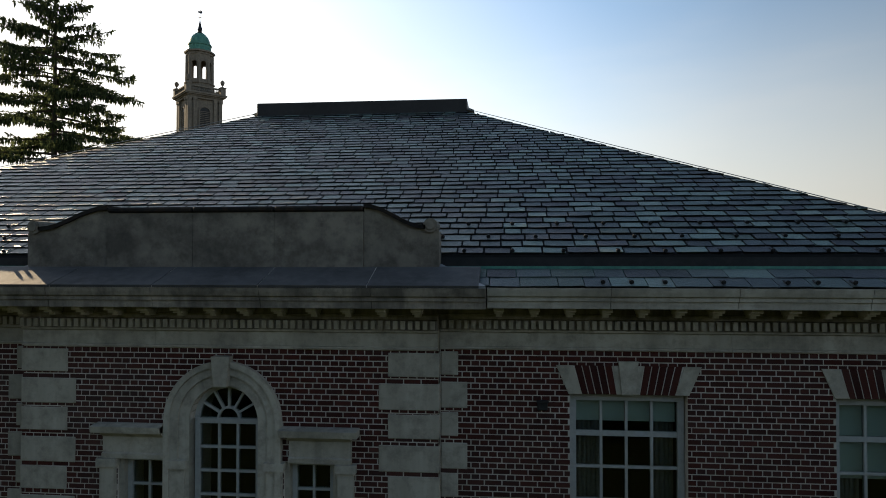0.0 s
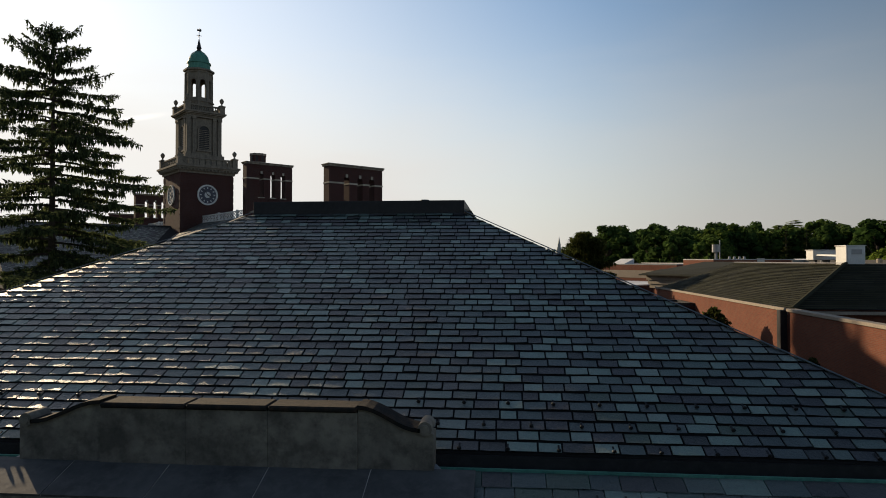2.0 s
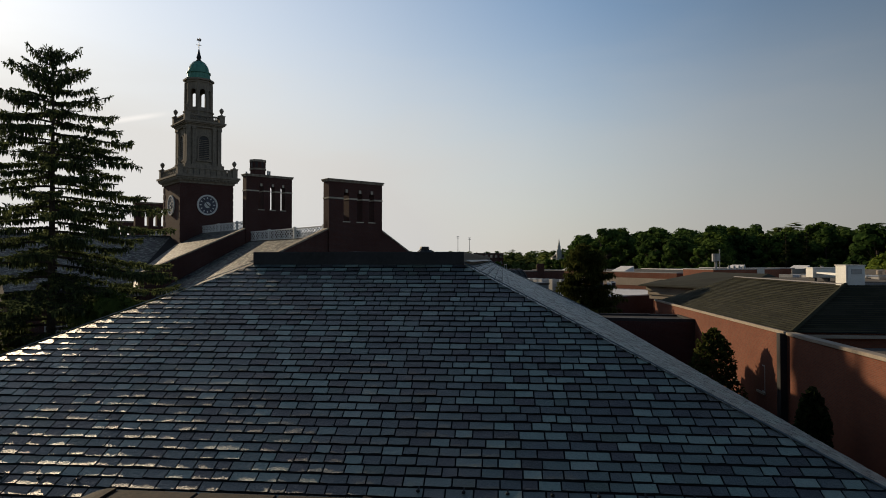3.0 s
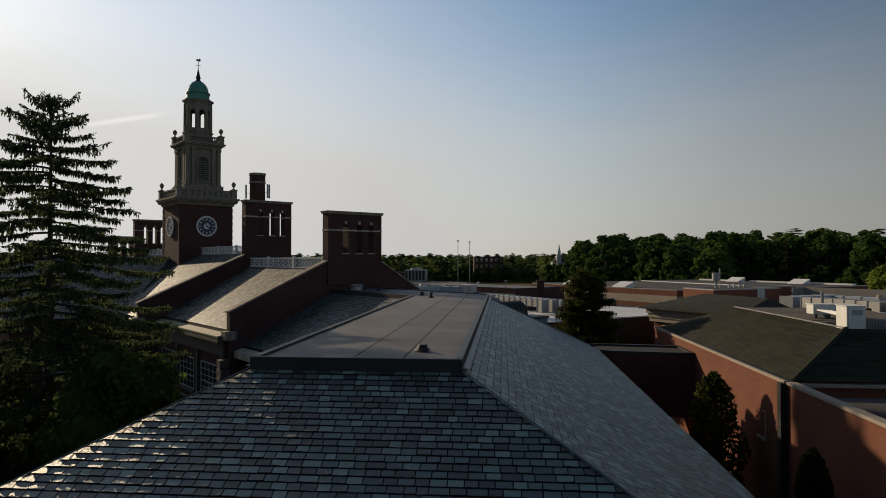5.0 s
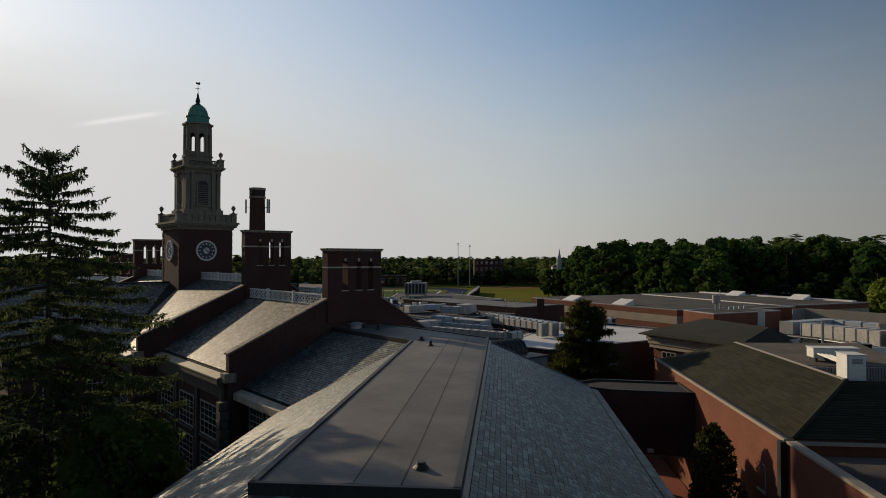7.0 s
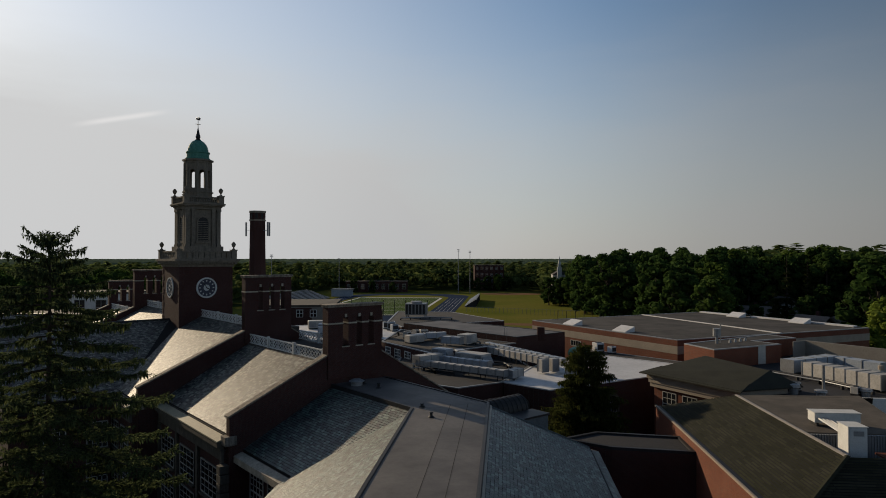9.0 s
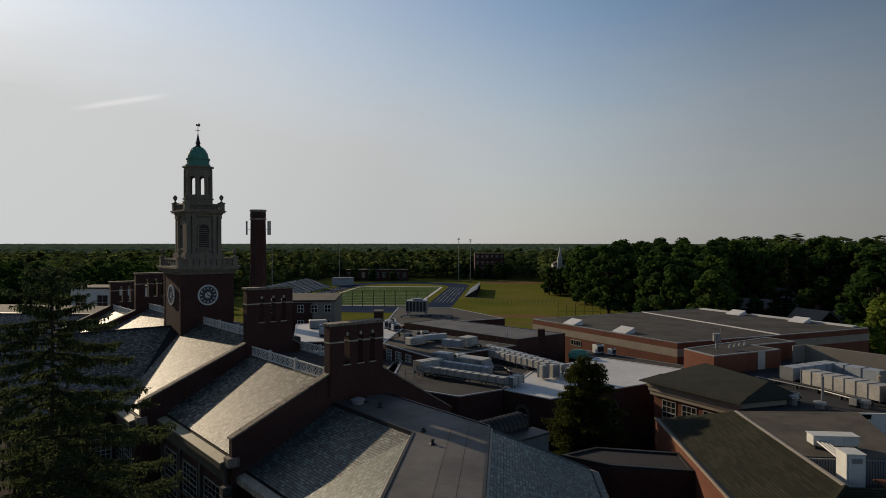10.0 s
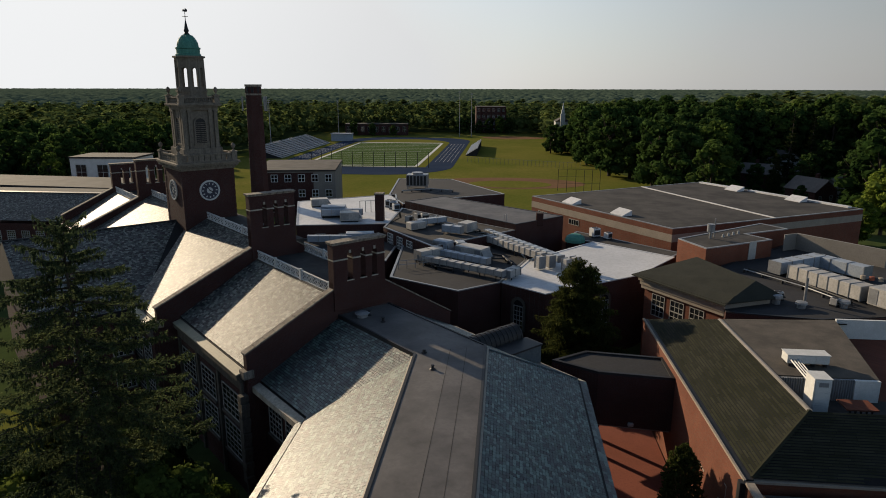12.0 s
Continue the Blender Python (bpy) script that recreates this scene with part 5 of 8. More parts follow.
for turn, off in ((0, 0), (-90, 0)):     # clocks on the two seen faces
    m = pose(0, 0, 18.05) @ pose(0, 0, 0, 0, 0, turn)
    ck = part("clock", bmesh.new(), TOWER_STONE, tower, "round clock with pale ring and dark dial", m=m)
    fc = bmesh.new()
    bmesh.ops.create_cone(fc, cap_ends=True, segments=48, radius1=1.05, radius2=1.05, depth=0.1, matrix=pose(0, -3.13, 0, 90))
    part("dial", fc, DIAL, ck)
    rg = bmesh.new()
    for i in range(48):
        a0, a1 = 2 * math.pi * i / 48, 2 * math.pi * (i + 1) / 48
        extrude(rg, [(r * math.cos(a), r * math.sin(a)) for r, a in ((1.02, a0), (1.2, a0), (1.2, a1), (1.02, a1))], pose(0, -3.24, 0), 0.16)
    part("ring", rg, LINE, ck)
    for i in range(12):
        part("hour_mark", boxed(-0.06, 0.06, -3.215, -3.17, 0.7, 0.9), LINE, ck, m=pose(0, 0, 0, 0, 30 * i, 0))
    ct = bmesh.new()
    bmesh.ops.create_cone(ct, cap_ends=True, segments=24, radius1=0.36, radius2=0.36, depth=0.05, matrix=pose(0, -3.19, 0, 90))
    part("centre", ct, LINE, ck, "pale clock centre")
    part("hour_hand", boxed(-0.05, 0.05, -3.25, -3.22, -0.1, 0.5), DARK_METAL, ck, m=pose(0, 0, 0, 0, 120, 0))
    part("minute_hand", boxed(-0.035, 0.035, -3.27, -3.25, -0.15, 0.85), DARK_METAL, ck, m=pose(0, 0, 0, 0, -35, 0))

# round boiler chimney with aerials
sx, sy = -45.8, 117.8
stack = thing("boiler_chimney", "tall tapering brick boiler chimney with aerials at the top", "chimney")
part("shaft", cyl(bmesh.new(), sx, sy, GROUND, 30.0, 1.9, 1.45, 8), BRICK, stack)
bm = cyl(bmesh.new(), sx, sy, 28.4, 28.7, 1.62, 1.62, 8)
cyl(bm, sx, sy, 29.9, 30.3, 1.62, 1.62, 8)
part("cap", bm, LIME_DARK, stack)
for i in range(8):
    a = radians(45 * i + 10)
    part("vent_slot", boxed(-0.3, 0.3, -0.05, 0.05, 28.85, 29.8), DARK_METAL, stack, m=pose(sx + 1.36 * math.cos(a), sy + 1.36 * math.sin(a), 0, 0, 0, 45 * i + 100))
for a, r in ((0, 2.3), (180, 2.2), (-20, 2.4), (90, 2.2)):
    bm = boxed(sx + r * math.cos(radians(a)) - 0.13, sx + r * math.cos(radians(a)) + 0.13, sy + r * math.sin(radians(a)) - 0.1, sy + r * math.sin(radians(a)) + 0.1, 25.6, 28.2)
    p, q = Vector((sx, sy, 26.6)), Vector((sx + r * math.cos(radians(a)), sy + r * math.sin(radians(a)), 26.6))
    strip(bm, p, q, 0.06, 0.06)
    part("aerial", bm, PALE_METAL, stack)


# ---- mirrored wing at the far end of the main block ----
def mirrored(x, y, z=0.0):
    u, v = (y - x) / R2, (x + y) / R2
    return uvw(v, 2 * MIR - u, z)


far_wing = thing("far_school_wing", "far brick school wing with slate roof and pale flat cap", "building")
wl = [mirrored(XC + o, y)[:2] for o, y in ((-9.4, YF), (-9.4, Y0 - 9.4 * K), (9.4, Y0 + 9.4 * K), (9.4, YF))]
part("wall", prism(bmesh.new(), wl, GROUND, 7.6), BRICK, far_wing)
froof = part("roof", bmesh.new(), UNDERLAY, far_wing)
bm = bmesh.new()
for s in (-1, 1):
    sheet(bm, [mirrored(XC + s * SL0, 7.96, ZS), mirrored(XC + s * CAP, YCAP, ZC), mirrored(*plan(s * CAP, 0)[:2], ZC), mirrored(*plan(s * SL0, 0)[:2], ZS)])
    sheet(bm, [mirrored(*plan(s * SL0, 0)[:2], ZS), mirrored(*plan(s * CAP, 0)[:2], ZC), uvw(VC + s * CAP, 2 * MIR - U1, ZC), uvw(VC + s * SL0, 2 * MIR - U1, ZS)])
part("roof_plane", bm, UNDERLAY, froof)
o = Vector(mirrored(XC - SL0, 7.96, ZS))
al = Vector(mirrored(XC - SL0, 8.96, ZS)) - o
ups = Vector(mirrored(XC - CAP, 7.96, ZC)) - o
part("slating", slate_mesh("slating", o + Vector((0, 0, 0.02)), al, ups, [(0, 0), (y_l, 0), (c_l, LS), (FR, LS)], 41, thick=0.014), SLATE_WARM, froof, "grey roofing slates in shade", kind="stuff")
capq = [mirrored(XC - CAP, YCAP)[:2], mirrored(XC + CAP, YCAP)[:2], mirrored(*plan(CAP, 0)[:2])[:2], mirrored(*plan(-CAP, 0)[:2])[:2]]
part("membrane", prism(bmesh.new(), capq, ZC - 0.2, ZD), TAR, froof)
part("flashing", strip(bmesh.new(), mirrored(XC - CAP + 0.5, YCAP, ZD), mirrored(plan(-CAP + 0.5, 0)[0], plan(-CAP + 0.5, 0)[1], ZD), 0.45, 0.1), FLASH, froof, "pale metal strip along the flat cap")
for i in range(9):
    x, y, _ = mirrored(XC - 9.42, 16 + i * 2.6)
    window(far_wing, pose(x, y, 4.2, 0, 0, 0), 1.5, 2.2, 4, 6, 0.07, 0.1, sill=LIME)


# ---- flat-roofed blocks round the inner courts ----
def flat_block(name, poly, z, top, wall, label, coping=DARK_METAL, band=None):
    t = thing(name, label, "building")
    part("wall", prism(bmesh.new(), poly, GROUND, z - 0.12), wall, t)
    ins = ring(poly, -0.3)
    n = len(poly)
    for k in range(n):
        j = (k + 1) % n
        part("coping", prism(bmesh.new(), [poly[k], poly[j], ins[j], ins[k]], z - 0.118, z), coping, t)
    part("roof", prism(bmesh.new(), ring(poly, -0.29), z - 0.119, z - 0.06), top, t)
    if band:
        out = ring(poly, 0.03)
        for k in range(n):
            j = (k + 1) % n
            part("stone_band", prism(bmesh.new(), [out[k], out[j], poly[j], poly[k]], z - band[1], z - band[0]), CREAM, t)
    return t


def on_wall(t, p, q, f, z, w, h, cols=2, rows=2, **kw):
    """A window in the wall from p to q (walked with the inside on the left), at fraction f along it."""
    p, q = Vector(p), Vector(q)
    d = (q - p).normalized()
    at = p + (q - p) * f - d * w / 2 + Vector((d.y, -d.x)) * 0.02
    return window(t, pose(at.x, at.y, z, 0, 0, math.degrees(math.atan2(d.y, d.x))), w, h, cols, rows, 0.07, 0.09, **kw)


GYM = [(25, 96.3), (61.7, 116.2), (43, 147), (5.5, 123.9)]
gym = flat_block("gymnasium", GYM, 9.75, TAR, BRICK_ORANGE, "large flat-roofed orange brick gymnasium with a cream stone band", PALE_METAL, (0.95, 2.1))
for k in range(3):
    on_wall(gym, GYM[3], GYM[0], 0.1 + k * 0.13, 6.3, 2.6, 1.0, 4, 1)


def lerp(a, c, f):
    return Vector((a[0] + (c[0] - a[0]) * f, a[1] + (c[1] - a[1]) * f))


bm = bmesh.new()
a, c = lerp(GYM[3], GYM[2], 0.62), lerp(GYM[0], GYM[1], 0.5)
d = (c - a).normalized()
s = Vector((-d.y, d.x)) * 0.18
prism(bm, [tuple(a - s), tuple(c - s), tuple(c + s), tuple(a + s)], 9.68, 9.82)
part("expansion_joint", bm, WHITE_ROOF, gym, "pale expansion joint across the roof")
bm = bmesh.new()
for f0, f1 in ((0.05, 0.28), (0.36, 0.62), (0.72, 0.97)):
    a, c = lerp(GYM[1], GYM[2], f0), lerp(GYM[1], GYM[2], f1)
    d = (c - a).normalized()
    s = Vector((-d.y, d.x))
    prism(bm, [tuple(a + s * 0.35), tuple(c + s * 0.35), tuple(c + s * 1.4), tuple(a + s * 1.4)], 9.68, 9.95)
part("white_flashing", bm, WHITE_ROOF, gym, "white membrane strip along the far parapet")


def skylight(t, x, y, z, turn, w=3.2, d=1.9, h=0.9):
    bm = extrude(bmesh.new(), [(-d / 2, 0), (d / 2, 0), (d / 2, h), (-d / 2, 0.12)], pose(x, y, z, 0, 0, turn) @ pose(0, -w / 2, 0), w)
    part("skylight", bm, WHITE_ROOF, t, "white sloping roof hatch")


for f in (0.36, 0.72):
    p = lerp(GYM[0], GYM[3], f) + Vector((1.3, 0.7))
    skylight(gym, p.x, p.y, 9.69, 29)
for f in (0.3, 0.68):
    p = lerp(GYM[1], GYM[2], f) + Vector((-2.4, -1.6))
    skylight(gym, p.x, p.y, 9.69, 29)

ANNEX = [(23.3, 86.6), (25.4, 81.2), (35.6, 87.2), (33.4, 90.4), (40.5, 94.4), (38.0, 98.1)]
annex = flat_block("gymnasium_annex", ANNEX, 10.5, TAR, BRICK_ORANGE, "brick roof-level annex with pale coping", PALE_METAL)
part("door", boxed(0, 1.3, -0.06, 0.0, 0, 2.4), PAINT, annex, "white metal service door", m=pose(31.9, 85.0, 8.2, 0, 0, 30.5))
bm = cyl(bmesh.new(), 27.6, 87.2, 10.4, 11.6, 0.16, seg=10)
cyl(bm, 27.6, 87.2, 11.4, 12.4, 0.5, seg=12)
cyl(bm, 28.3, 87.9, 10.4, 13.0, 0.07, seg=8)
part("flue", bm, PALE_METAL, annex, "galvanised flue with wide cap")
for i in range(4):
    part("gooseneck", cyl(bmesh.new(), 29.6 + i * 0.9, 88.2 + i * 0.75, 10.4, 10.85, 0.2, 0.12, 10), PALE_METAL, annex)

HALL = [(2.0, 96.4), (9.7, 103.8), (-11.3, 121.1), (-17.65, 114.7)]
hall = flat_block("auditorium_block", HALL, 9.9, MEMBRANE, BRICK, "brick block with grey membrane roof", DARK_METAL)
part("stub_chimney", boxed(5.2, 6.3, 99.6, 100.7, 9, 11.0, bev=0.04), BRICK, hall)
bm = bmesh.new()
for dx in (0, 0.5):
    cyl(bm, 0.6 - dx * 0.7, 98.5 + dx * 0.7, 9.4, 11.0, 0.04, seg=6)
strip(bm, (0.6, 98.5, 10.9), (0.25, 98.85, 10.9), 0.06, 0.06)
part("ladder_rail", bm, PALE_METAL, hall)

REAR = [(-18.4, 117.0), (-11.2, 123.6), (0.25, 130.6), (-12.1, 150.9), (-24.7, 150.5), (-22.8, 126.7)]
flat_block("rear_block", REAR, 9.0, DARK_ROOF, BRICK, "low brick block with dark tarred roof", PALE_METAL)
ac = thing("cooling_tower", "bulky galvanised cooling tower on legs", "air conditioner")
x, y = -18.2, 136.0
part("casing", boxed(x - 2.2, x + 2.2, y - 1.6, y + 1.6, 9.6, 12.0, bev=0.06), PALE_METAL, ac)
for i in range(6):
    part("slat", boxed(x - 2.1 + i * 0.72, x - 1.6 + i * 0.72, y - 1.66, y - 1.6, 9.8, 11.8), DARK_METAL, ac)
for dx in (-1.9, 1.9):
    for dy in (-1.3, 1.3):
        part("leg", boxed(x + dx - 0.1, x + dx + 0.1, y + dy - 0.1, y + dy + 0.1, 8.9, 9.6), PALE_METAL, ac)
part("fan_ring", cyl(bmesh.new(), x, y, 12.0, 12.4, 1.2), PALE_METAL, ac)

LUNCH = [(0.1, 74.0), (5.0, 70.1), (16.9, 78.8), (23.6, 88.3), (13.6, 96.3), (3.6, 85.0)]
lunch = flat_block("white_roofed_block", LUNCH, 7.5, WHITE_ROOF, BRICK, "brick block with bright white membrane roof", WHITE_ROOF)


def arched_window(t, p, q, f, z, w, h):
    wn2 = on_wall(t, p, q, f, z, w, h, 3, 5)
    sur = bmesh.new()
    for i in range(12):
        a0, a1 = math.pi * i / 12, math.pi * (i + 1) / 12
        extrude(sur, [(w / 2 + r * math.cos(k), h + r * math.sin(k)) for r, k in ((w / 2, a0), (w / 2 + 0.35, a0), (w / 2 + 0.35, a1), (w / 2, a1))], pose(0, -0.1, 0), 0.12)
    for x0 in (-0.35, w):
        box(sur, x0, x0 + 0.35, -0.1, 0.02, 0, h)
    part("surround", sur, BLOCK_STONE, wn2, "pale stone arched surround")
    hd = extrude(bmesh.new(), [(w / 2 + w / 2 * math.cos(math.pi * i / 12), h + w / 2 * math.sin(math.pi * i / 12)) for i in range(13)], pose(0, 0.0, 0), 0.02)
    part("fanlight_pane", hd, GLASS, wn2)


arched_window(lunch, LUNCH[0], LUNCH[1], 0.42, 2.2, 1.4, 3.0)
for f in (0.28, 0.62):
    arched_window(lunch, LUNCH[1], LUNCH[2], f, 2.2, 1.4, 3.0)

SERVICE = [(-13.5, 75.0), (-4.8, 70.2), (0.0, 74.1), (3.5, 85.1), (1.8, 92.6), (-15.5, 106.5)]
service = flat_block("service_block", SERVICE, 7.5, DARK_ROOF, BRICK, "brick service block with tarred roof and parapet", PALE_METAL)
for f in (0.35, 0.7):
    on_wall(service, SERVICE[0], SERVICE[1], f, 2.5, 1.3, 2.2, 3, 4)
NORTH = [(-32, 96.3), (-17.6, 99.2), (-16.6, 104), (-21.5, 128), (-38.5, 117.5)]
north = flat_block("north_block", NORTH, 9.0, WHITE_ROOF, BRICK, "brick block with sunlit white membrane roof", PALE_METAL)
for f in (0.25, 0.5, 0.75):
    on_wall(north, NORTH[1], NORTH[2], f, 5.4, 1.6, 2.2, 4, 4)
    on_wall(north, NORTH[0], NORTH[1], f, 5.4, 1.6, 2.2, 4, 4)
flat_block("lower_roof_block", [(-30, 87), (-15.7, 84.5), (-15.6, 106.3), (-16.5, 103.8), (-17.4, 99.0), (-31.9, 96.1)], 6.9, DARK_ROOF, BRICK, "low brick block with dark tarred roof below the white one", PALE_METAL)
chim = thing("brick_chimney", "square red brick chimney rising from the roof", "chimney")
part("shaft", boxed(-20.4, -19.1, 101.0, 102.3, 8.9, 13.2), BRICK, chim)
part("cap", boxed(-20.5, -19.0, 100.9, 102.4, 13.2, 13.45, bev=0.03), LIME_DARK, chim)

UPPER = [(-18.2, 96.2), (-9.3, 84.6), (1.9, 96.2), (-17.9, 112.6)]
upper = flat_block("upper_service_block", UPPER, 9.06, TAR, BRICK, "brick block with dull tan roof and white sash windows", PALE_METAL)
for f in (0.16, 0.36, 0.56):
    on_wall(upper, UPPER[0], UPPER[1], f, 6.6, 1.7, 1.9, 4, 4, mat=LATTICE_WHITE)

DUCT_BLUE = stained("duct_wrap", (0.24, 0.27, 0.31), (0.3, 0.33, 0.36), (0.17, 0.19, 0.21), 0.45, 0.8, 5.0, 0.05)
DUCT_PALE = stained("duct_cladding", (0.36, 0.345, 0.32), (0.28, 0.27, 0.25), (0.2, 0.195, 0.185), 0.5, 0.8, 5.0, 0.05)


def duct(p, q, w, z0, h, mat=DUCT_PALE, step=1.5, leg=True, base=7.44, label="boxy insulated metal air duct on roof supports"):
    """A square roof duct in flanged lengths, on trestles."""
    p, q = Vector(p), Vector(q)
    d = q - p
    n = max(1, round(d.length / step))
    turn = math.degrees(math.atan2(d.y, d.x))
    t = thing("roof_duct", label, "duct", pose(p.x, p.y, 0, 0, 0, turn), "roof ducts")
    st = d.length / n
    for i in range(n):
        part("section", boxed(i * st + 0.02, (i + 1) * st - 0.02, -w / 2, w / 2, z0, z0 + h, bev=0.03), mat, t)
        part("flange", boxed(i * st - 0.04, i * st + 0.04, -w / 2 - 0.05, w / 2 + 0.05, z0 - 0.05, z0 + h + 0.05), PALE_METAL, t)
        if leg and i % 2 == 0:
            for s in (-1, 1):
                part("leg", boxed(i * st + 0.3, i * st + 0.38, s * w / 2 - 0.04, s * w / 2 + 0.04, base, z0), DARK_METAL, t)
    part("end_cap", boxed(d.length - 0.04, d.length + 0.06, -w / 2 - 0.05, w / 2 + 0.05, z0 - 0.05, z0 + h + 0.05), PALE_METAL, t)
    return t


def air_unit(x, y, turn, lx, ly, h, z, mat=DUCT_PALE, label="grey rooftop air handling unit with panels"):
    t = thing("air_unit", label, "air conditioner", pose(x, y, z, 0, 0, turn), "rooftop units")
    part("casing", boxed(-lx / 2, lx / 2, -ly / 2, ly / 2, 0.15, h, bev=0.04), mat, t)
    part("skid", boxed(-lx / 2 + 0.1, lx / 2 - 0.1, -ly / 2 + 0.1, ly / 2 - 0.1, -0.1, 0.15), DARK_METAL, t)
    n = max(2, round(lx / 1.2))
    for i in range(n):
        part("panel", boxed(-lx / 2 + (i + 0.08) * lx / n, -lx / 2 + (i + 0.92) * lx / n, -ly / 2 - 0.03, -ly / 2, 0.3, h - 0.15), mat if i % 3 else PALE_METAL, t)
    part("hood", extrude(bmesh.new(), [(0, h * 0.35), (0.55, h * 0.3), (0, h * 0.85)], pose(lx / 2, -ly / 2 + 0.15, 0), ly - 0.3), PALE_METAL, t)
    return t


duct((-10.6, 81.6), (0.4, 74.8), 1.0, 8.0, 0.7, step=1.15)
duct((-8.2, 83.6), (-1.6, 79.4), 0.95, 8.2, 0.75, DUCT_BLUE, step=1.2)
duct((-10.9, 81.3), (-8.2, 83.9), 1.5, 8.0, 1.2, DUCT_PALE)
duct((0.6, 75.2), (1.9, 77.2), 1.2, 7.7, 0.9)
air_unit(-3.9, 84.7, -32, 4.2, 2.3, 1.7, 7.5)
air_unit(-8.1, 87.0, -32, 2.4, 1.7, 1.9, 7.5, DUCT_BLUE, "blue-grey upright rooftop unit with panels")
duct((-8.6, 93.2), (-5.8, 92.0), 1.1, 9.3, 1.0, DUCT_BLUE, base=8.94)
duct((-6.0, 88.2), (-5.4, 86.4), 1.2, 8.0, 1.2, DUCT_BLUE)
air_unit(-5.2, 94.4, 55, 2.4, 1.8, 1.5, 9.0)
duct((-3.8, 94.9), (5.6, 82.6), 1.05, 8.1, 0.9, step=1.2)
duct((-2.3, 96.0), (7.6, 81.0), 1.0, 8.3, 0.85, DUCT_BLUE, step=1.25)
for x, y in ((4.6, 80.6), (7.9, 79.6), (5.9, 81.2), (9.0, 80.6)):
    duct((x, y), (x + 0.55, y - 0.75), 0.95, 7.7, 1.5, DUCT_PALE, leg=False)
duct((-13.2, 97.4), (-9.0, 100.2), 0.9, 9.3, 0.8, DUCT_BLUE, base=8.94)
air_unit(-13.0, 95.2, 40, 2.6, 1.5, 1.2, 9.0)
air_unit(-28.0, 104.0, 10, 4.0, 2.0, 1.8, 9.0, DUCT_BLUE)
duct((-29.5, 102.0), (-23.0, 103.5), 1.1, 9.5, 1.0, DUCT_BLUE, base=8.94)
air_unit(-24.5, 100.6, 12, 3.0, 2.0, 1.5, 9.0)
air_unit(-21.5, 94.6, 10, 4.2, 1.8, 1.6, 6.9, DUCT_BLUE)
duct((-29.0, 92.5), (-22.5, 93.4), 1.0, 7.4, 0.9, DUCT_BLUE, base=6.84)
air_unit(-33.0, 113.0, 20, 3.0, 2.0, 1.4, 9.0)
fr_t = thing("roof_pipe_rack", "white pipe frame on the roof", "pipe rack")
for i in range(5):
    part("post", boxed(-24.5 + i * 0.9, -24.4 + i * 0.9, 108 + i * 0.3, 108.1 + i * 0.3, 8.9, 10.9), PAINT, fr_t)
part("rail", strip(bmesh.new(), (-24.5, 108, 10.9), (-20.8, 109.3, 10.9), 0.07, 0.07), PAINT, fr_t)
railing = thing("roof_handrail", "thin grey metal handrail at the roof edge", "railing")
for i in range(7):
    part("post", boxed(-13.0 + i * 1.0, -12.93 + i * 1.0, 78.5 + i * 0.45, 78.57 + i * 0.45, 7.4, 8.5), PALE_METAL, railing)
for z in (8.0, 8.5):
    part("bar", strip(bmesh.new(), (-13.0, 78.53, z), (-6.9, 81.3, z), 0.03, 0.05), PALE_METAL, railing)
dome_v = lathe(bmesh.new(), 11.0, 97.0, [(1.5, 7.3), (1.5, 7.7), (1.3, 8.1), (0.8, 8.4), (0.1, 8.5)], 16)
solo("roof_turbine", dome_v, COPPER, "low green domed roof ventilator", "ventilator")


def pipe_run(pts, r, mat, label, z, name="roof_pipe"):
    """A jointed pipe on low blocks over a flat roof."""
    t = thing(name, label, "pipe")
    for p, q in zip(pts, pts[1:]):
        p, q = Vector((*p, z + 0.35)), Vector((*q, z + 0.35))
        m = Matrix.Translation((p + q) / 2) @ (q - p).to_track_quat("Z", "Y").to_matrix().to_4x4()
        bm = bmesh.new()
        bmesh.ops.create_cone(bm, cap_ends=True, segments=8, radius1=r, radius2=r, depth=(q - p).length, matrix=m)
        part("pipe", bm, mat, t)
        n = max(1, int((q - p).length / 2.0))
        for i in range(n + 1):
            c = p.lerp(q, i / n)
            part("block", boxed(c.x - 0.12, c.x + 0.12, c.y - 0.12, c.y + 0.12, z - 0.06, c.z - r * 0.5), DARK_METAL, t)
    return t


def fan_box(x, y, z, turn, s=1.0, mat=DUCT_PALE, label="small grey condenser with a round fan grille"):
    t = thing("condenser", label, "air conditioner", pose(x, y, z, 0, 0, turn), "small condensers")
    part("casing", boxed(-0.55 * s, 0.55 * s, -0.5 * s, 0.5 * s, 0.12, 1.15 * s, bev=0.03), mat, t)
    part("skid", boxed(-0.6 * s, 0.6 * s, -0.45 * s, 0.45 * s, -0.06, 0.12), DARK_METAL, t)
    part("grille", cyl(bmesh.new(), 0, 0, 1.15 * s, 1.2 * s, 0.42 * s, seg=14), DARK_METAL, t)
    part("side_vent", boxed(-0.45 * s, 0.45 * s, -0.53 * s, -0.5 * s, 0.3 * s, 0.95 * s), DARK_METAL, t)


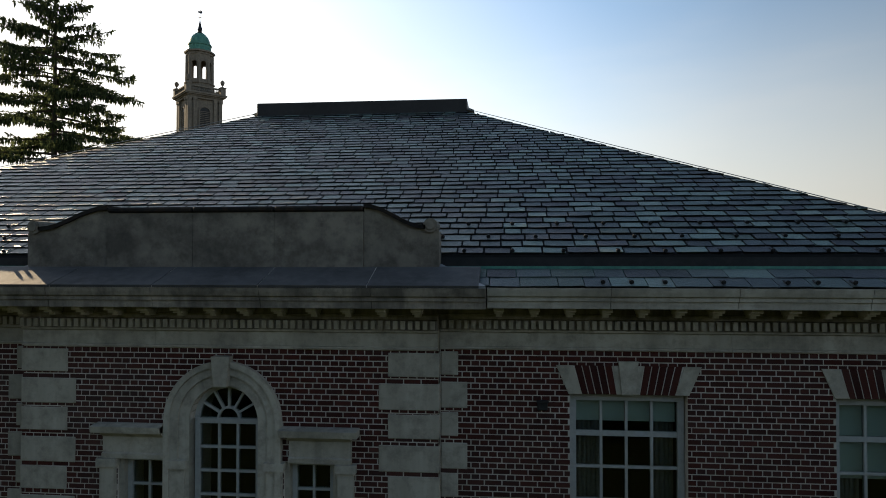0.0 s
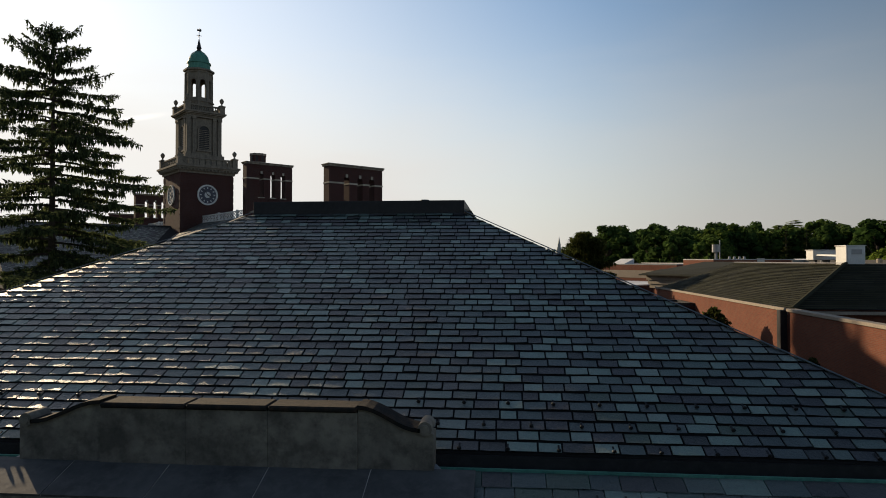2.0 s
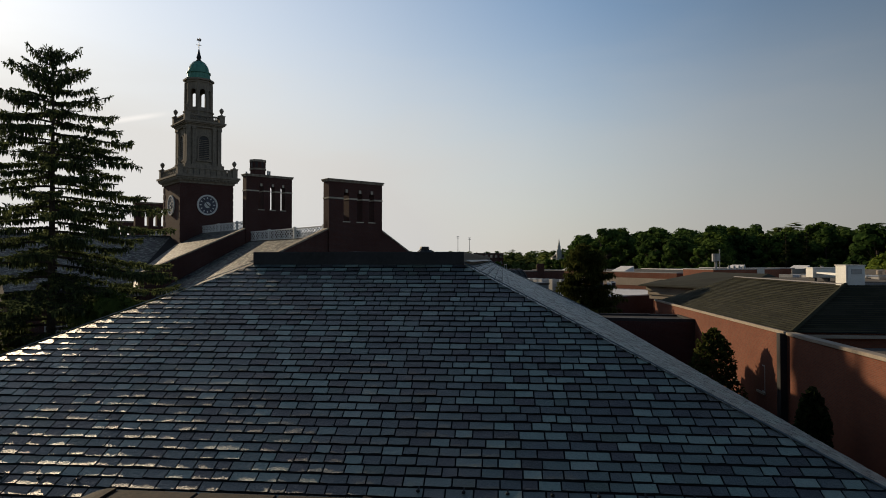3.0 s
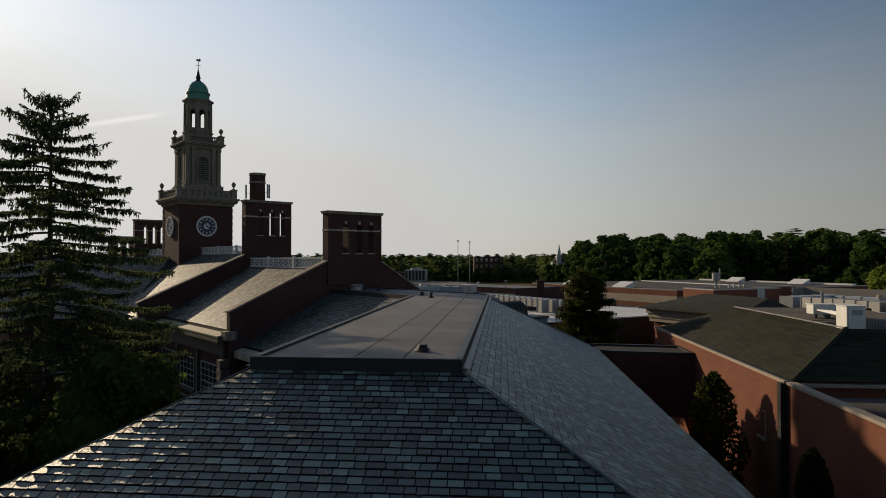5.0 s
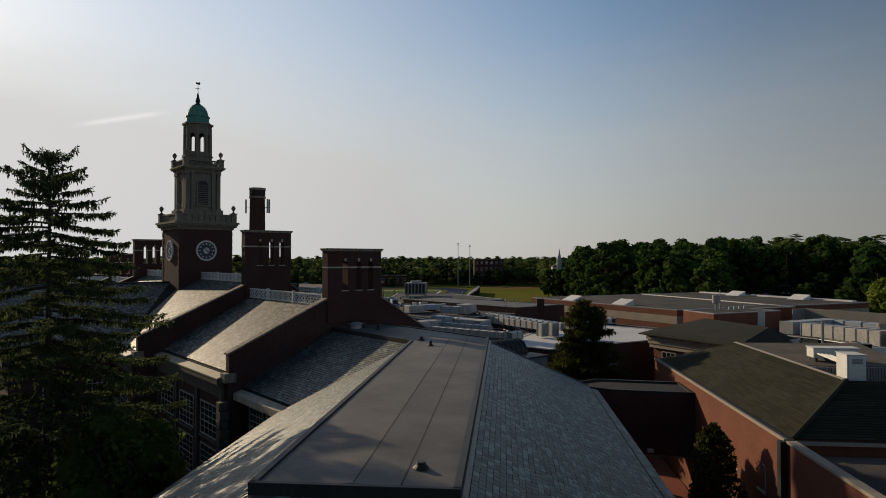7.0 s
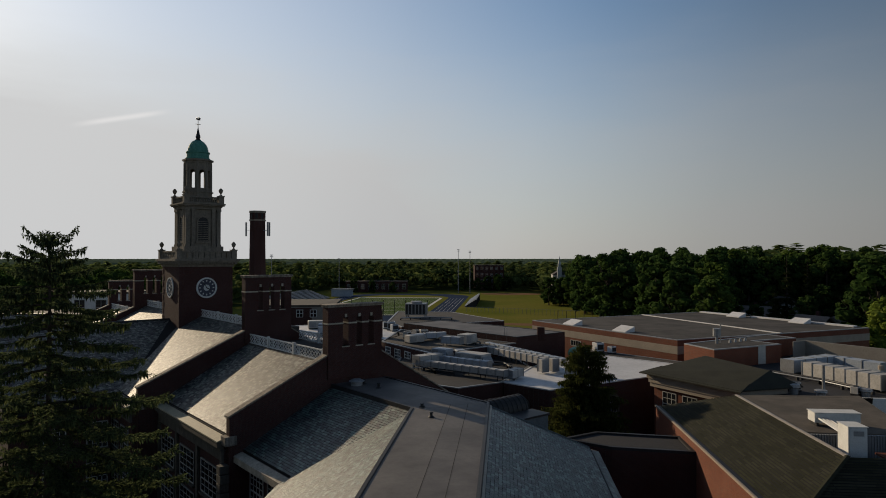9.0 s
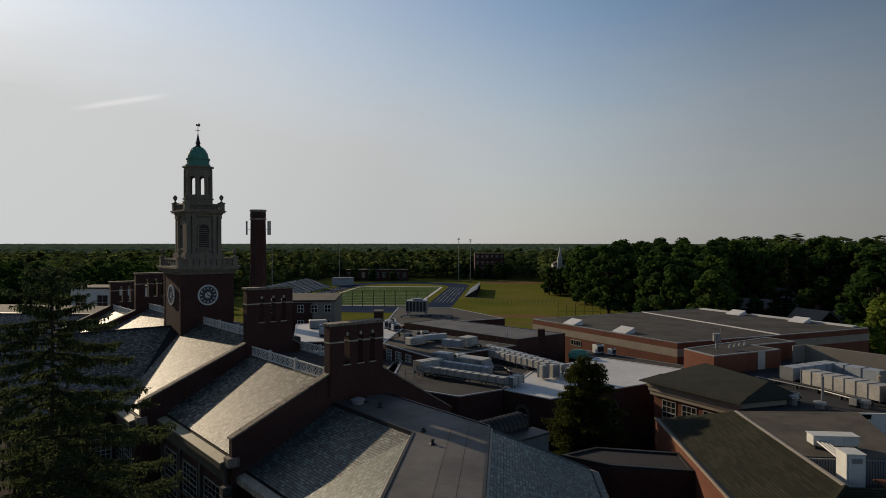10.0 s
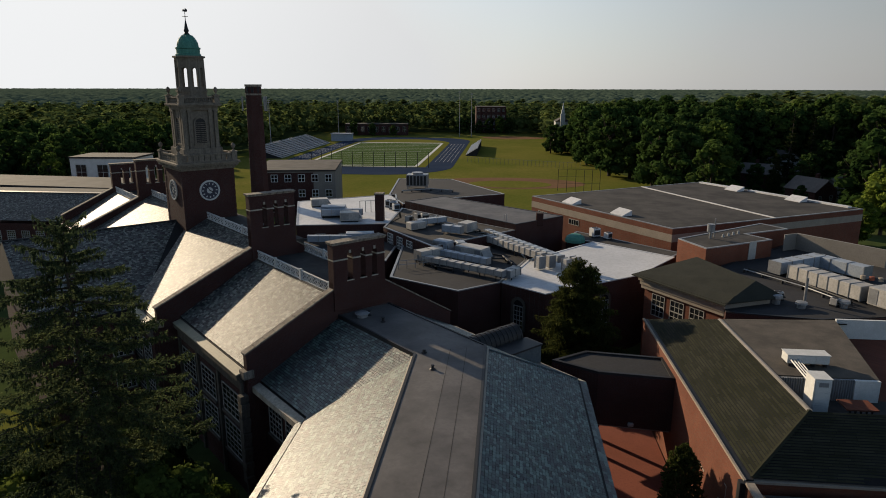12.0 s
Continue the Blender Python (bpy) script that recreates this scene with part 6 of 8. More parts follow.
for x, y, turn, s in ((-12.4, 101.5, 20, 1.1), (-11.0, 100.9, -10, 0.9), (-13.6, 102.3, 45, 1.0), (-14.9, 100.6, 60, 0.9)):
    fan_box(x, y, 9.0, turn, s)
for x, y, turn, s in ((-19.4, 112.0, 10, 1.2), (-18.6, 110.4, 35, 1.0), (-20.3, 113.6, -15, 1.1)):
    fan_box(x, y, 9.0, turn, s, DUCT_BLUE, "dull blue-grey condenser among roof pipes")
pipe_run([(-11.4, 83.0), (-8.2, 78.9), (-5.9, 77.6)], 0.11, DARK_METAL, "black pipe run on roof blocks", 7.5)
pipe_run([(-8.6, 79.9), (-7.2, 81.4), (-3.0, 78.9)], 0.09, DARK_METAL, "black pipe run on roof blocks", 7.5)
pipe_run([(-5.4, 88.0), (0.2, 85.2), (0.9, 82.6)], 0.13, DARK_METAL, "black pipe run beside the ducts", 7.5)
pipe_run([(-1.6, 83.4), (0.6, 83.9), (1.4, 81.4)], 0.12, DARK_METAL, "thick black pipe loop beside the air unit", 7.5)
pipe_run([(-14.8, 104.4), (-7.6, 98.3), (-3.3, 94.5)], 0.1, PALE_METAL, "long pale conduit along the parapet", 9.0)
pipe_run([(-14.6, 103.4), (-7.4, 97.3), (-3.9, 93.9)], 0.07, FLASH, "long tan conduit along the parapet", 9.0)
pipe_run([(30.0, 79.4), (34.2, 72.9), (36.2, 67.6)], 0.12, DARK_METAL, "black pipe run beside the air handling plant", 8.2)
pipe_run([(29.4, 79.0), (33.5, 72.4), (35.4, 67.3)], 0.08, PALE_METAL, "thin pale pipe beside the air handling plant", 8.2)
pipe_run([(-20.6, 130.0), (-15.0, 133.0), (-10.4, 131.5)], 0.12, PALE_METAL, "galvanised pipes beside the cooling tower", 9.0)
fan_box(29.2, 68.4, 8.2, 15, 0.8)
fan_box(34.3, 67.0, 8.2, 40, 0.7)
for i, (x, y) in enumerate(((38.6, 70.6), (39.3, 70.2), (40.0, 69.8))):
    drum = lathe(bmesh.new(), x, y, [(0.26, 10.1), (0.27, 10.45), (0.24, 10.5), (0.2, 10.52)], 12)
    solo("fan_drum", drum, (CREAM, PAVER, CREAM)[i], "small round fan drum on the rooftop unit", "fan")
LEDGE = [(9.9, 99.6), (13.9, 96.9), (23.4, 89.1), (25.3, 91.6), (12.0, 104.4)]
flat_block("ledge_roof", LEDGE, 7.3, TAR, BRICK, "low dark roof beside the gymnasium wall", PALE_METAL)
fan_box(14.4, 100.6, 7.3, 30, 1.2, WHITE_ROOF, "white rooftop condenser beside the gymnasium")
fan_box(16.2, 99.2, 7.3, 40, 0.9, WHITE_ROOF, "white rooftop condenser beside the gymnasium")

# shallow roofed hall with cream fascia
LECT = [(15.9, 74.4), (22.6, 64.6), (28.0, 67.0), (25.5, 80.0)]
lect = thing("fascia_hall", "brick hall with cream fascia and shallow dark green roof", "building")
part("wall", prism(bmesh.new(), ring(LECT, -0.6), GROUND, 8.0), BRICK_ORANGE, lect)
for k, (z0, z1, g) in enumerate(((7.3, 7.75, -0.3), (7.752, 8.2, -0.18), (8.202, 8.75, -0.05))):
    part("fascia_board", prism(bmesh.new(), ring(LECT, g), z0, z1), CREAM, lect)
L4 = ring(LECT, 0.25)
RIDGE = [(23.4, 78.0), (26.8, 68.4)]
def slope_slab(name, pts, mat, label=""):
    part(name, prism(bmesh.new(), [p[:2] for p in pts], [p[2] - 0.12 for p in pts], [p[2] for p in pts]), mat, lect, label)
slope_slab("roof", [(*L4[0], 8.9), (*L4[1], 8.9), (*RIDGE[1], 10.2), (*RIDGE[0], 10.2)], GREEN_TILE, "dark green-grey metal roof")
slope_slab("hip", [(*L4[1], 8.9), (29.5, 67.2, 8.9), (*RIDGE[1], 10.2)], GREEN_TILE, "shaded hip of the metal roof")
lip = [lerp(L4[0], RIDGE[0], 0.3), lerp(L4[1], RIDGE[1], 0.3)]
slope_slab("roof_step", [(*ring(LECT, 0.5)[0], 8.8), (*ring(LECT, 0.5)[1], 8.8), (*lip[1], 9.36), (*lip[0], 9.36)], GREEN_TILE)
for f in (0.2, 0.45, 0.7):
    on_wall(lect, ring(LECT, -0.6)[0], ring(LECT, -0.6)[1], f, 4.4, 1.9, 2.6, 3, 4)

PLANT = [(22.5, 63.8), (31, 62.5), (42, 64.8), (49, 84), (42.4, 96.5), (26.2, 80.3)]
plant_roof = flat_block("plant_room_block", PLANT, 8.2, DARK_ROOF, BRICK, "flat tarred roof crowded with plant", DARK_METAL)
bm = bmesh.new()
prism(bm, [(40.6, 91.8), (47.6, 82.8), (47.9, 83.0), (40.9, 92.1)], 8.0, 10.4)
prism(bm, [(40.6, 91.8), (40.9, 92.1), (38.6, 90.95), (38.5, 90.6)], 8.0, 10.4)
part("screen_wall", bm, BEIGE, plant_roof, "beige rendered screen wall")
duct((32.4, 77.8), (39.3, 82.1), 1.6, 8.5, 1.4, DUCT_BLUE, 1.9, base=8.14)
duct((39.2, 82.0), (42.4, 76.8), 1.6, 8.45, 1.4, DUCT_BLUE, 1.9, base=8.14)
duct((34.3, 76.8), (38.2, 68.6), 2.1, 8.4, 1.5, DUCT_PALE, 1.3, base=8.14)
air_unit(39.6, 66.6, -64, 3.4, 2.6, 2.0, 8.2)
for x, y, h in ((28.6, 67.2, 1.0), (30.6, 66.0, 0.7), (35.0, 66.6, 0.8)):
    part("roof_curb_fan", lathe(bmesh.new(), x, y, [(0.4, 8.1), (0.4, 8.1 + h * 0.6), (0.6, 8.1 + h * 0.7), (0.55, 8.1 + h), (0.1, 8.15 + h)], 12), PALE_METAL, plant_roof)
part("vent_stack", cyl(bmesh.new(), 31.4, 67.2, 8.1, 11.0, 0.14, seg=10), PALE_METAL, plant_roof)

# ---- wing with the green-grey roof ----
green = thing("tiled_wing", "orange brick wing with green-grey tiled hip roof", "building")
part("wall", prism(bmesh.new(), [(14.45, 35.3), (34, 35.3), (38, 56), (38, 61.2), (14.12, 61.8)], GROUND, 7.8), BRICK_ORANGE, green)
bm = bmesh.new()
prism(bm, [(14.36, 34.75), (14.5, 34.75), (14.2, 61.9), (14.04, 61.9)], 7.8, 7.95)
box(bm, 14.52, 34, 34.9, 35.3, 7.6, 7.75)
part("eaves_band", bm, CREAM, green, "pale stone eaves course")
part("gutter", prism(bmesh.new(), [(14.502, 34.95), (15.0, 34.95), (14.55, 61.9), (14.202, 61.9)], 7.6, 7.86), DARK_METAL, green, "wide black gutter behind the eaves course")
A0, A1, B0, B1 = (14.95, 35.1, 7.9), (14.5, 61.8, 7.9), (19.67, 39.3, 10.18), (19.3, 56.0, 10.18)
gr = part("roof", bmesh.new(), GREEN_TILE, green)
TILES = per_piece("green_grey_tiles", [(0.0, (0.01715, 0.01774, 0.0104)), (0.5, (0.02363, 0.02415, 0.01375)), (1.0, (0.03125, 0.03132, 0.0181))], 0.85, 9.0, spec=0.05, dirt=0.12)
bm = bmesh.new()
for k in range(14):
    f0, f1 = k / 14, (k + 1) / 14
    q = [Vector(A0).lerp(Vector(A1), f0), Vector(A0).lerp(Vector(A1), f1), Vector(B0).lerp(Vector(B1), f1), Vector(B0).lerp(Vector(B1), f0)]
    sheet(bm, [(x, y, z - 0.06) for x, y, z in q])
for q in ((A0, B0, (33, 39.3, 10.18), (36, 34.75, 7.87)), (A1, (33, 61.8, 7.87), (30, 56, 10.18), B1)):
    sheet(bm, [(x, y, z - 0.03) for x, y, z in q])
part("roof_plane", bm, UNDERLAY, gr)


def tiled(o, a, up, poly, seed, warp=False):
    me = slate_mesh("tiling", o, a, up, poly, seed, wide=1.2, course=0.2, thick=0.014, lap=-0.055)
    for v in me.vertices if warp else ():
        xe = 14.95 - 0.45 * (v.co.y - 35.1) / 26.7
        v.co.x = xe + (v.co.x - xe) / 4.72 * (19.67 - 0.37 * (v.co.y - 39.3) / 16.7 - xe)
    part("tiling", me, TILES, gr, "courses of green-grey flat tiles", kind="stuff")


run = math.hypot(4.72, 2.28)
tiled(A0, (-0.01685, 1, 0), (4.72, 0, 2.28), [(0, 0), (26.7, 0), (20.9, run), (4.2, run)], 51, True)
run2 = math.hypot(4.2, 2.28)
tiled(A0, (1, 0, 0), (0, 4.2, 2.28), [(0, 0), (20, 0), (17, run2), (4.72, run2)], 52)
part("hip", strip(bmesh.new(), (*A0[:2], 7.93), (*B0[:2], 10.24), 0.16, 0.06), TILES, gr)
part("ridge_flashing", strip(bmesh.new(), (*B0[:2], 10.2), (*B1[:2], 10.2), 0.2, 0.05), FLASH, gr)
part("flat_roof", prism(bmesh.new(), [(19.6, 44.75), (26.6, 44.6), (29.4, 56.9), (19.35, 56.2)], 8.0, 10.14), GRAVEL, gr, "dull brown gravel roof")
part("flat_roof", boxed(19.75, 34, 39.3, 44.6, 7.4, 8.5), TAR, gr)
CORR = stained("corrugated_metal", (0.18, 0.186, 0.192), (0.15, 0.156, 0.162), (0.12, 0.12, 0.12), 0.5)
prof = []
for i in range(30):
    prof += [(19.8 + i * 0.17, 44.38), (19.885 + i * 0.17, 44.38), (19.885 + i * 0.17, 44.46), (19.97 + i * 0.17, 44.46)]
part("corrugated_screen", prism(bmesh.new(), prof + [(24.9, 44.58), (19.8, 44.58)], 8.5, 10.1), CORR, gr, "grey corrugated metal screen")
part("well_wall", boxed(24.92, 26.6, 44.3, 44.58, 8.4, 10.1), LATTICE_WHITE, gr, "white painted wall beside the roof well")
part("screen_wall", boxed(30.4, 37.5, 58.6, 58.85, 7.6, 9.6), LATTICE_WHITE, gr, "white painted wall beyond the gravel roof")
air1 = thing("condenser_box", "long white boxy rooftop unit with four pale pipes", "air conditioner")
part("casing", boxed(21.05, 24.0, 46.25, 47.3, 10.4, 11.06, bev=0.03), LATTICE_WHITE, air1)
part("lid", boxed(21.0, 24.05, 46.2, 47.35, 11.062, 11.1), LATTICE_WHITE, air1)
for i in range(3):
    part("panel", boxed(21.13 + i * 0.96, 21.99 + i * 0.96, 46.225, 46.249, 10.47, 11.0), LATTICE_WHITE, air1)
for i in range(4):
    part("foot", boxed(21.2 + i * 0.85, 21.35 + i * 0.85, 46.35, 47.2, 10.14, 10.4), DARK_METAL, air1)
for i in range(4):
    part("pipe", strip(bmesh.new(), (21.25 + i * 0.2, 46.25, 10.7), (21.05 + i * 0.17, 43.0, 10.62), 0.045, 0.09), LATTICE_WHITE, air1)
air2 = thing("condenser_box", "tall white rooftop unit standing in the roof well", "air conditioner")
part("casing", boxed(20.92, 22.02, 41.7, 43.0, 8.5, 11.26, bev=0.03), LATTICE_WHITE, air2)
part("lid", boxed(20.88, 22.06, 41.66, 43.04, 11.262, 11.31), LATTICE_WHITE, air2)
for i in range(3):
    part("panel", boxed(21.0, 21.94, 41.66, 41.699, 8.7 + i * 0.84, 9.48 + i * 0.84), LATTICE_WHITE, air2)
    part("hinge", boxed(22.021, 22.06, 41.9, 42.0, 8.9 + i * 0.84, 9.1 + i * 0.84), DARK_METAL, air2)
part("vent", boxed(21.2, 21.8, 41.63, 41.659, 10.75, 11.05), PALE_METAL, air2)
rack = thing("pipe_rack", "dark metal pipe rack in the roof well", "pipe rack")
for i in range(5):
    part("bar", boxed(23.0 + i * 0.35, 23.08 + i * 0.35, 41.0, 41.1, 8.5, 9.5), DARK_METAL, rack)
part("tray", boxed(22.8, 24.8, 40.9, 42.4, 9.5, 9.6), BRICK_ORANGE, rack)
for y, z in ((37.3, 4.3), (41.4, 4.3), (45.6, 4.3)):
    window(green, pose(14.46, y + 1.0, z, 0, 0, -90), 1.0, 1.5, 2, 3, 0.06, 0.08, sill=CREAM)
part("downpipe", boxed(14.1, 14.44, 34.52, 34.95, GROUND, 7.85), DARK_METAL, green, "dark rainwater pipe at the corner")
low = thing("low_brick_wing", "low orange brick wing with pale coping and flat roof", "building")
part("wall", boxed(14.45, 14.8, 8, 34.5, GROUND, 7.78), BRICK_ORANGE, low)
part("body", boxed(14.802, 40, 8, 34.5, GROUND, 7.1), BRICK_ORANGE, low)
part("coping", boxed(14.37, 14.88, 8, 34.5, 7.782, 7.94, bev=0.02), CREAM, low)
part("roof", boxed(14.802, 40, 8, 34.5, 7.102, 7.18), TAR, low)
me = slate_mesh("tiling", (17.2, 17, 7.45), (0, 1, 0), (3, 0, 1.3), [(0, 0), (13, 0), (11, 3.2), (0, 3.2)], 55, wide=0.9, course=0.285, thick=0.016, lap=-0.055)
part("tiling", me, TILES, low, "green-grey flat tiles", kind="stuff")
part("roof_plane", prism(bmesh.new(), [(17.2, 17), (20.2, 17), (20.2, 30), (17.2, 30)], 7.1, [7.42, 8.72, 8.72, 7.42]), UNDERLAY, low)

# link between the wings and the paved court
LINK = [(4.6, 52.6), (8.25, 50.5), (14.3, 49.8), (14.3, 54.1), (7.7, 54.9)]
link = thing("link_bridge", "dark brick link corridor raised on posts with flat roof", "building")
part("wall", prism(bmesh.new(), LINK, 2.45, 6.98), BRICK, link)
part("soffit", prism(bmesh.new(), ring(LINK, -0.1), 2.3, 2.449), BEIGE, link)
ins = ring(LINK, -0.3)
body = bmesh.new()
for k in range(5):
    j = (k + 1) % 5
    prism(body, [LINK[k], LINK[j], ins[j], ins[k]], 6.982, 7.2)
part("coping", body, DARK_METAL, link)
part("roof", prism(bmesh.new(), ring(LINK, -0.29), 6.981, 7.05), DARK_ROOF, link)
part("wall_lamp", boxed(10.85, 11.3, 49.95, 50.2, 2.62, 2.9, bev=0.03), PAINT, link, "pale box lamp low on the wall")
for x, y in ((7.75, 54.3), (8.4, 50.9)):
    p = boxed(x - 0.17, x + 0.17, y - 0.17, y + 0.17, -0.55, 2.3)
    box(p, x - 0.24, x + 0.24, y - 0.24, y + 0.24, 2.1, 2.299)
    part("post", p, BRICK, link, "square brick post under the link")
lean = thing("roof_dormer", "ribbed barrel roof and flat box dormer on the rear slates", "dormer", UV)
bm = bmesh.new()
arc = [(35.3 - 0.95 * math.cos(math.pi * i / 12), 9.75 + 1.15 * math.sin(math.pi * i / 12)) for i in range(13)]
AX = Matrix(((0, 1, 0, 0), (1, 0, 0, 0), (0, 0, 1, 0), (0, 0, 0, 1)))
part("barrel", extrude(bmesh.new(), arc + [(36.25, 8.2), (34.35, 8.2)], Matrix.Translation((31.2, 0, 0)) @ AX, 6.0), DARK_METAL, lean, "dark ribbed metal barrel vault")
for k in range(13):
    rib = [(35.3 - r * math.cos(math.pi * i / 12), 9.75 + (r + 0.2) * math.sin(math.pi * i / 12)) for r, order in ((0.99, range(13)), (0.94, range(12, -1, -1))) for i in order]
    part("rib", extrude(bmesh.new(), rib, Matrix.Translation((31.25 + k * 0.48, 0, 0)) @ AX, 0.12), DARK_METAL, lean)
part("box_wall", boxed(33.2, 37.45, 32.6, 34.34, 7.9, 9.75), SLATE_SIDE, lean, "slate-hung side of the dormer")
part("box_roof", boxed(33.1, 37.55, 32.5, 34.345, 9.752, 9.9, bev=0.02), DARK_METAL, lean)
solo("paved_court", prism(bmesh.new(), [(6.2, 8), (14.3, 8), (14.1, 60), (4.0, 60), (4.0, 53), (6.2, 50)], GROUND, -0.5), PAVER, "court paved in red brick that runs under the link", "court", kind="structure")


# ---- foliage ----
def quads_mesh(name, centres, sizes, seed, mat, flat=0.0, stretch=1.0):
    rng = np.random.default_rng(seed)
    n = len(centres)
    a = rng.normal(size=(n, 3))
    a[:, 2] *= 1 - flat
    a /= np.linalg.norm(a, axis=1)[:, None]
    t = rng.normal(size=(n, 3))
    b2 = np.cross(a, t)
    b2 /= np.linalg.norm(b2, axis=1)[:, None]
    s = np.asarray(sizes)[:, None]
    p = np.stack([centres - a * s * stretch - b2 * s * 0.5, centres + a * s * 0.2 * stretch - b2 * s * 0.75, centres + a * s * stretch + b2 * s * 0.2, centres - a * s * 0.1 * stretch + b2 * s * 0.8], axis=1).reshape(-1, 3)
    return raw_quads(name, p, mat)


def raw_quads(name, p, mat):
    n = len(p) // 4
    me = bpy.data.meshes.new(name)
    me.vertices.add(len(p))
    me.vertices.foreach_set("co", p.astype(np.float32).ravel())
    me.loops.add(4 * n)
    me.loops.foreach_set("vertex_index", np.arange(4 * n, dtype=np.int32))
    me.polygons.add(n)
    me.polygons.foreach_set("loop_start", np.arange(0, 4 * n, 4, dtype=np.int32))
    me.update(calc_edges=True)
    me.materials.append(mat)
    return me


def crown_points(rng, n, r, h, blobs):
    """Leaves on the shells of many uneven clumps that together make a crown of radius r and height h, base at 0."""
    out = []
    for k in range(blobs):
        t = rng.uniform(0.12, 1.0)
        ang = rng.uniform(0, 2 * np.pi)
        rad = r * np.sqrt(max(0.02, 1 - (2 * t - 0.85) ** 2 / 1.4)) * np.sqrt(rng.uniform(0.05, 1)) * 0.8
        c = np.array([rad * np.cos(ang), rad * np.sin(ang), h * (0.08 + 0.8 * t)])
        br = r * rng.uniform(0.2, 0.42)
        m = int(n / blobs)
        d = rng.normal(size=(m, 3))
        d /= np.linalg.norm(d, axis=1)[:, None]
        d[:, 2] = np.where(rng.random(m) < 0.7, np.abs(d[:, 2]), d[:, 2])
        out.append(c + d * br * rng.uniform(0.75, 1.08, size=(m, 1)) * np.array([1, 1, 0.75]))
    return np.concatenate(out)


def column_points(rng, n, r, h):
    """Leaves of a narrow upright crown, dense inside, ragged and lobed outside."""
    t, a = rng.uniform(0.04, 1, n), rng.uniform(0, 2 * np.pi, n)
    lobe = 1 + 0.2 * np.sin(3 * a + 5 * t) + 0.16 * np.sin(17 * t + 2 * a) + 0.08 * np.sin(31 * t - 5 * a)
    rad = r * np.minimum(1, t / 0.25) ** 0.6 * np.maximum(0.02, 1 - t ** 3.6) ** 0.55 * lobe * rng.uniform(0.2, 1, n) ** 0.45
    return np.stack([rad * np.cos(a), rad * np.sin(a), h * t + rng.normal(0, 0.1, n)], axis=1)


def clumped_crown(name, seed, leaves, r, h, blobs, size, mat, z=0.0):
    """Rounded clumps, each with a rough body and leaves standing out all over it."""
    g = np.random.default_rng(seed)
    bm = bmesh.new()
    bmesh.ops.create_icosphere(bm, subdivisions=2, radius=1.0)
    ball = np.array([v.co[:] for v in bm.verts])
    tri = np.array([[v.index for v in f.verts] for f in bm.faces])
    bm.free()
    vs, fs, n = [], [], 0
    per = leaves // blobs
    for k in range(blobs):
        t = (k + g.uniform(0.1, 0.9)) / blobs
        ang = k * 2.4 + g.uniform(-0.5, 0.5)
        rad = r * math.sqrt(max(0.04, 1 - (2 * t - 0.8) ** 2 / 1.45)) * math.sqrt(g.uniform(0.12, 1)) * 0.76
        c = np.array([rad * math.cos(ang), rad * math.sin(ang), z + h * (0.08 + 0.82 * t)])
        br = r * g.uniform(0.24, 0.42) * (1.0 - 0.25 * t)
        squash = np.array([1, 1, 0.8])
        body = ball * g.uniform(0.7, 1.0, size=(len(ball), 1)) * br * squash * 0.92 + c
        vs.append(body)
        fs += [tuple(int(i) + n for i in f) for f in tri]
        n += len(body)
        d = g.normal(size=(per, 3))
        d /= np.linalg.norm(d, axis=1)[:, None]
        p = c + d * br * squash * g.uniform(0.8, 1.12, size=(per, 1))
        s = g.uniform(size[0], size[1], size=(per, 1))
        a = np.cross(d, g.normal(size=(per, 3))) + d * g.uniform(-0.2, 0.6, size=(per, 1))
        a /= np.linalg.norm(a, axis=1)[:, None]
        b2 = np.cross(a, d + g.normal(size=(per, 3)) * 0.4)
        b2 /= np.linalg.norm(b2, axis=1)[:, None]
        vs.append(np.stack([p - a * s, p - b2 * s * 0.7, p + a * s, p + b2 * s * 0.7], axis=1).reshape(-1, 3))
        fs += [(n + 4 * i, n + 4 * i + 1, n + 4 * i + 2, n + 4 * i + 3) for i in range(per)]
        n += 4 * per
    me = bpy.data.meshes.new(name)
    me.from_pydata(np.concatenate(vs).tolist(), [], fs)
    me.update()
    me.materials.append(mat)
    return me


def trunk_mesh(rng, r0, h, limbs, spread):
    bm = bmesh.new()
    cyl(bm, 0, 0, -0.3, h * 0.75, r0, r0 * 0.4, 9)
    for i in range(limbs):
        a = rng.uniform(0, 2 * math.pi)
        z = h * rng.uniform(0.25, 0.6)
        p, q = Vector((0, 0, z)), Vector((spread * math.cos(a), spread * math.sin(a), z + h * rng.uniform(0.15, 0.35)))
        m = Matrix.Translation((p + q) / 2) @ (q - p).to_track_quat("Z", "Y").to_matrix().to_4x4()
        bmesh.ops.create_cone(bm, cap_ends=True, segments=6, radius1=r0 * 0.4, radius2=r0 * 0.1, depth=(q - p).length, matrix=m)
    me = bpy.data.meshes.new("trunk")
    bm.to_mesh(me)
    bm.free()
    me.materials.append(BARK)
    return me


TREES = []
for k in range(5):
    rng = np.random.default_rng(100 + k)
    mat = LEAF if k < 4 else LEAF_SUNLIT
    TREES.append((trunk_mesh(random.Random(k), 0.45, 18.0, 8, 4.0), clumped_crown("crown", 100 + k, 1400, 6.0, 19.3, 22 + 2 * k, (0.32, 0.68), mat, 0.6)))


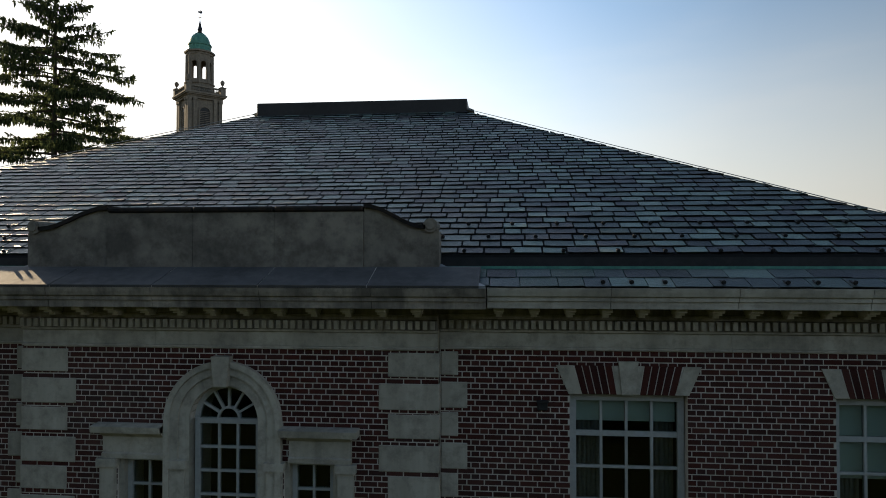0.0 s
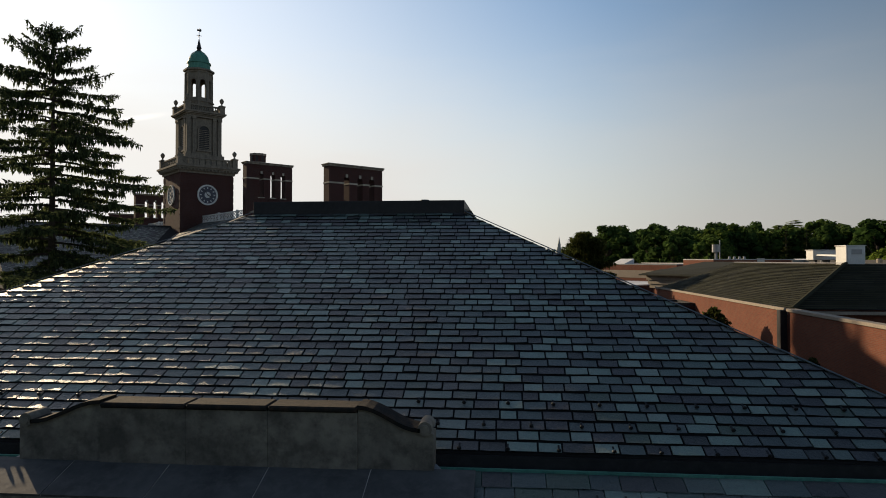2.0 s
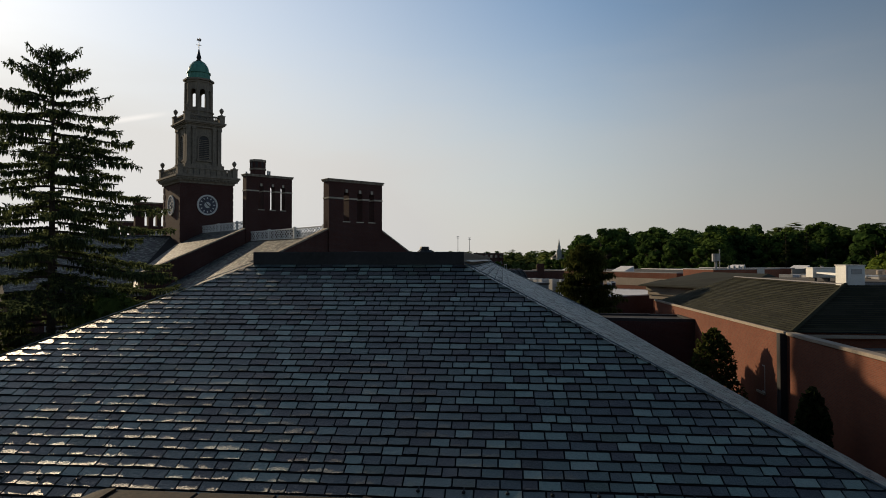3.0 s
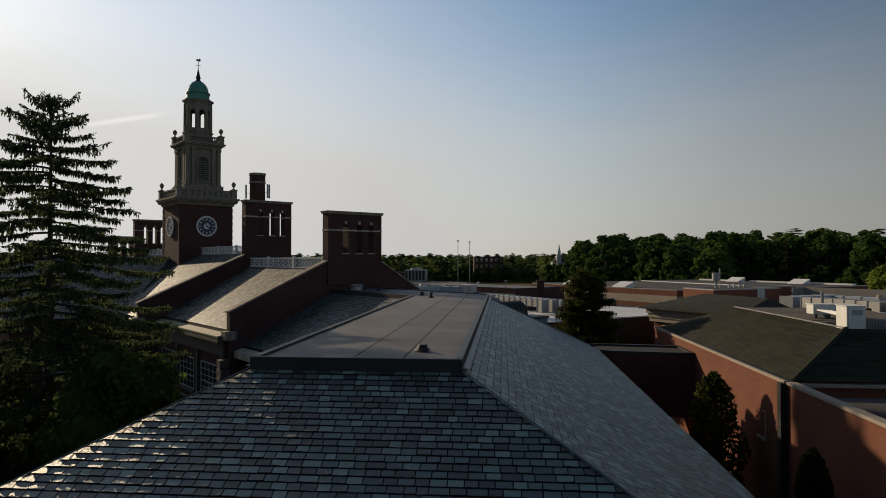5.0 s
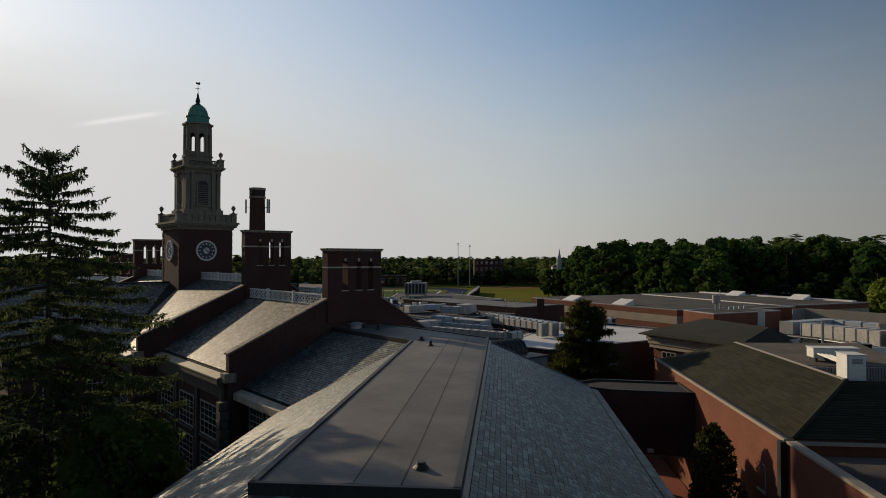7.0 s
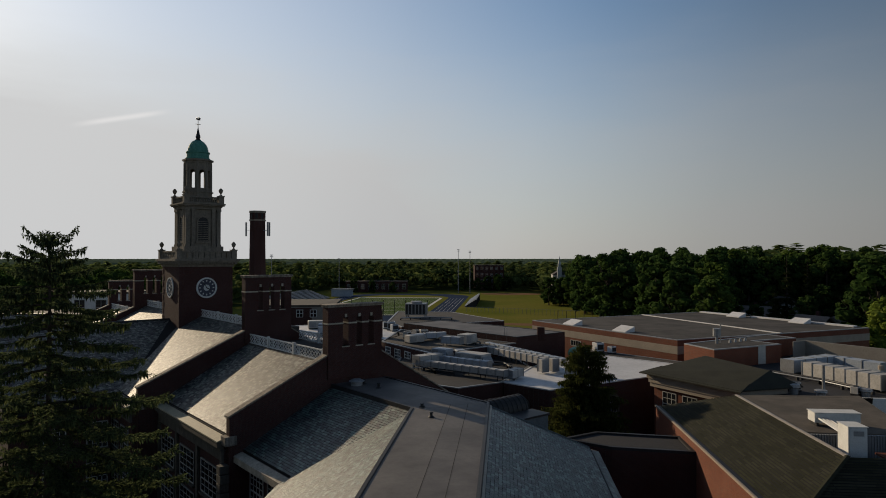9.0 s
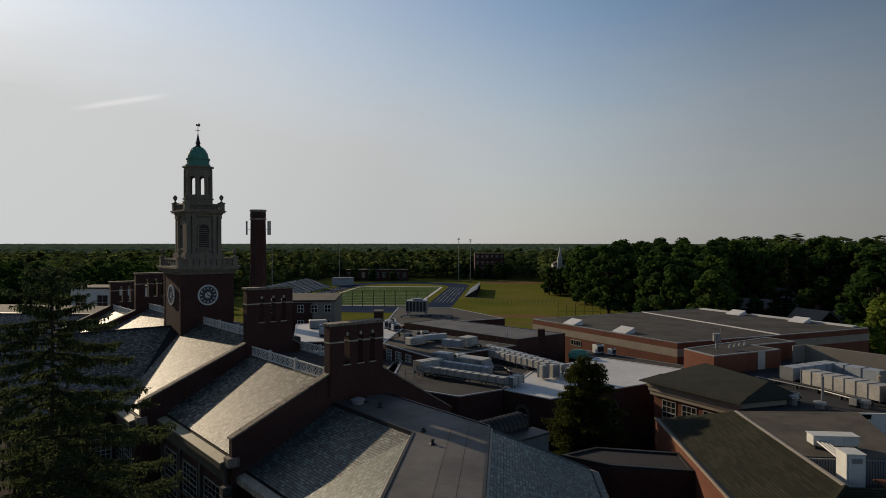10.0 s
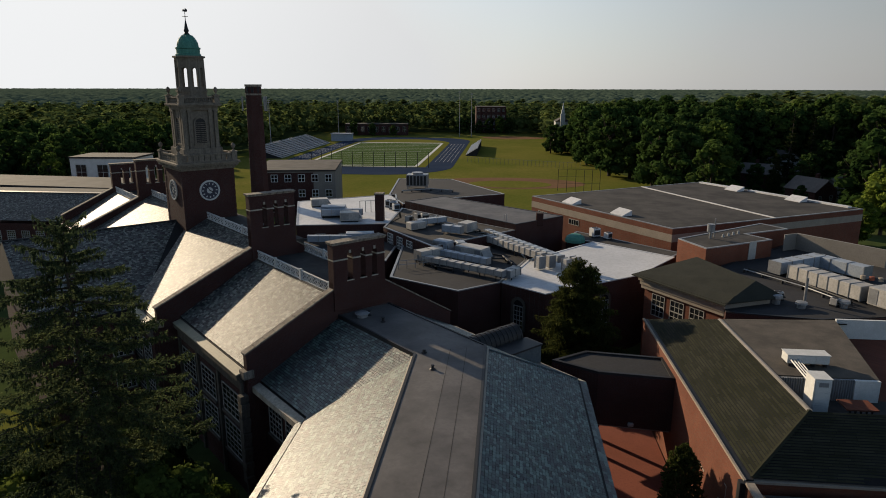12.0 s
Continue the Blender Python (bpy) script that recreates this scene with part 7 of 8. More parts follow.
def leafy_tree(x, y, scale, k, turn, z=GROUND, wide=1.0, label="broad-leaved tree with a full dark green crown", group="park trees"):
    t = thing("tree", label, "tree", Matrix.LocRotScale((x, y, z), Euler((0, 0, turn)), (scale * wide, scale * wide, scale)), group)
    part("trunk", TREES[k][0], BARK, t)
    part("crown", TREES[k][1], LEAF, t)
    return t


def clear_of_field(x, y):
    if -128 < x < 26 + max(0, (300 - y) * 0.2) and y < 452:
        return False
    if x >= 26 and y < 165 - max(0, x - 60) * 0.25 and x < 130:
        return False
    if x < -128 and y < 150:
        return False
    if 0.335 < x / y < 0.53 and y < 262:    # a clearing with houses
        return False
    if 0.06 < x / y < 0.105 and y < 352:
        return False
    if abs(x + 11) < 18 and y < 492:
        return False
    return True


rng = random.Random(77)
near, far_pts = [], []
step = 9.5
for i in range(-75, 76):
    for j in range(14, 70):
        x, y = (i + rng.uniform(-0.45, 0.45)) * step, (j + rng.uniform(-0.45, 0.45)) * step
        d = math.hypot(x, y)
        a = math.degrees(math.atan2(-x, y))
        if d > 640 or not -36 < a < 47 or not clear_of_field(x, y):
            continue
        if rng.random() < 0.12:
            continue
        (near if d < 330 else far_pts).append((x, y, d))
near.sort(key=lambda p: p[2])
for x, y, d in near[280:]:
    far_pts.append((x, y, d))
for x, y, d in near[:280]:
    tall = (13 + d * 0.045 * rng.uniform(0.6, 1.25)) / 19.7 if x > 20 else rng.uniform(0.7, 1.0)
    leafy_tree(x, y, tall, rng.choice((0, 1, 2, 3)), rng.uniform(0, 6.28), wide=rng.uniform(0.95, 1.25))
for i in range(16):                      # unseen trees added behind the camera, where they only block and reflect light
    leafy_tree(-52 + i * 7.0 + rng.uniform(-2, 2), -24 - 9 * (i % 2) + rng.uniform(-3, 3), rng.uniform(0.85, 1.1), rng.choice((0, 1, 2, 3)), rng.uniform(0, 6.28), wide=1.25, label="unseen tree added behind the camera, with a full dark green crown", group="street trees")
lod = []
for k in range(6):
    g = np.random.default_rng(200 + k)
    c = crown_points(g, 190, 6.2, 19.0, 12) + np.array([0, 0, 0.4])
    s = g.uniform(1.0, 1.9, len(c))[:, None]
    d = c - np.array([0, 0, 9.0])
    d /= np.linalg.norm(d, axis=1)[:, None]
    a = np.cross(d, g.normal(size=d.shape)) + d * 0.15
    a /= np.linalg.norm(a, axis=1)[:, None]
    b2 = np.cross(a, d)
    b2 /= np.linalg.norm(b2, axis=1)[:, None]
    lod.append(np.stack([c - a * s, c - b2 * s * 0.8, c + a * s, c + b2 * s * 0.8], axis=1).reshape(-1, 3))
woods = []
for n, (x, y, d_tree) in enumerate(far_pts):
    ca, sa = math.cos(n * 2.4), math.sin(n * 2.4)
    p = lod[n % 6]
    sc = 0.7 + 0.45 * ((n * 0.618) % 1)
    if x / y > 0.16 and d_tree < 480:
        sc *= 1.0 + 0.42 * min(1.0, (x / y - 0.16) / 0.2)
    woods.append(np.stack([(p[:, 0] * ca - p[:, 1] * sa) * sc + x, (p[:, 0] * sa + p[:, 1] * ca) * sc + y, p[:, 2] * sc + GROUND], axis=1))
# paler, bluer than the near leaves: distance haze put into the colour
LEAF_FAR = foliage("hazed_far_leaves", (0.072, 0.11, 0.05), (0.1, 0.138, 0.066), (0.056, 0.086, 0.042))
solo("woodland", raw_quads("woodland", np.concatenate(woods), LEAF_FAR), LEAF_FAR, "dense dark green suburban treetops", "trees", kind="stuff")

# treetops out to the horizon
na, nr = 640, 280
ang = np.radians(np.linspace(-40, 50, na))
rad = 600 * (4700 / 600) ** np.linspace(0, 1, nr)
RR, AA = np.meshgrid(rad, ang, indexing="ij")
PX, PY = -RR * np.sin(AA), RR * np.cos(AA)
ZZ = np.full(PX.shape, 4.0)


def hashed(i, j, k):
    v = np.sin(i * 127.1 + j * 311.7 + k * 74.7) * 43758.5453
    return v - np.floor(v)


for cell, lift in ((11.0, 0.0), (17.0, 1.0)):
    ci, cj = np.floor(PX / cell), np.floor(PY / cell)
    for di in (-1, 0, 1):
        for dj in (-1, 0, 1):
            i2, j2 = ci + di, cj + dj
            cx, cy = (i2 + hashed(i2, j2, 1)) * cell, (j2 + hashed(i2, j2, 2)) * cell
            r = cell * (0.5 + 0.35 * hashed(i2, j2, 3))
            hgt = 9 + 8 * hashed(i2, j2, 4) + lift
            dd = ((PX - cx) ** 2 + (PY - cy) ** 2) / r ** 2
            ZZ = np.maximum(ZZ, np.where(dd < 1, GROUND + hgt - 6 + 6 * np.sqrt(np.maximum(0, 1 - dd)), 0))
ZZ += (hashed(PX, PY, 9) - 0.5) * 1.4
vs = np.stack([PX, PY, ZZ], axis=2).reshape(-1, 3)
idx = np.arange(na * nr).reshape(nr, na)
fq = np.stack([idx[:-1, :-1], idx[1:, :-1], idx[1:, 1:], idx[:-1, 1:]], axis=2).reshape(-1, 4)
me = bpy.data.meshes.new("distant_treetops")
me.vertices.add(len(vs))
me.vertices.foreach_set("co", vs.astype(np.float32).ravel())
me.loops.add(fq.size)
me.loops.foreach_set("vertex_index", fq.astype(np.int32).ravel())
me.polygons.add(len(fq))
me.polygons.foreach_set("loop_start", np.arange(0, fq.size, 4, dtype=np.int32))
me.update(calc_edges=True)
# greyed, bluish green carries the horizon haze as base colour
CANOPY = stained("hazed_treetop_canopy", (0.05, 0.07, 0.05), (0.066, 0.09, 0.062), (0.034, 0.05, 0.036), 0.95, 0.012, 0.09, 0.8, spec=0.0)
me.materials.append(CANOPY)
solo("distant_treetops", me, CANOPY, "sea of treetops reaching the horizon", "trees", kind="stuff")


def conifer(name, x, y, z0, top, radius, whorls, seed, label, dense=1.0, droop=0.25, bare=0.0, shape=0.62, twig=0.5, mat=PINE):
    """A trunk with whorls of drooping limbs; each limb carries flat side sprays and hanging twigs of needles."""
    t = thing(name, label, "tree", pose(x, y, z0))
    h = top - z0
    rng = random.Random(seed)
    tr = cyl(bmesh.new(), 0, 0, -0.3, h * 0.97, max(0.14, h * 0.014), 0.03, 9)
    quads = []
    for w in range(whorls):
        f = bare + (1 - bare) * ((w + rng.random()) / whorls) ** 1.25
        z = h * f
        span = radius * max(0.03, 1 - f) ** shape * rng.uniform(0.62, 1.12)
        span = min(span, radius) * min(1.0, max(0.05, 1.005 - f) / 0.06) ** 0.8
        for k in range(rng.randint(5, 7)):
            a = rng.uniform(0, 2 * math.pi)
            ln = span * rng.uniform(0.65, 1.15)
            if ln < 0.25:
                continue
            d = Vector((math.cos(a), math.sin(a), 0))
            side = Vector((-d.y, d.x, 0))
            rise0 = rng.uniform(-0.02, 0.2) + 1.6 * max(0, f - 0.8)
            dr = droop * rng.uniform(0.5, 1.4)
            def limb(q):
                return Vector((0, 0, z)) + d * (ln * q) + Vector((0, 0, ln * (rise0 * q - dr * q * q + 0.22 * dr * q ** 4)))
            n = max(4, int(ln / 0.34))
            prev = limb(0)
            for i in range(1, n + 1):
                cur = limb(i / n)
                wd = 0.05 * (1 - 0.8 * i / n) + 0.008
                up = Vector((0, 0, wd))
                quads += [prev - up, cur - up, cur + up, prev + up, prev - side * wd, cur - side * wd, cur + side * wd, prev + side * wd]
                prev = cur
                q = i / n
                if q < 0.14:
                    continue
                reach = twig * (0.55 + 0.9 * math.sin(min(1, q * 1.1) * math.pi * 0.85)) * min(1, ln / 2.5 + 0.3)
                for s in (-1, 1):
                    if rng.random() > dense:
                        continue
                    for c in range(5):
                        tip = cur + side * (s * reach * rng.uniform(0.5, 1.1)) + d * reach * rng.uniform(0.2, 0.8) - Vector((0, 0, reach * rng.uniform(0.05, 0.5)))
                        mid = (cur + tip) / 2
                        ax = (tip - cur)
                        pr = ax.cross(Vector((rng.uniform(-0.5, 0.5), rng.uniform(-0.5, 0.5), 1))).normalized() * rng.uniform(0.022, 0.05)
                        quads += [cur - pr * 0.4, mid - pr, tip, mid + pr]
                        hang = mid - Vector((0, 0, reach * rng.uniform(0.2, 0.6)))
                        quads += [mid - ax * 0.1, mid - ax * 0.05, hang, mid + ax * 0.1]
    part("trunk", tr, BARK, t)
    p = np.array([tuple(v) for v in quads])
    part("crown", raw_quads("crown", p, mat), mat, t)
    return t


def needle_spray(quads, rng, p, q, thick, fringe):
    """Short needle twigs all along a shoot from p to q, with a ragged fringe that hangs from it."""
    d = q - p
    ln = d.length
    d = d / ln
    side = d.cross(Vector((0, 0, 1))).normalized()
    up = side.cross(d)
    for i in range(max(4, int(ln / 0.03))):
        o = p + d * (ln * rng.random())
        a = rng.uniform(0, 2 * math.pi)
        out = side * math.cos(a) + up * math.sin(a) * 0.7
        tip = o + out * thick * rng.uniform(0.5, 1.2) + d * thick * rng.uniform(0.4, 1.3)
        w = d.cross(out).normalized() * rng.uniform(0.022, 0.045)
        m = (o + tip) / 2
        quads += [o, m - w, tip, m + w]
        if rng.random() < fringe:
            h = o - Vector((0, 0, thick * rng.uniform(0.9, 2.6))) + out * thick * 0.5 + d * rng.uniform(-0.04, 0.1)
            w = (side * rng.uniform(-1, 1) + d * rng.uniform(-1, 1)).normalized() * rng.uniform(0.03, 0.06)
            m = o * 0.55 + h * 0.45
            quads += [o, m - w, h, m + w]


def spruce(x, y, z0, top, label):
    """An old spruce: a bare straight trunk with far-apart limbs, each with forward side shoots thick with needles and hanging fringes."""
    t = thing("spruce_tree", label, "tree", pose(x, y, z0))
    h = top - z0
    rng = random.Random(12)
    tr = cyl(bmesh.new(), 0, 0, -0.3, h - 0.25, 0.36, 0.035, 10)
    wood, quads = [], []
    drop = 0.12
    n = 0
    while drop < h - 1.5:
        f = drop / h
        span = min(11.8 * f ** 0.573, 6.7 + 0.8 * f) * rng.choice((0.55, 0.72, 0.86, 0.96, 1.03))
        a = n * 2.399 + rng.uniform(-0.5, 0.5)
        n += 1
        d = Vector((math.cos(a), math.sin(a), 0))
        side = Vector((-d.y, d.x, 0))
        rise0 = 0.95 if drop < 0.6 else max(0.02, 0.62 - 0.16 * drop) + rng.uniform(-0.06, 0.1) - 0.25 * max(0.0, f - 0.35)
        sag = (0.02 if drop < 2 else 0.2) + rng.uniform(0.0, 0.12)
        lean_z = Vector((0, 0, h - drop))

        def limb(q):
            return lean_z + d * (span * q) + side * (0.06 * span * math.sin(q * 2.5 + n)) + Vector((0, 0, span * (rise0 * q - sag * q * q + 0.75 * sag * q ** 4)))
        k = max(5, int(span / 0.27))
        prev = limb(0)
        for i in range(1, k + 1):
            q = i / k
            cur = limb(q)
            w = 0.012 + 0.055 * (1 - q) * min(1, span / 4)
            for e in (Vector((0, 0, w)), side * w):
                wood += [prev - e, cur - e, cur + e, prev + e]
            if q > 0.12:
                needle_spray(quads, rng, prev, cur, 0.16, 0.5)
            if q > 0.16 and q < 0.97:
                for sg in (-1, 1):
                    if rng.random() < 0.3:
                        continue
                    r = (0.28 + 0.95 * math.sin(min(1.0, q * 1.15) * math.pi * 0.8)) * min(1.0, 0.3 + span / 5) * rng.uniform(0.55, 1.1)
                    tip = cur + side * (sg * r * 0.8) + d * r * 0.62 + Vector((0, 0, r * (0.12 if drop < 2.5 else rng.uniform(-0.22, 0.06))))
                    e = Vector((0, 0, 0.011))
                    wood += [cur - e, tip - e * 0.3, tip + e * 0.3, cur + e]
                    needle_spray(quads, rng, cur, tip, 0.14, 0.45)
            prev = cur
        drop += 0.085 + 0.03 * min(1.0, drop / 6) + rng.uniform(0, 0.05)
    needle_spray(quads, rng, Vector((0, 0, h - 0.9)), Vector((0.03, 0, h + 0.05)), 0.12, 0.1)
    trunk = part("trunk", tr, BARK, t)
    part("limb", raw_quads("limb", np.array([tuple(v) for v in wood]), BARK), BARK, trunk, "bare brown limbs", kind="stuff")
    part("crown", raw_quads("crown", np.array([tuple(v) for v in quads]), NEEDLE), NEEDLE, t)
    return t


spruce(-23.9, 32.5, GROUND, 22.5, "tall old spruce with drooping sparse limbs near the top")
conifer("pine_tree", 8.0, 63.9, GROUND, 12.9, 5.0, 80, 6, "dense dark green conifer in the inner court", 1.0, 0.06, 0.06, 0.42, 0.8)
conifer("conifer_shrub", -30.0, 37.0, GROUND, 8.5, 3.4, 40, 7, "dark evergreen beside the spruce", 1.0, 0.15, 0.02, 0.5, 0.8)
for x, y, r, h, seed, mat, lab in ((-26.3, 39.6, 4.2, 8.0, 1, LEAF_DARK, "dark green rounded bush below the school wall"), (-19.7, 38.9, 2.3, 4.7, 2, LEAF_SUNLIT, "bush below the school wall, coloured light green as if sunlit"), (-22.3, 38.5, 3.0, 5.2, 3, LEAF_DARK, "dark green rounded bush below the school wall"),
                                   (-27.2, 45.4, 3.1, 6.3, 4, LEAF, "green rounded bush catching light below the school wall"), (-18.0, 34.5, 2.2, 3.0, 5, LEAF_SUNLIT, "bush below the school wall, coloured light green as if sunlit"), (-30.0, 35.5, 4.6, 8.5, 6, LEAF_DARK, "dark green bush on the lawn"), (-19.5, 28.0, 3.0, 4.2, 7, LEAF_DARK, "dark green bush on the lawn"), (-38, 40, 4, 7, 8, LEAF_DARK, "dark green bush on the lawn"), (-18.3, 29.6, 4.3, 12.6, 9, LEAF_DARK, "tall dense dark green bush by the school wall"), (-24.5, 26.5, 4.0, 10.2, 10, LEAF_DARK, "tall dense dark green bush on the lawn")):
    t = thing("bush", lab, "bush", pose(x, y, GROUND), "bushes by the school")
    part("stem", cyl(bmesh.new(), 0, 0, -0.2, h * 0.6, 0.12, 0.05, 7), BARK, t)
    part("foliage", clumped_crown("foliage", 300 + seed, 4000 if h < 9 else 12000, r, h, 24 if h < 9 else 50, (0.09, 0.2), mat), mat, t)
for x, y, r, h, seed, lab in ((12.2, 38.9, 1.45, 8.0, 1, "full round-topped tree against the brick wall, coloured dark as if backlit"), (12.9, 28.4, 0.8, 6.6, 4, "narrow tree against the brick wall, coloured dark as if backlit")):
    g = np.random.default_rng(400 + seed)
    c = column_points(g, 6500, r, h)
    t = thing("columnar_tree", lab, "tree", pose(x, y, -0.5), "court trees")
    part("trunk", cyl(bmesh.new(), 0, 0, -0.1, h * 0.7, 0.09, 0.03, 7), BARK, t)
    # dark pine colour on these crowns stands in for backlit shade
    part("crown", quads_mesh("crown", c, g.uniform(0.06, 0.15, len(c)), seed, PINE), PINE, t)
for x, y, k in ((22.5, 326, 0), (27.5, 322, 2), (32.5, 325, 1), (36.5, 330, 3), (25, 331, 1), (30, 332, 0)):
    leafy_tree(x, y, 0.74, k, x, wide=1.1)
for x, y, k, sc in ((-25, 458, 0, 0.62), (-18, 455, 2, 0.5), (-11, 460, 1, 0.58), (-4, 456, 3, 0.66), (2, 460, 0, 0.6), (-31, 456, 1, 0.6), (-74, 431, 2, 0.4), (-88, 431, 3, 0.45), (-101, 433, 1, 0.5)):
    leafy_tree(x, y, sc, k, x, wide=1.2)
leafy_tree(84, 150, 0.8, 4, 1.0, wide=1.2, label="sunlit bright green tree beyond the gymnasium")
leafy_tree(74, 140, 0.5, 4, 2.0, wide=1.3, label="sunlit bright green tree beyond the gymnasium")
for x, y, top in ((62, 212, 15), (70, 205, 13), (79, 198, 12), (56, 219, 14), (97, 233, 23.5), (102, 229, 22)):
    conifer("fir_tree", x, y, GROUND, top, 3.0, 26, int(x), "dark fir near the houses", 1.0, 0.15, 0.05, 0.8, 1.2)


# ---- sports ground ----
def slab(name, poly, z, mat, label, category):
    return solo(name, prism(bmesh.new(), poly, GROUND - 0.2, z), mat, label, category, kind="structure")


def oval(x0, x1, y0, y1, n=24):
    r, cx = (x1 - x0) / 2, (x0 + x1) / 2
    return [(cx + r * math.cos(math.pi + math.pi * i / n), y0 + r + r * math.sin(math.pi + math.pi * i / n)) for i in range(n + 1)] + [(cx + r * math.cos(math.pi * i / n), y1 - r + r * math.sin(math.pi * i / n)) for i in range(n + 1)]


def rounded(x0, x1, y0, y1, r, n=8):
    return [(cx + r * math.cos(a0 + math.pi / 2 * i / n), cy + r * math.sin(a0 + math.pi / 2 * i / n)) for cx, cy, a0 in ((x1 - r, y0 + r, -math.pi / 2), (x1 - r, y1 - r, 0), (x0 + r, y1 - r, math.pi / 2), (x0 + r, y0 + r, math.pi)) for i in range(n + 1)]


slab("grass", [(-128, 165), (60, 165), (48, 230), (34, 300), (30, 470), (-128, 470)], GROUND + 0.03, GRASS, "sunlit mown grass of the playing fields", "grass")
slab("track", rounded(-97, -21, 238, 420, 27), GROUND + 0.07, TRACK, "dark blue running track round the football field", "track")
slab("infield_grass", [(-87.5, 262), (-32, 262)] + oval(-87.5, -32, 251.5, 405)[25:], GROUND + 0.1, GRASS, "grass inside the running track", "grass")
slab("football_field", [(-83.5, 264), (-36.5, 264), (-36.5, 376), (-83.5, 376)], GROUND + 0.13, TURF, "green football field with white lines", "field")
bm = bmesh.new()
for i in range(13):
    box(bm, -82.5, -37.5, 268 + i * 8.4, 268.35 + i * 8.4, GROUND + 0.1, GROUND + 0.14)
for x in (-84.1, -36.1):
    box(bm, x - 0.7, x + 0.7, 264, 376, GROUND + 0.1, GROUND + 0.145)
box(bm, -83.5, -36.5, 376, 379, GROUND + 0.1, GROUND + 0.145)
box(bm, -83.5, -36.5, 262.7, 264, GROUND + 0.1, GROUND + 0.145)
solo("field_lines", bm, LINE, "white painted lines on the football field", "markings", kind="structure")
bm = bmesh.new()
for x in (-95.6, -94.2, -92.8, -91.4, -90.0, -30.2, -28.4, -26.6, -24.8, -23.0):
    box(bm, x - 0.05, x + 0.05, 282, 374, GROUND + 0.05, GROUND + 0.074)
solo("lane_lines", bm, LINE, "thin white lane lines on the track", "markings", kind="structure")
slab("baseball_infield", [(1.6 + 26 * math.cos(i * math.pi / 12), 222 + 13 * math.sin(i * math.pi / 12)) for i in range(24)], GROUND + 0.06, INFIELD, "reddish clay baseball infield", "field")
slab("baseball_grass", [(2 + 14 * math.cos(i * math.pi / 12), 219 + 8 * math.sin(i * math.pi / 12)) for i in range(24)], GROUND + 0.09, GRASS, "grass diamond inside the clay infield", "grass")
slab("far_infield", [(5 + 20 * math.cos(i * math.pi / 12), 425 + 12 * math.sin(i * math.pi / 12)) for i in range(24)], GROUND + 0.06, INFIELD, "far clay infield", "field")
net = thing("ball_net", "tall net posts behind the end of the football field", "fence")
for i in range(12):
    part("post", cyl(bmesh.new(), -79 + i * 4.4, 258.5 + abs(i - 5.5) * 0.5, GROUND, 4.5, 0.13, seg=6), DARK_METAL, net)
part("cable", strip(bmesh.new(), (-79, 261, 4.4), (-30.6, 261, 4.4), 0.05, 0.05), DARK_METAL, net)
fence = thing("field_fence", "low chain-link fence between the fields", "fence")
for i in range(30):
    part("post", cyl(bmesh.new(), -16 + i * 1.6, 283 - i * 0.6, GROUND, GROUND + 2.2, 0.06, seg=6), PALE_METAL, fence)
part("top_rail", strip(bmesh.new(), (-16, 283, GROUND + 2.2), (30.4, 265.6, GROUND + 2.2), 0.05, 0.06), PALE_METAL, fence)
back = thing("backstop", "wire baseball backstop frame", "fence")
for i in range(6):
    part("post", cyl(bmesh.new(), 17 + i * 2.6, 203 + abs(i - 2.5) * 1.2, GROUND, 5.0, 0.08, seg=6), DARK_METAL, back)
for z in (0.5, 2.6, 4.9):
    part("bar", strip(bmesh.new(), (17, 206, z), (30, 206, z), 0.05, 0.06), DARK_METAL, back)


def bleachers(x0, x1, y0, y1, rows, rise_to, label):
    t = thing("bleachers", label, "grandstand")
    for i in range(rows):
        f0, f1 = i / rows, (i + 1) / rows
        a, c = x0 + (x1 - x0) * f0, x0 + (x1 - x0) * f1
        z = GROUND + 0.4 + rise_to * f0
        part("step", boxed(min(a, c), max(a, c), y0, y1, z - 0.3, z), PALE_METAL, t)
        part("bench", boxed(min(a, c) + 0.1, min(a, c) + 0.5, y0, y1, z + 0.3, z + 0.36), PALE_METAL, t)
    for k in range(8):
        yy = y0 + (y1 - y0) * k / 7
        part("frame", extrude(bmesh.new(), [(x0, GROUND), (x1, GROUND), (x1, GROUND + rise_to), (x0, GROUND + 0.2)], pose(0, yy - 0.08, 0), 0.16), DARK_METAL, t)


bleachers(-101, -115, 288, 372, 10, 4.8, "long pale metal grandstand beside the track")
bleachers(-18.5, -13.0, 310, 362, 7, 3.6, "small pale bleachers beside the track")
shed = thing("press_shed", "small pale blue shed by the track", "shed")
part("wall", boxed(-104, -92, 386, 392, GROUND, 2.2), DUCT_BLUE, shed)
part("roof", boxed(-104.4, -91.6, 385.6, 392.4, 2.2, 2.6), PALE_METAL, shed)
for x, y, top in ((-30, 432, 27), (-22, 428, 26), (-118, 322, 23), (-108, 420, 21)):
    t = thing("floodlight_mast", "tall thin floodlight mast by the field", "street lamp")
    part("pole", cyl(bmesh.new(), x, y, GROUND, top, 0.28, 0.14, 8), PALE_METAL, t)
    for i in range(2):
        part("lamp_bar", boxed(x - 0.8, x + 0.8, y - 0.2, y + 0.2, top - 0.2 - i * 0.9, top + 0.15 - i * 0.9), PALE_METAL, t)


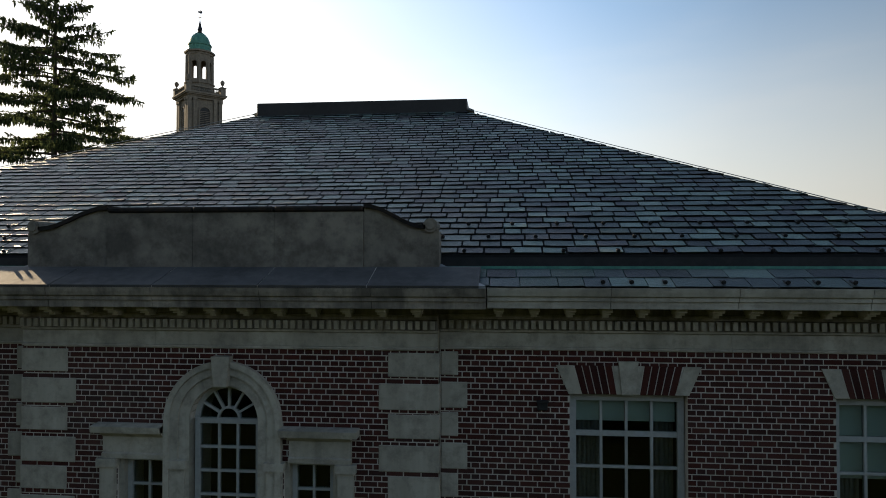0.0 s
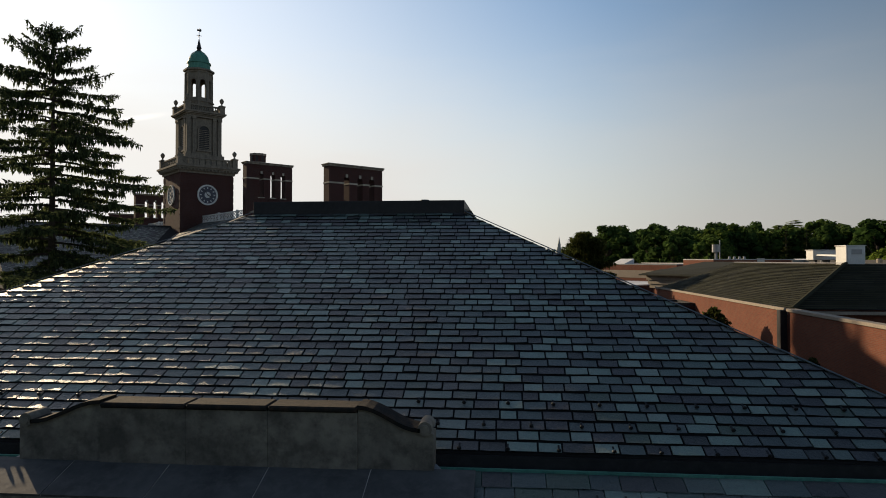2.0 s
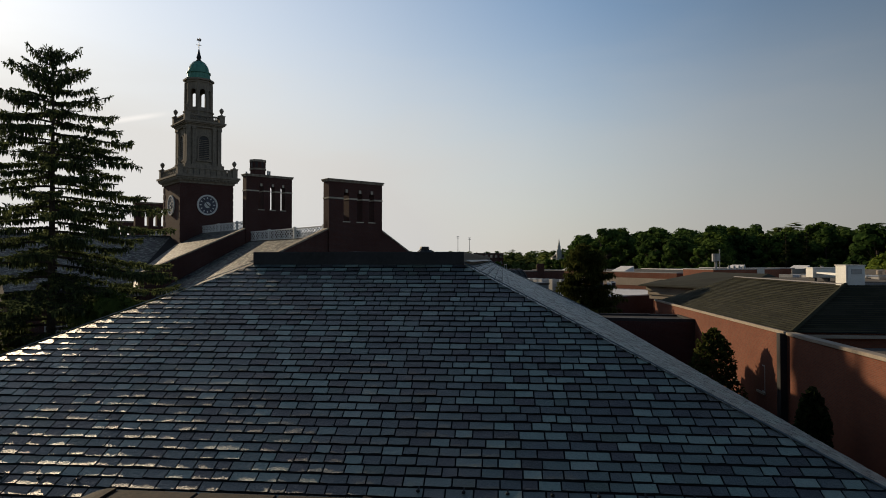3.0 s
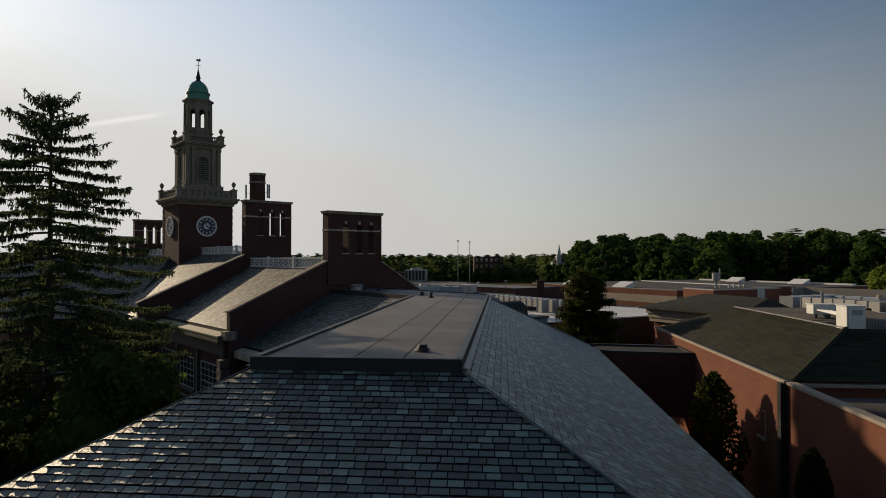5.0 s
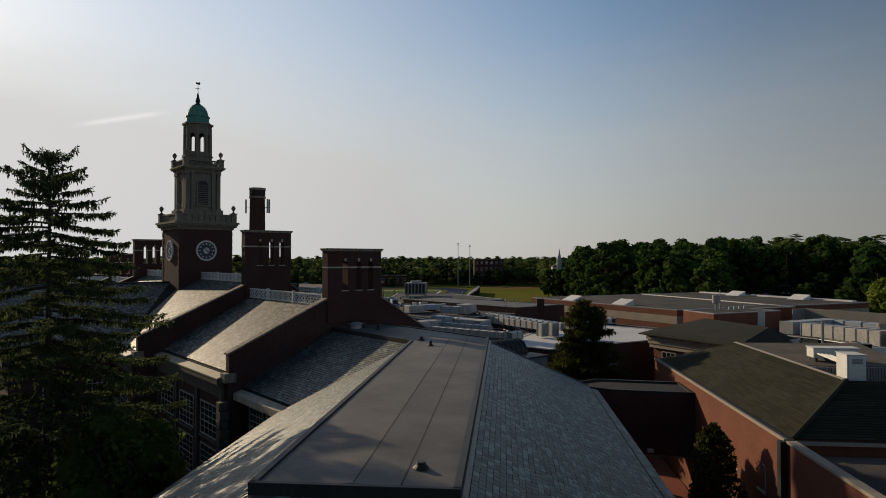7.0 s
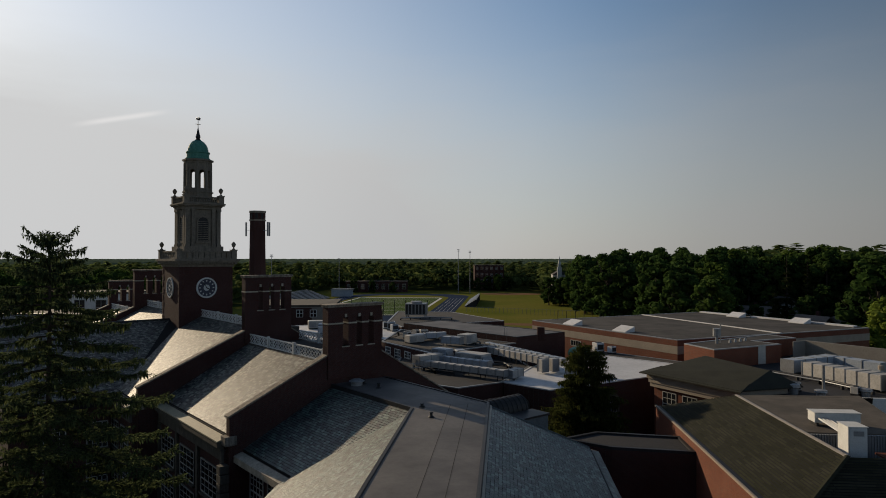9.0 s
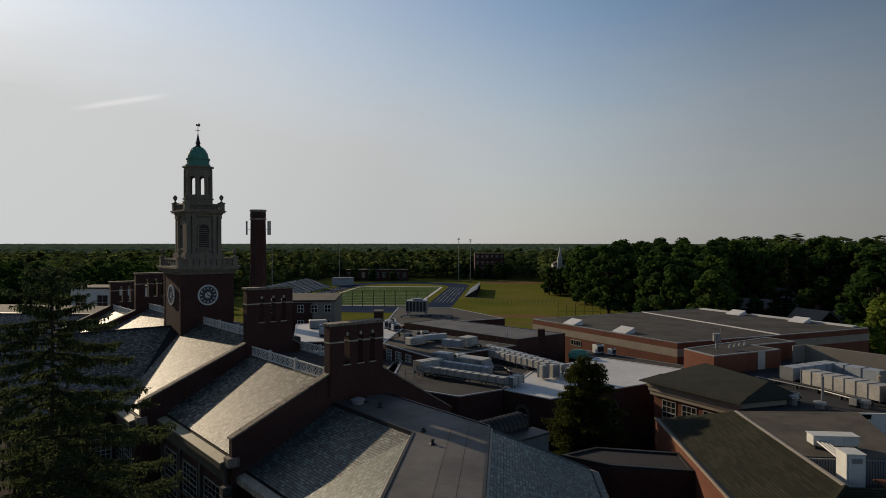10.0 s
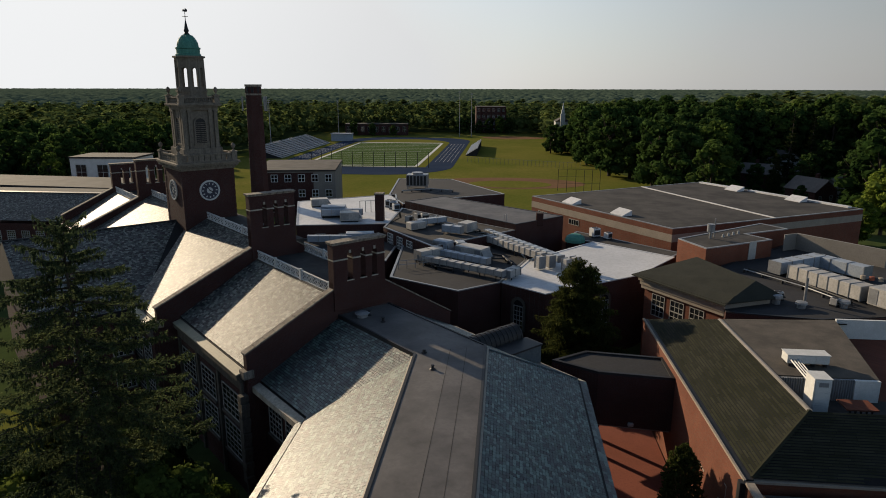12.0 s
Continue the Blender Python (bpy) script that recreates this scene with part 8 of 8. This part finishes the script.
def plain_building(name, x0, x1, y0, y1, z1, wall, label, floors=2, turn=0.0, cols=6, frames=None):
    cx, cy = (x0 + x1) / 2, (y0 + y1) / 2
    t = thing(name, label, "building", pose(cx, cy, 0, 0, 0, turn))
    w, d = (x1 - x0) / 2, (y1 - y0) / 2
    part("wall", boxed(-w, w, -d, d, GROUND, z1), wall, t)
    part("roof", boxed(-w - 0.2, w + 0.2, -d - 0.2, d + 0.2, z1, z1 + 0.4), TAR, t)
    for f in range(floors):
        h = (z1 - GROUND) / floors
        for k in range(cols):
            window(t, pose(-w + (k + 0.25) * 2 * w / cols, -d - 0.09, GROUND + f * h + h * 0.3), w / cols, h * 0.5, 2, 2, 0.12, 0.12, mat=frames)
    return t


b4 = plain_building("science_block", -64, -44, 157, 180, 9.4, BEIGE, "three-storey brick school block with white windows and a pale end wall", 3, 10, 6, LATTICE_WHITE)
part("brick_panel", boxed(-10.05, 4.6, -11.56, -11.5, GROUND, 9.1), BRICK, b4)
plain_building("field_house", -108, -66, 436, 450, 5.2, BRICK, "long low dark brick building behind the track", 1, 7, 9)
plain_building("apartment_building", -21.5, -0.5, 468, 486, 16.0, BRICK, "tall dark brick building among the trees", 4, 5, 6)
plain_building("pale_shed", -106, -90, 150, 160, 12.8, LATTICE_WHITE, "white flat-roofed building behind the far wing", 2, 4, 3)
plain_building("long_low_block", -150, -78, 128, 142, 9.2, BRICK, "long low brick block with dark roof", 2, -4, 10)
ch = thing("church_steeple", "white church steeple above the trees", "church")
part("nave", boxed(25.5, 33, 340, 352, GROUND, 12.8), PAINT, ch)
part("nave_roof", extrude(bmesh.new(), [(25.2, 12.8), (29.25, 15.0), (33.3, 12.8)], pose(0, 339.7, 0), 12.6), TAR, ch)
part("tower", boxed(27.6, 29.9, 336.8, 339.4, GROUND, 16.8), PAINT, ch)
part("belfry", boxed(28.0, 29.5, 337.3, 338.9, 16.8, 18.6), PAINT, ch)
part("spire", cyl(bmesh.new(), 28.75, 338.1, 18.6, 22.4, 0.7, 0.04, 8), PAINT, ch)


def house(x, y, turn, w, d, h, wall, roof_mat, label):
    t = thing("house", label, "house", pose(x, y, GROUND, 0, 0, turn), "houses among the trees")
    part("wall", boxed(-w / 2, w / 2, -d / 2, d / 2, 0, h), wall, t)
    bm = extrude(bmesh.new(), [(-w / 2 - 0.4, h), (0, h + w * 0.42), (w / 2 + 0.4, h), (0, h + w * 0.36)], pose(0, -d / 2 - 0.4, 0), d + 0.8)
    part("roof", bm, roof_mat, t)
    for yy in (-d / 2, d / 2 - 0.2):
        part("gable", extrude(bmesh.new(), [(-w / 2, h), (w / 2, h), (0, h + w * 0.37)], pose(0, yy, 0), 0.2), wall, t)
    part("chimney", boxed(w * 0.2, w * 0.2 + 0.8, -0.5, 0.5, h, h + w * 0.55), BRICK, t)
    for k in (-1, 1):
        window(t, pose(k * w * 0.25 - 0.5, -d / 2 - 0.03, h * 0.4), 1.0, 1.4, 2, 2, 0.1, 0.1)


ROOF_BROWN = stained("shingle_roof", (0.15, 0.13, 0.115), (0.115, 0.1, 0.09), (0.075, 0.068, 0.06), 0.9, 0.4, 5.0)
house(86, 190, 25, 8, 10, 4.2, BRICK, ROOF_BROWN, "brick house with steep brown shingle roof")
house(95, 195, -40, 7.5, 10, 4.0, BEIGE, ROOF_BROWN, "pale house with brown gabled roof")
house(83, 224, 60, 7.5, 10, 4.5, BRICK, ROOF_BROWN, "brick house with brown gabled roof")
house(103, 252, 10, 8, 10, 6.0, PAINT, TAR, "white house with dark gabled roof")
house(128, 330, 20, 9, 12, 6.0, BEIGE, ROOF_BROWN, "distant pale house in the trees")
for i, (x, y, sc) in enumerate(((79, 180, 0.36), (91, 181, 0.3), (103, 190, 0.5), (77, 207, 0.5), (91, 209, 0.55), (74, 228, 0.6), (92, 236, 0.62), (99, 222, 0.6), (108, 214, 0.7), (112, 240, 0.75))):
    leafy_tree(x, y, sc, i % 4, i * 1.7, wide=1.15, label="garden tree with dark green crown beside the houses", group="garden trees")
slab("lawn", [(-120, 14), (-16, 14), (-14, 34), (-24, 45), (-60, 60), (-120, 70)], GROUND + 0.03, GRASS, "lawn in front of the school", "grass")
slab("path", [(-60, 44), (-34, 30), (-33, 32), (-59, 46.5)], GROUND + 0.06, BEIGE, "pale concrete path across the lawn", "path")

# ---- bricks and slates that can be told apart ----
BW_L, BW_H, BW_J = 0.198, 0.0572, 0.0112


def left_of_openings(l, r, z, bay):
    """What the openings leave of a stretch of one course."""
    if bay:
        gaps = [g for g in BAY_WINDOWS if z < 5.57]
        rr = ARCH_R + 0.06
        half = rr if z < ARCH_Z else math.sqrt(max(0.0, rr * rr - (z - ARCH_Z) ** 2))
        gaps.append((XP - half, XP + half))
    else:
        gaps = [g for g in SIDE_WINDOWS + [(2 * XC - d, 2 * XC - c) for c, d in SIDE_WINDOWS] if z < 6.42]
    out = [(l, r)]
    for c, d in gaps:
        out = [q for a, b in out for q in ((a, min(b, c)), (max(a, d), b)) if q[1] - q[0] > 0.03]
    return out


def brick_box(w):
    me = bpy.data.meshes.new("brick")
    h, dd = BW_H, 0.03
    c = 0.002
    v = [(0, 0, 0), (w, 0, 0), (w, 0, h), (0, 0, h)]
    fr_v = [(c, -dd, c), (w - c, -dd, c), (w - c, -dd, h - c), (c, -dd, h - c)]
    me.from_pydata(v + fr_v, [], [(4, 5, 6, 7), (0, 1, 5, 4), (1, 2, 6, 5), (2, 3, 7, 6), (3, 0, 4, 7)])
    me.materials.append(BRICK_ONE)
    return me


FULL, HALF = brick_box(BW_L), brick_box(0.0934)
rng = random.Random(9)
wall_ob = next(o for o in wing.children if o.name.startswith("wall") and not o.name.startswith("wall_"))
joined_v, joined_f = [], []
count = 0
for x0, x1, y, bay in ((XP - HP, XP + HP, YP, True), (XP + HP + 0.01, XC + 9.35, YF, False), (XC - 9.35, XP - HP - 0.01, YF, False)):
    for row in range(34):
        z = 6.95 - (row + 1) * 0.0675 + 0.005
        header = row % 2 == 0
        w = 0.0934 if header else BW_L
        x = x0 - (0.05 if header else 0.1 if (row // 2) % 2 else 0.0)
        while x < x1:
            l, r = max(x, x0), min(x + w, x1)
            x += w + BW_J
            whole = abs(r - l - w) < 1e-4
            left = left_of_openings(l, r, z, bay)
            jit = rng.uniform(-0.003, 0.003)
            if not bay and l > 2.2 and r < 3.7 and z > 5.15 and count < 300 and whole:
                ob = part("brick", HALF if header else FULL, BRICK_ONE, wall_ob, m=pose(l, y + 0.018 + jit, z))
                count += 1
                continue
            for l, r in left:
                b0 = len(joined_v)
                c, yf = 0.002, y - 0.012 + jit
                joined_v += [(l, y + 0.018, z), (r, y + 0.018, z), (r, y + 0.018, z + BW_H), (l, y + 0.018, z + BW_H), (l + c, yf, z + c), (r - c, yf, z + c), (r - c, yf, z + BW_H - c), (l + c, yf, z + BW_H - c)]
                joined_f += [tuple(b0 + k for k in f) for f in ((4, 5, 6, 7), (0, 1, 5, 4), (1, 2, 6, 5), (2, 3, 7, 6), (3, 0, 4, 7))]
me = bpy.data.meshes.new("brickwork")
me.from_pydata(joined_v, [], joined_f)
part("brickwork", me, BRICK_ALL, wall_ob, "dark red bricks with pale joints", kind="stuff")


def slate_piece(w):
    """One slate with a ragged lower edge."""
    me = bpy.data.meshes.new("slate")
    r = random.Random(w)
    v = [(0, 0.004, 0.021), (w * r.uniform(0.1, 0.45), r.uniform(-0.007, 0.007), 0.021), (w * r.uniform(0.55, 0.9), r.uniform(-0.007, 0.007), 0.021), (w, 0.003, 0.021), (w, 0.17, 0.009), (0, 0.17, 0.009), (0, 0.035, -0.008), (w, 0.035, -0.008)]
    me.from_pydata(v, [], [(0, 1, 2, 3, 4, 5), (6, 7, 3, 2, 1, 0), (6, 0, 5), (3, 7, 4)])
    me.materials.append(SLATE_ONE)
    return me


PIECES = {}
sdir = Vector((0, FR, rise)).normalized()
tilt_m = Matrix.Translation((XC, 7.96, ZS)) @ Matrix(((1, 0, 0, 0), (0, sdir.y, -sdir.z, 0), (0, sdir.z, sdir.y, 0), (0, 0, 0, 1)))
for l, w, y in NEAR_SLATES:
    w = round(w, 3)
    if w not in PIECES:
        PIECES[w] = slate_piece(w)
    part("slate", PIECES[w], SLATE_ONE, roof, m=tilt_m @ pose(l, y + rng.uniform(-0.007, 0.007), rng.uniform(-0.002, 0.004), rng.uniform(-0.8, 0.8), rng.uniform(-1.2, 1.2), rng.uniform(-1.0, 1.0)))
